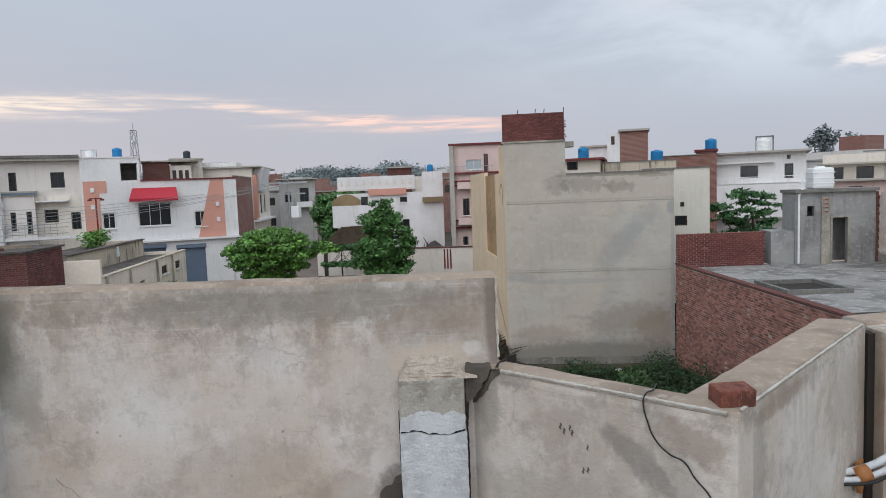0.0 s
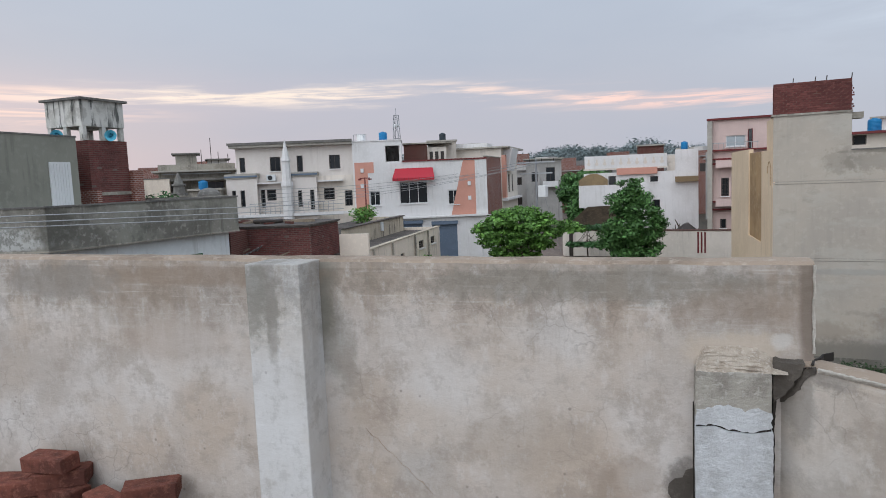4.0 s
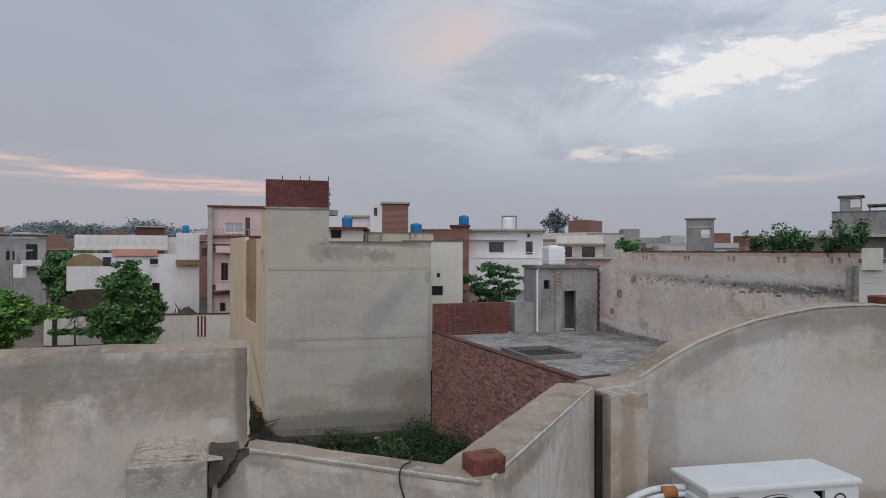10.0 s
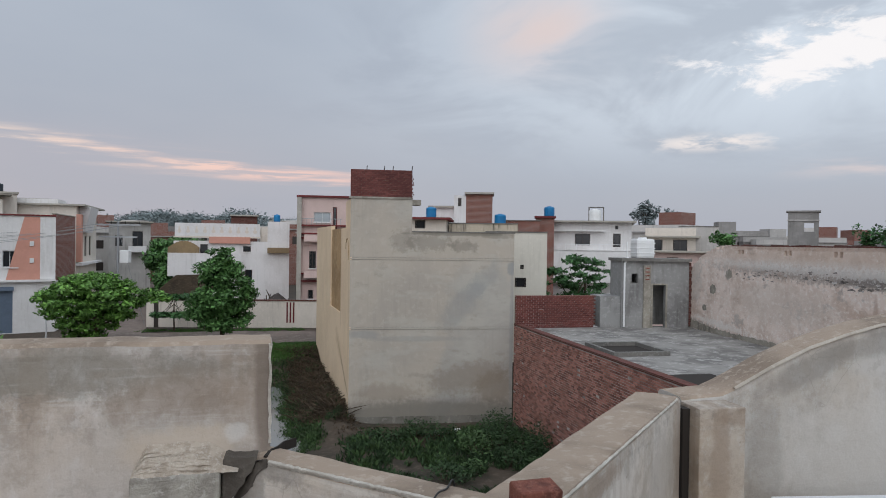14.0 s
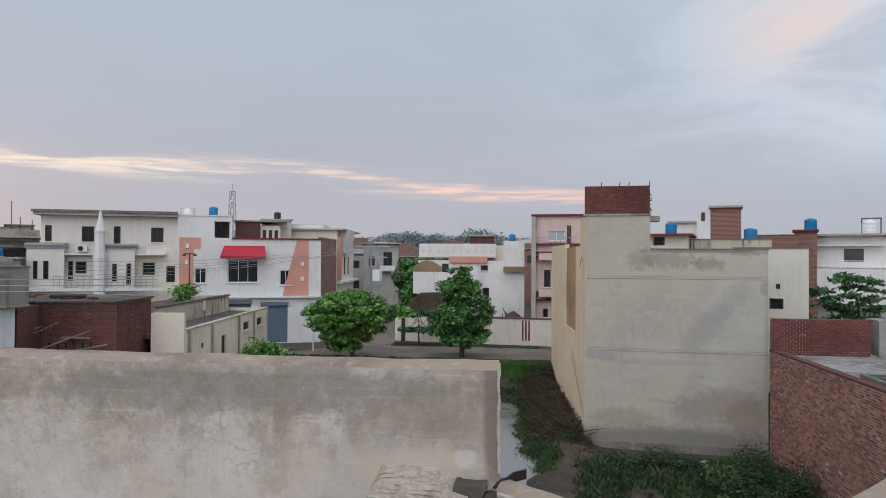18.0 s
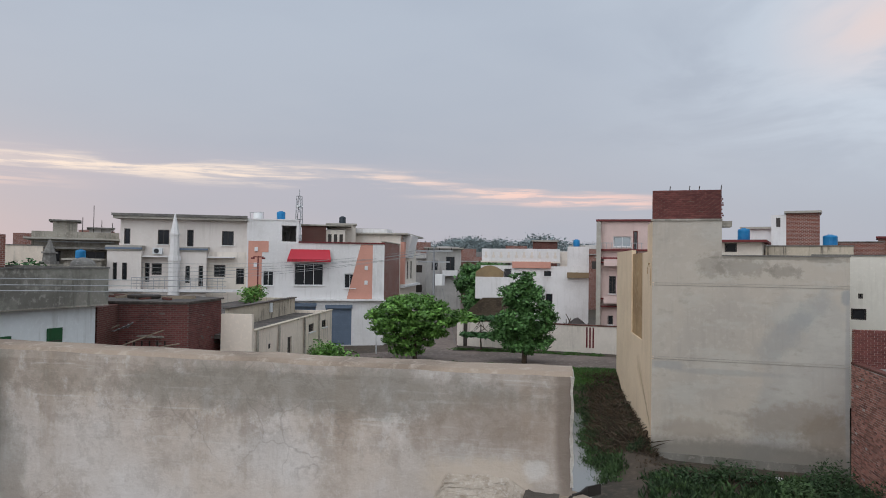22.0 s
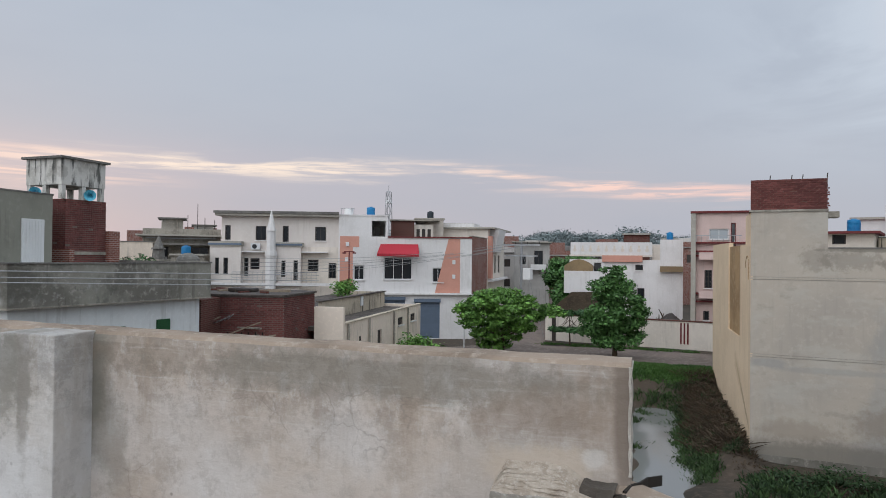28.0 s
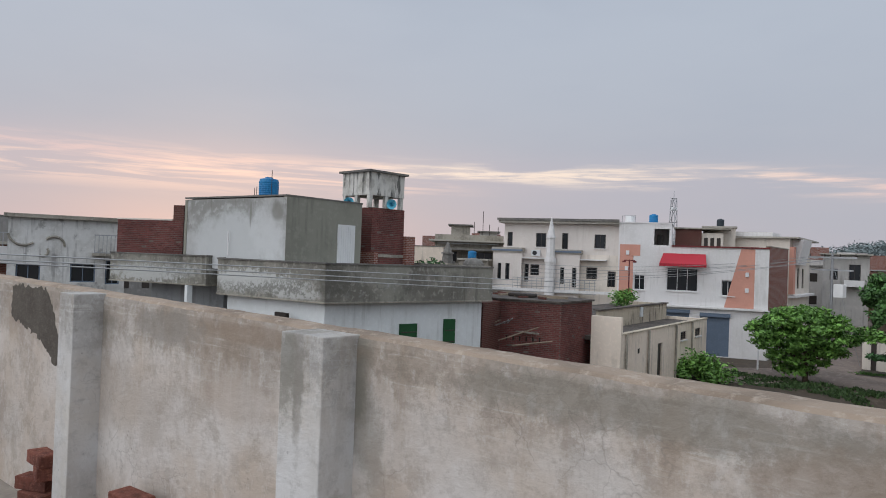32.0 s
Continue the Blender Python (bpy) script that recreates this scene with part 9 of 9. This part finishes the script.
far_house((-28.5, 90.5), (-24.4, 91.8), 8, 11.2, MAT["far_wall"], "pale flat-roofed house on the lane", [(1.0, 2.0, 8.5, 9.8)], eave=0.3)
br = far_house((-6.6, 74.3), (-4.0, 74.5), 3, 10.9, MAT["brick_dark"], "dark brick room on a roof")
tank(-1.95, 72.6, 10.35, 0.32, 0.75, MAT["blue_tank"], "blue plastic water tank on a pale house")
far_house((-2.6, 73.0), (-1.2, 73.1), 2, 10.35, MAT["brick_far"], "red brick stand for a tank")
tank(-26.45, 55.2, 11.95, 0.36, 0.8, MAT["blue_tank"], "blue plastic water tank on the white house")
tank(-22.8, 60.3, 11.9, 0.30, 0.75, MAT["dark_tank"], "dark plastic water tank on a stair room")
far_house((-24.0, 59.6), (-21.6, 60.6), 3, 11.85, MAT["cream"], "cream stair room on a roof")

# left of the cream house
ol = far_house((-42.6, 45.4), (-37.9, 49.4), 6, 9.9, MAT["concrete"], "old weathered house with concrete canopies", [(0.9, 2.0, 8.0, 9.0), (3.8, 5.2, 8.0, 9.0)], parapet=0.5, eave=0.5)
part("upper_room", boxes((1.4, 3.1, 1.0, 4, 10.05 - STREET, 11.4 - STREET)), MAT["concrete"], ol)
part("upper_slab", boxes((1.1, 3.4, 0.7, 4.3, 11.4 - STREET, 11.52 - STREET)), MAT["dark_concrete"], ol)
part("upper_room", boxes((4.0, 5.6, 1.6, 4.5, 10.05 - STREET, 10.9 - STREET)), MAT["far_wall"], ol)
part("upper_slab", boxes((3.8, 5.9, 1.3, 4.8, 10.9 - STREET, 11.0 - STREET)), MAT["dark_concrete"], ol)
for k_, (rx_, rh_) in enumerate(((3.5, 1.2), (4.3, 2.2), (4.9, 1.0), (5.7, 0.8), (2.9, 0.9))):
    part("reinforcing_rod", cyl(bmesh.new(), (rx_, 1.4, 10.6 - STREET), (rx_, 1.4, 10.6 + rh_ - STREET), 0.03, n=5), MAT["frame_dark"], ol)
part("balcony_rail", boxes((0.3, 5.8, -0.62, -0.56, 9.7 - STREET, 9.76 - STREET)), MAT["steel"], ol)
part("canopy", boxes((0.2, 6.0, -1.4, -0.252, 9.15 - STREET, 9.3 - STREET)), MAT["dark_concrete"], ol)
far_house((-46.5, 39.5), (-40.6, 44.4), 5, 9.35, MAT["yellow_pale"], "long pale yellow wall of a low house", slab=False)
tank(-36.9, 44.0, 8.3, 0.35, 0.8, MAT["blue_tank"], "blue plastic tank behind the grey house")
far_house((-37.8, 43.4), (-35.8, 44.6), 3, 8.3, MAT["concrete"], "low bare concrete flat roof")
sh = thing("shrine", pose(-30.1, 33.7, 6.2), "small weathered shrine with a stepped spire and dome", "shrine")
bm = boxes((-0.5, 0.5, -0.5, 0.5, 0, 1.9))
part("base", bm, MAT["concrete"], sh)
bm = bmesh.new()
cyl(bm, (0, 0, 1.9), (0, 0, 2.05), 0.5, 0.5, 8)
cyl(bm, (0, 0, 2.05), (0, 0, 2.5), 0.36, 0.32, 8)
cyl(bm, (0, 0, 2.5), (0, 0, 2.6), 0.42, 0.40, 8)
cyl(bm, (0, 0, 2.6), (0, 0, 3.3), 0.30, 0.04, 8)
part("spire", bm, MAT["dark_concrete"], sh)
bm = bmesh.new()
for k in range(6):
    a, b = 1.5708 * k / 6, 1.5708 * (k + 1) / 6
    cyl(bm, (1.9, 0.4, 1.8 + 0.5 * math.sin(a)), (1.9, 0.4, 1.8 + 0.5 * math.sin(b)), 0.7 * math.cos(a), max(0.01, 0.7 * math.cos(b)), 14, False)
part("dome", bm, MAT["dark_concrete"], sh, smooth=True)
part("dome_base", boxes((1.1, 2.7, -0.4, 1.2, 0, 1.8)), MAT["concrete"], sh)


MAT["old_whitewash"] = shade("old_whitewash", (0.64, 0.63, 0.61), (0.48, 0.465, 0.44), (0.72, 0.71, 0.69), big=0.6, small=5, amount=0.8, streak=0.55, streak_colour=(0.16, 0.15, 0.14), blotch=(((0.22, 0.21, 0.20), 1.2, 0.57, 0.66, 0.7, (1, 1, 0.8), 4.0),))


def ornate_house():
    ob = site("ornate_house", (-40.3, 11.2), (-38.6, 16.5), STREET, "old whitewashed house with scrolled plaster and black mould", "house")
    s = STREET
    w = math.hypot(1.7, 5.3)
    holes = [(0.4, 1.5, 5.9 - s, 7.3 - s), (2.9, 4.1, 6.4 - s, 7.4 - s), (4.6, 5.3, 6.3 - s, 7.6 - s)]
    part("wall_front", pierced(bmesh.new(), 0, w, 0, 9.75 - s, 0, 0.3, holes), MAT["old_whitewash"], ob)
    for h in holes:
        window(ob, *h, 0.1, MAT["shutter_blue"], 2, sill=False)
    part("wall_body", boxes((0, w, 0.5, 7, 0, 9.6 - s)), MAT["old_whitewash"], ob)
    part("cornice", boxes((-0.2, w + 0.2, -0.3, 0.5, 9.75 - s, 9.95 - s)), MAT["concrete"], ob)
    for cx, cz, r, a0, a1 in ((0.7, 9.0, 0.7, 3.3, 5.4), (2.1, 8.3, 0.5, 0.0, 2.4), (1.6, 8.0, 0.25, 4.0, 7.0)):
        bm = bmesh.new()
        for k in range(10):
            t0, t1 = a0 + (a1 - a0) * k / 10, a0 + (a1 - a0) * (k + 1) / 10
            cyl(bm, (cx + r * math.cos(t0), -0.04, cz + r * math.sin(t0) - s), (cx + r * math.cos(t1), -0.04, cz + r * math.sin(t1) - s), 0.07, n=6)
        part("scroll", bm, MAT["concrete"], ob, "moulded plaster scroll")
    cage = part("window_cage", boxes((4.0, 5.4, -0.6, -0.55, 8.0 - s, 8.05 - s), (4.0, 5.4, -0.6, -0.55, 8.95 - s, 9.0 - s)), MAT["steel"], ob)
    for k in range(8):
        part("cage_bar", boxes((4.0 + 0.195 * k, 4.03 + 0.195 * k, -0.59, -0.56, 8.05 - s, 8.95 - s)), MAT["steel"], cage)
    part("ledge", boxes((3.9, 5.5, -0.65, -0.004, 7.85 - s, 7.99 - s)), MAT["concrete"], ob)
    return ob


ornate_house()
lh = far_house((-43.2, 7.0), (-41.6, 12.4), 6, 8.3, MAT["brick_far"], "brick house with a small white balcony", [(1.5, 2.6, 6.2, 7.6)])
part("balcony", boxes((3.2, 5.2, -1.0, -0.004, 7.3 - STREET, 8.2 - STREET)), MAT["wall"], lh)
part("turret", cyl(bmesh.new(), (3.6, -0.4, 8.2 - STREET), (3.6, -0.4, 9.3 - STREET), 0.35, 0.33, 10), MAT["wall"], lh)
part("balcony_rail", boxes(*[(4.1 + 0.25 * k, 4.14 + 0.25 * k, -0.95, -0.91, 8.2 - STREET, 8.9 - STREET) for k in range(6)], (4.0, 5.4, -0.96, -0.9, 8.9 - STREET, 8.95 - STREET)), MAT["steel"], lh)
far_house((-62.0, 8.0), (-58.0, 24.0), 6, 10.4, MAT["far_grey"], "long plain grey flat-roofed house", slab=False)


def lattice(x, y, z, h, r, label):
    ob = thing("lattice_tower", pose(x, y, z), label, "tower")
    bm = bmesh.new()
    n = 9
    for k in range(n):
        a, b = h * k / n, h * (k + 1) / n
        ra, rb = r * (1 - 0.6 * k / n), r * (1 - 0.6 * (k + 1) / n)
        for i in range(4):
            t, u = 0.785 + 1.571 * i, 0.785 + 1.571 * (i + 1)
            p, q = (ra * math.cos(t), ra * math.sin(t), a), (rb * math.cos(t), rb * math.sin(t), b)
            o = (rb * math.cos(u), rb * math.sin(u), b)
            cyl(bm, p, q, 0.06, n=4)
            cyl(bm, p, o, 0.035, n=4)
            cyl(bm, q, o, 0.035, n=4)
    part("lattice", bm, MAT["steel"], ob)
    part("antenna", cyl(bmesh.new(), (0, 0, h), (0, 0, h + 1.2), 0.05, n=5), MAT["steel"], ob)
    for k in range(3):
        part("dish", cyl(bmesh.new(), (0.3 * math.cos(k * 2.1), 0.3 * math.sin(k * 2.1), h * 0.9), (0.5 * math.cos(k * 2.1), 0.5 * math.sin(k * 2.1), h * 0.9), 0.3, n=10), MAT["white_tank"], ob)
    return ob


lattice(-49.9, 109.6, STREET, 18.0, 1.2, "slim steel lattice mast behind the white house")
lattice(-119, 27.5, STREET, 17.0, 1.4, "distant tall steel lattice mast")


def roof_dish(x, y, z, label):
    ob = thing("roof_canopy", pose(x, y, z), label, "canopy")
    for a in (0, 1.2):
        part("post", cyl(bmesh.new(), (a, 0, 0), (a, 0, 0.55), 0.03, n=5), MAT["steel"], ob)
    part("tank_shell", cyl(bmesh.new(), (0.6, 0.2, 0.05), (0.6, 0.2, 0.55), 0.38, n=14), MAT["white_tank"], ob)
    part("top_bar", boxes((-0.05, 1.25, -0.03, 0.03, 0.55, 0.60)), MAT["steel"], ob)
    return ob


roof_dish(-28.5, 53.6, 11.95, "white roof tank under a thin steel frame")

# ---- the town beyond ----
def town_house(x, y, w, d, h, yaw, mat, kind_seed):
    ob = thing("town_house", pose(x, y, STREET, 0, 0, yaw), "distant flat-roofed town house", "house", "distant town houses")
    rng = random.Random(kind_seed)
    part("wall", boxes((-w / 2, w / 2, -d / 2, d / 2, 0, h)), mat, ob)
    bm = boxes((-w / 2 - 0.15, w / 2 + 0.15, -d / 2 - 0.3, d / 2 + 0.15, h, h + 0.15))
    part("roof", bm, MAT["far_grey"], ob)
    part("parapet", boxes((-w / 2, w / 2, -d / 2, -d / 2 + 0.2, h + 0.152, h + 0.9), (-w / 2, -w / 2 + 0.2, -d / 2 + 0.202, d / 2, h + 0.152, h + 0.9), (w / 2 - 0.2, w / 2, -d / 2 + 0.202, d / 2, h + 0.152, h + 0.9)), mat, ob)
    if rng.random() < 0.6:
        sx = rng.uniform(-w / 4, w / 4)
        part("roof_room", boxes((sx - 1.4, sx + 1.4, -d / 6, d / 3, h + 0.152, h + rng.uniform(2.2, 2.9))), MAT["brick_far"] if rng.random() < 0.35 else mat, ob)
    for k in range(max(2, int(w / 2.4))):
        wx = -w / 2 + (k + 0.5) * w / max(2, int(w / 2.4))
        for z in (h - 2.2, h - 5.4):
            if z > 0.5 and rng.random() < 0.8:
                win = part("window", boxes((wx - 0.5, wx + 0.5, -d / 2 - 0.03, -d / 2 - 0.002, z, z + 1.2)), MAT["frame_dark"], ob)
    return ob


rt = random.Random(33)
walls_ = [MAT["far_wall"], MAT["far_wall"], MAT["far_wall"], MAT["far_grey"], MAT["far_grey"], MAT["brick_far"]]
for k in range(86):
    az = -62 + 150 * (k + rt.uniform(-0.4, 0.4)) / 86
    d = rt.choice((85, 105, 120, 140, 165, 190)) * rt.uniform(0.92, 1.08)
    if -12 < az < 24 and d < 95:
        d += 45
    if 14 < az < 50 and d < 100:
        d += 30
    x, y = -d * math.sin(math.radians(az)), d * math.cos(math.radians(az))
    town_house(x, y, rt.uniform(6, 12), rt.uniform(6, 10), rt.choice((6.0, 6.4, 6.8, 7.3, 7.8)) + 0.006 * d, az + rt.uniform(-35, 35), walls_[k % 6], k)


# ---- poles and wires ----
def pole(x, y, h, label, arm=1.3, turn=0):
    ob = thing("utility_pole", pose(x, y, STREET, 0, 0, turn), label, "utility pole", "utility poles")
    part("shaft", cyl(bmesh.new(), (0, 0, -0.3), (0, 0, h), 0.14, 0.09, 8), MAT["steel"], ob)
    part("crossarm", boxes((-arm, arm, -0.06, 0.06, h - 0.35, h - 0.22)), MAT["steel"], ob)
    for k in range(4):
        part("insulator", cyl(bmesh.new(), (-arm + 0.1 + k * (2 * arm - 0.2) / 3, 0, h - 0.22), (-arm + 0.1 + k * (2 * arm - 0.2) / 3, 0, h + 0.0), 0.05, 0.035, 6), MAT["frame_dark"], ob)
    return ob


lane_pole = pole(-13.75, 59.0, 8.2, "grey utility pole with two crossarms and a transformer beside the lane", 1.75, -10)
part("crossarm", boxes((-1.5, 1.5, -0.05, 0.05, 6.9, 7.02)), MAT["steel"], lane_pole)
part("transformer", boxes((0.25, 0.95, -0.3, 0.3, 4.9, 5.9), bevel=0.05), MAT["white_tank"], lane_pole, "pale pole transformer")
part("stay_wire", cyl(bmesh.new(), (0, 0, 7.6), (2.4, -0.6, 0.0), 0.015, n=5), MAT["steel"], lane_pole)
post = thing("street_post", pose(-15.8, 49.6, STREET), "short slim pale post by the street corner", "post")
part("shaft", cyl(bmesh.new(), (0, 0, -0.2), (0, 0, 3.6), 0.06, 0.05, 8), MAT["frame_white"], post)
lp = thing("street_lamp", pose(-25.3, 49.1, STREET), "tall red street lamp pole with two arms", "street lamp")
part("shaft", cyl(bmesh.new(), (0, 0, -0.2), (0, 0, 7.2), 0.07, 0.05, 8), MAT["maroon"], lp)
for s_ in (-1, 1):
    part("arm", boxes((min(0, 0.45 * s_), max(0, 0.45 * s_), -0.03, 0.03, 7.1, 7.18)), MAT["maroon"], lp)
    part("lamp_head", boxes((0.45 * s_ - 0.12, 0.45 * s_ + 0.12, -0.08, 0.08, 6.98, 7.1), bevel=0.02), MAT["maroon"], lp)
WIRE = shade("wire_grey", (0.30, 0.30, 0.30), rough=0.5, amount=0.3, bump=0)


def wire(p, q, sag, r, label, group):
    pts = [Vector(p).lerp(Vector(q), k / 8) - Vector((0, 0, sag * 4 * (k / 8) * (1 - k / 8))) for k in range(9)]
    ob = cable("wire", [tuple(v) for v in pts], r, WIRE, label, "wire")
    return tagged(ob, group=group)


PALE_WIRE = shade("wire_pale", (0.42, 0.42, 0.42), rough=0.5, amount=0.2, bump=0)
for z0, z1 in ((8.22, 7.79), (8.11, 7.60), (8.05, 7.42)):
    dz = (z1 - z0) / 14.8
    w_ = wire((-15.07 - 0.36, 4.66 - 13.0, z0 - 13.0 * dz), (-14.66 + 0.18, 19.45 + 6.6, z1 + 6.6 * dz), 0.0, 0.014, "pale overhead wire before the grey house", "overhead wires")
    w_.data.materials.clear()
    w_.data.materials.append(PALE_WIRE)
for k in range(5):
    wire((-14.9 + 0.6 * k, 59.0 - 0.1 * k, 9.6 - 0.1 * (k % 2)), (-30.0, 41.6, 8.2 - 0.32 * k), 0.5, 0.014, "thin overhead wire across the street", "street wires")

junk = thing("junk_heap", pose(-1.8, 62.5, STREET), "dark heap of rubble and branches behind the compound wall", "rubbish heap")
rj = random.Random(6)
bm = bmesh.new()
for k in range(70):
    a, q = rj.uniform(0, 6.283), math.sqrt(rj.random())
    x_, y_ = 2.6 * q * math.cos(a), 1.2 * q * math.sin(a)
    z_ = 2.0 * (1 - q) + rj.uniform(0, 0.4)
    cyl(bm, (x_, y_, max(0, z_ - 0.7)), (x_ + rj.uniform(-0.6, 0.6), y_ + rj.uniform(-0.3, 0.3), z_ + rj.uniform(0, 0.5)), 0.09, 0.03, 5)
part("branches", bm, MAT["bark"], junk)
bm = bmesh.new()
n_ = 18
cyl(bm, (0, 0, -0.1), (0, 0, 1.6), 2.6, 1.5, n_)
cyl(bm, (0.2, 0, 1.6), (0.3, 0, 2.9), 1.5, 0.3, n_)
for v_ in bm.verts:
    v_.co += Vector((0.4 * noise.noise(v_.co * 1.3), 0.3 * noise.noise(v_.co * 1.7), 0.3 * noise.noise(v_.co)))
for v_ in bm.verts:
    v_.co.z *= 0.72
part("rubble", bm, MAT["frame_dark"], junk)

# thatched lean-to by the compound wall
hut = thing("thatched_hut", pose(-10.4, 58.4, STREET), "low hut with a brown thatched roof", "hut")
part("wall", boxes((0, 3.6, 0, 2.5, 0, 2.5)), MAT["cream"], hut)
bm = bmesh.new()
v = [bm.verts.new(p) for p in ((-0.7, -0.7, 2.3), (4.0, -0.7, 2.6), (3.8, 1.4, 4.0), (0.9, 1.4, 3.9), (-0.7, 3.0, 2.4), (4.0, 3.0, 2.6))]
for q in ((0, 1, 2, 3), (4, 3, 2, 5), (0, 3, 4), (1, 5, 2)):
    bm.faces.new([v[i] for i in q])
bmesh.ops.solidify(bm, geom=bm.faces[:], thickness=0.12)
part("thatch", bm, DRY, hut, "brown thatch")
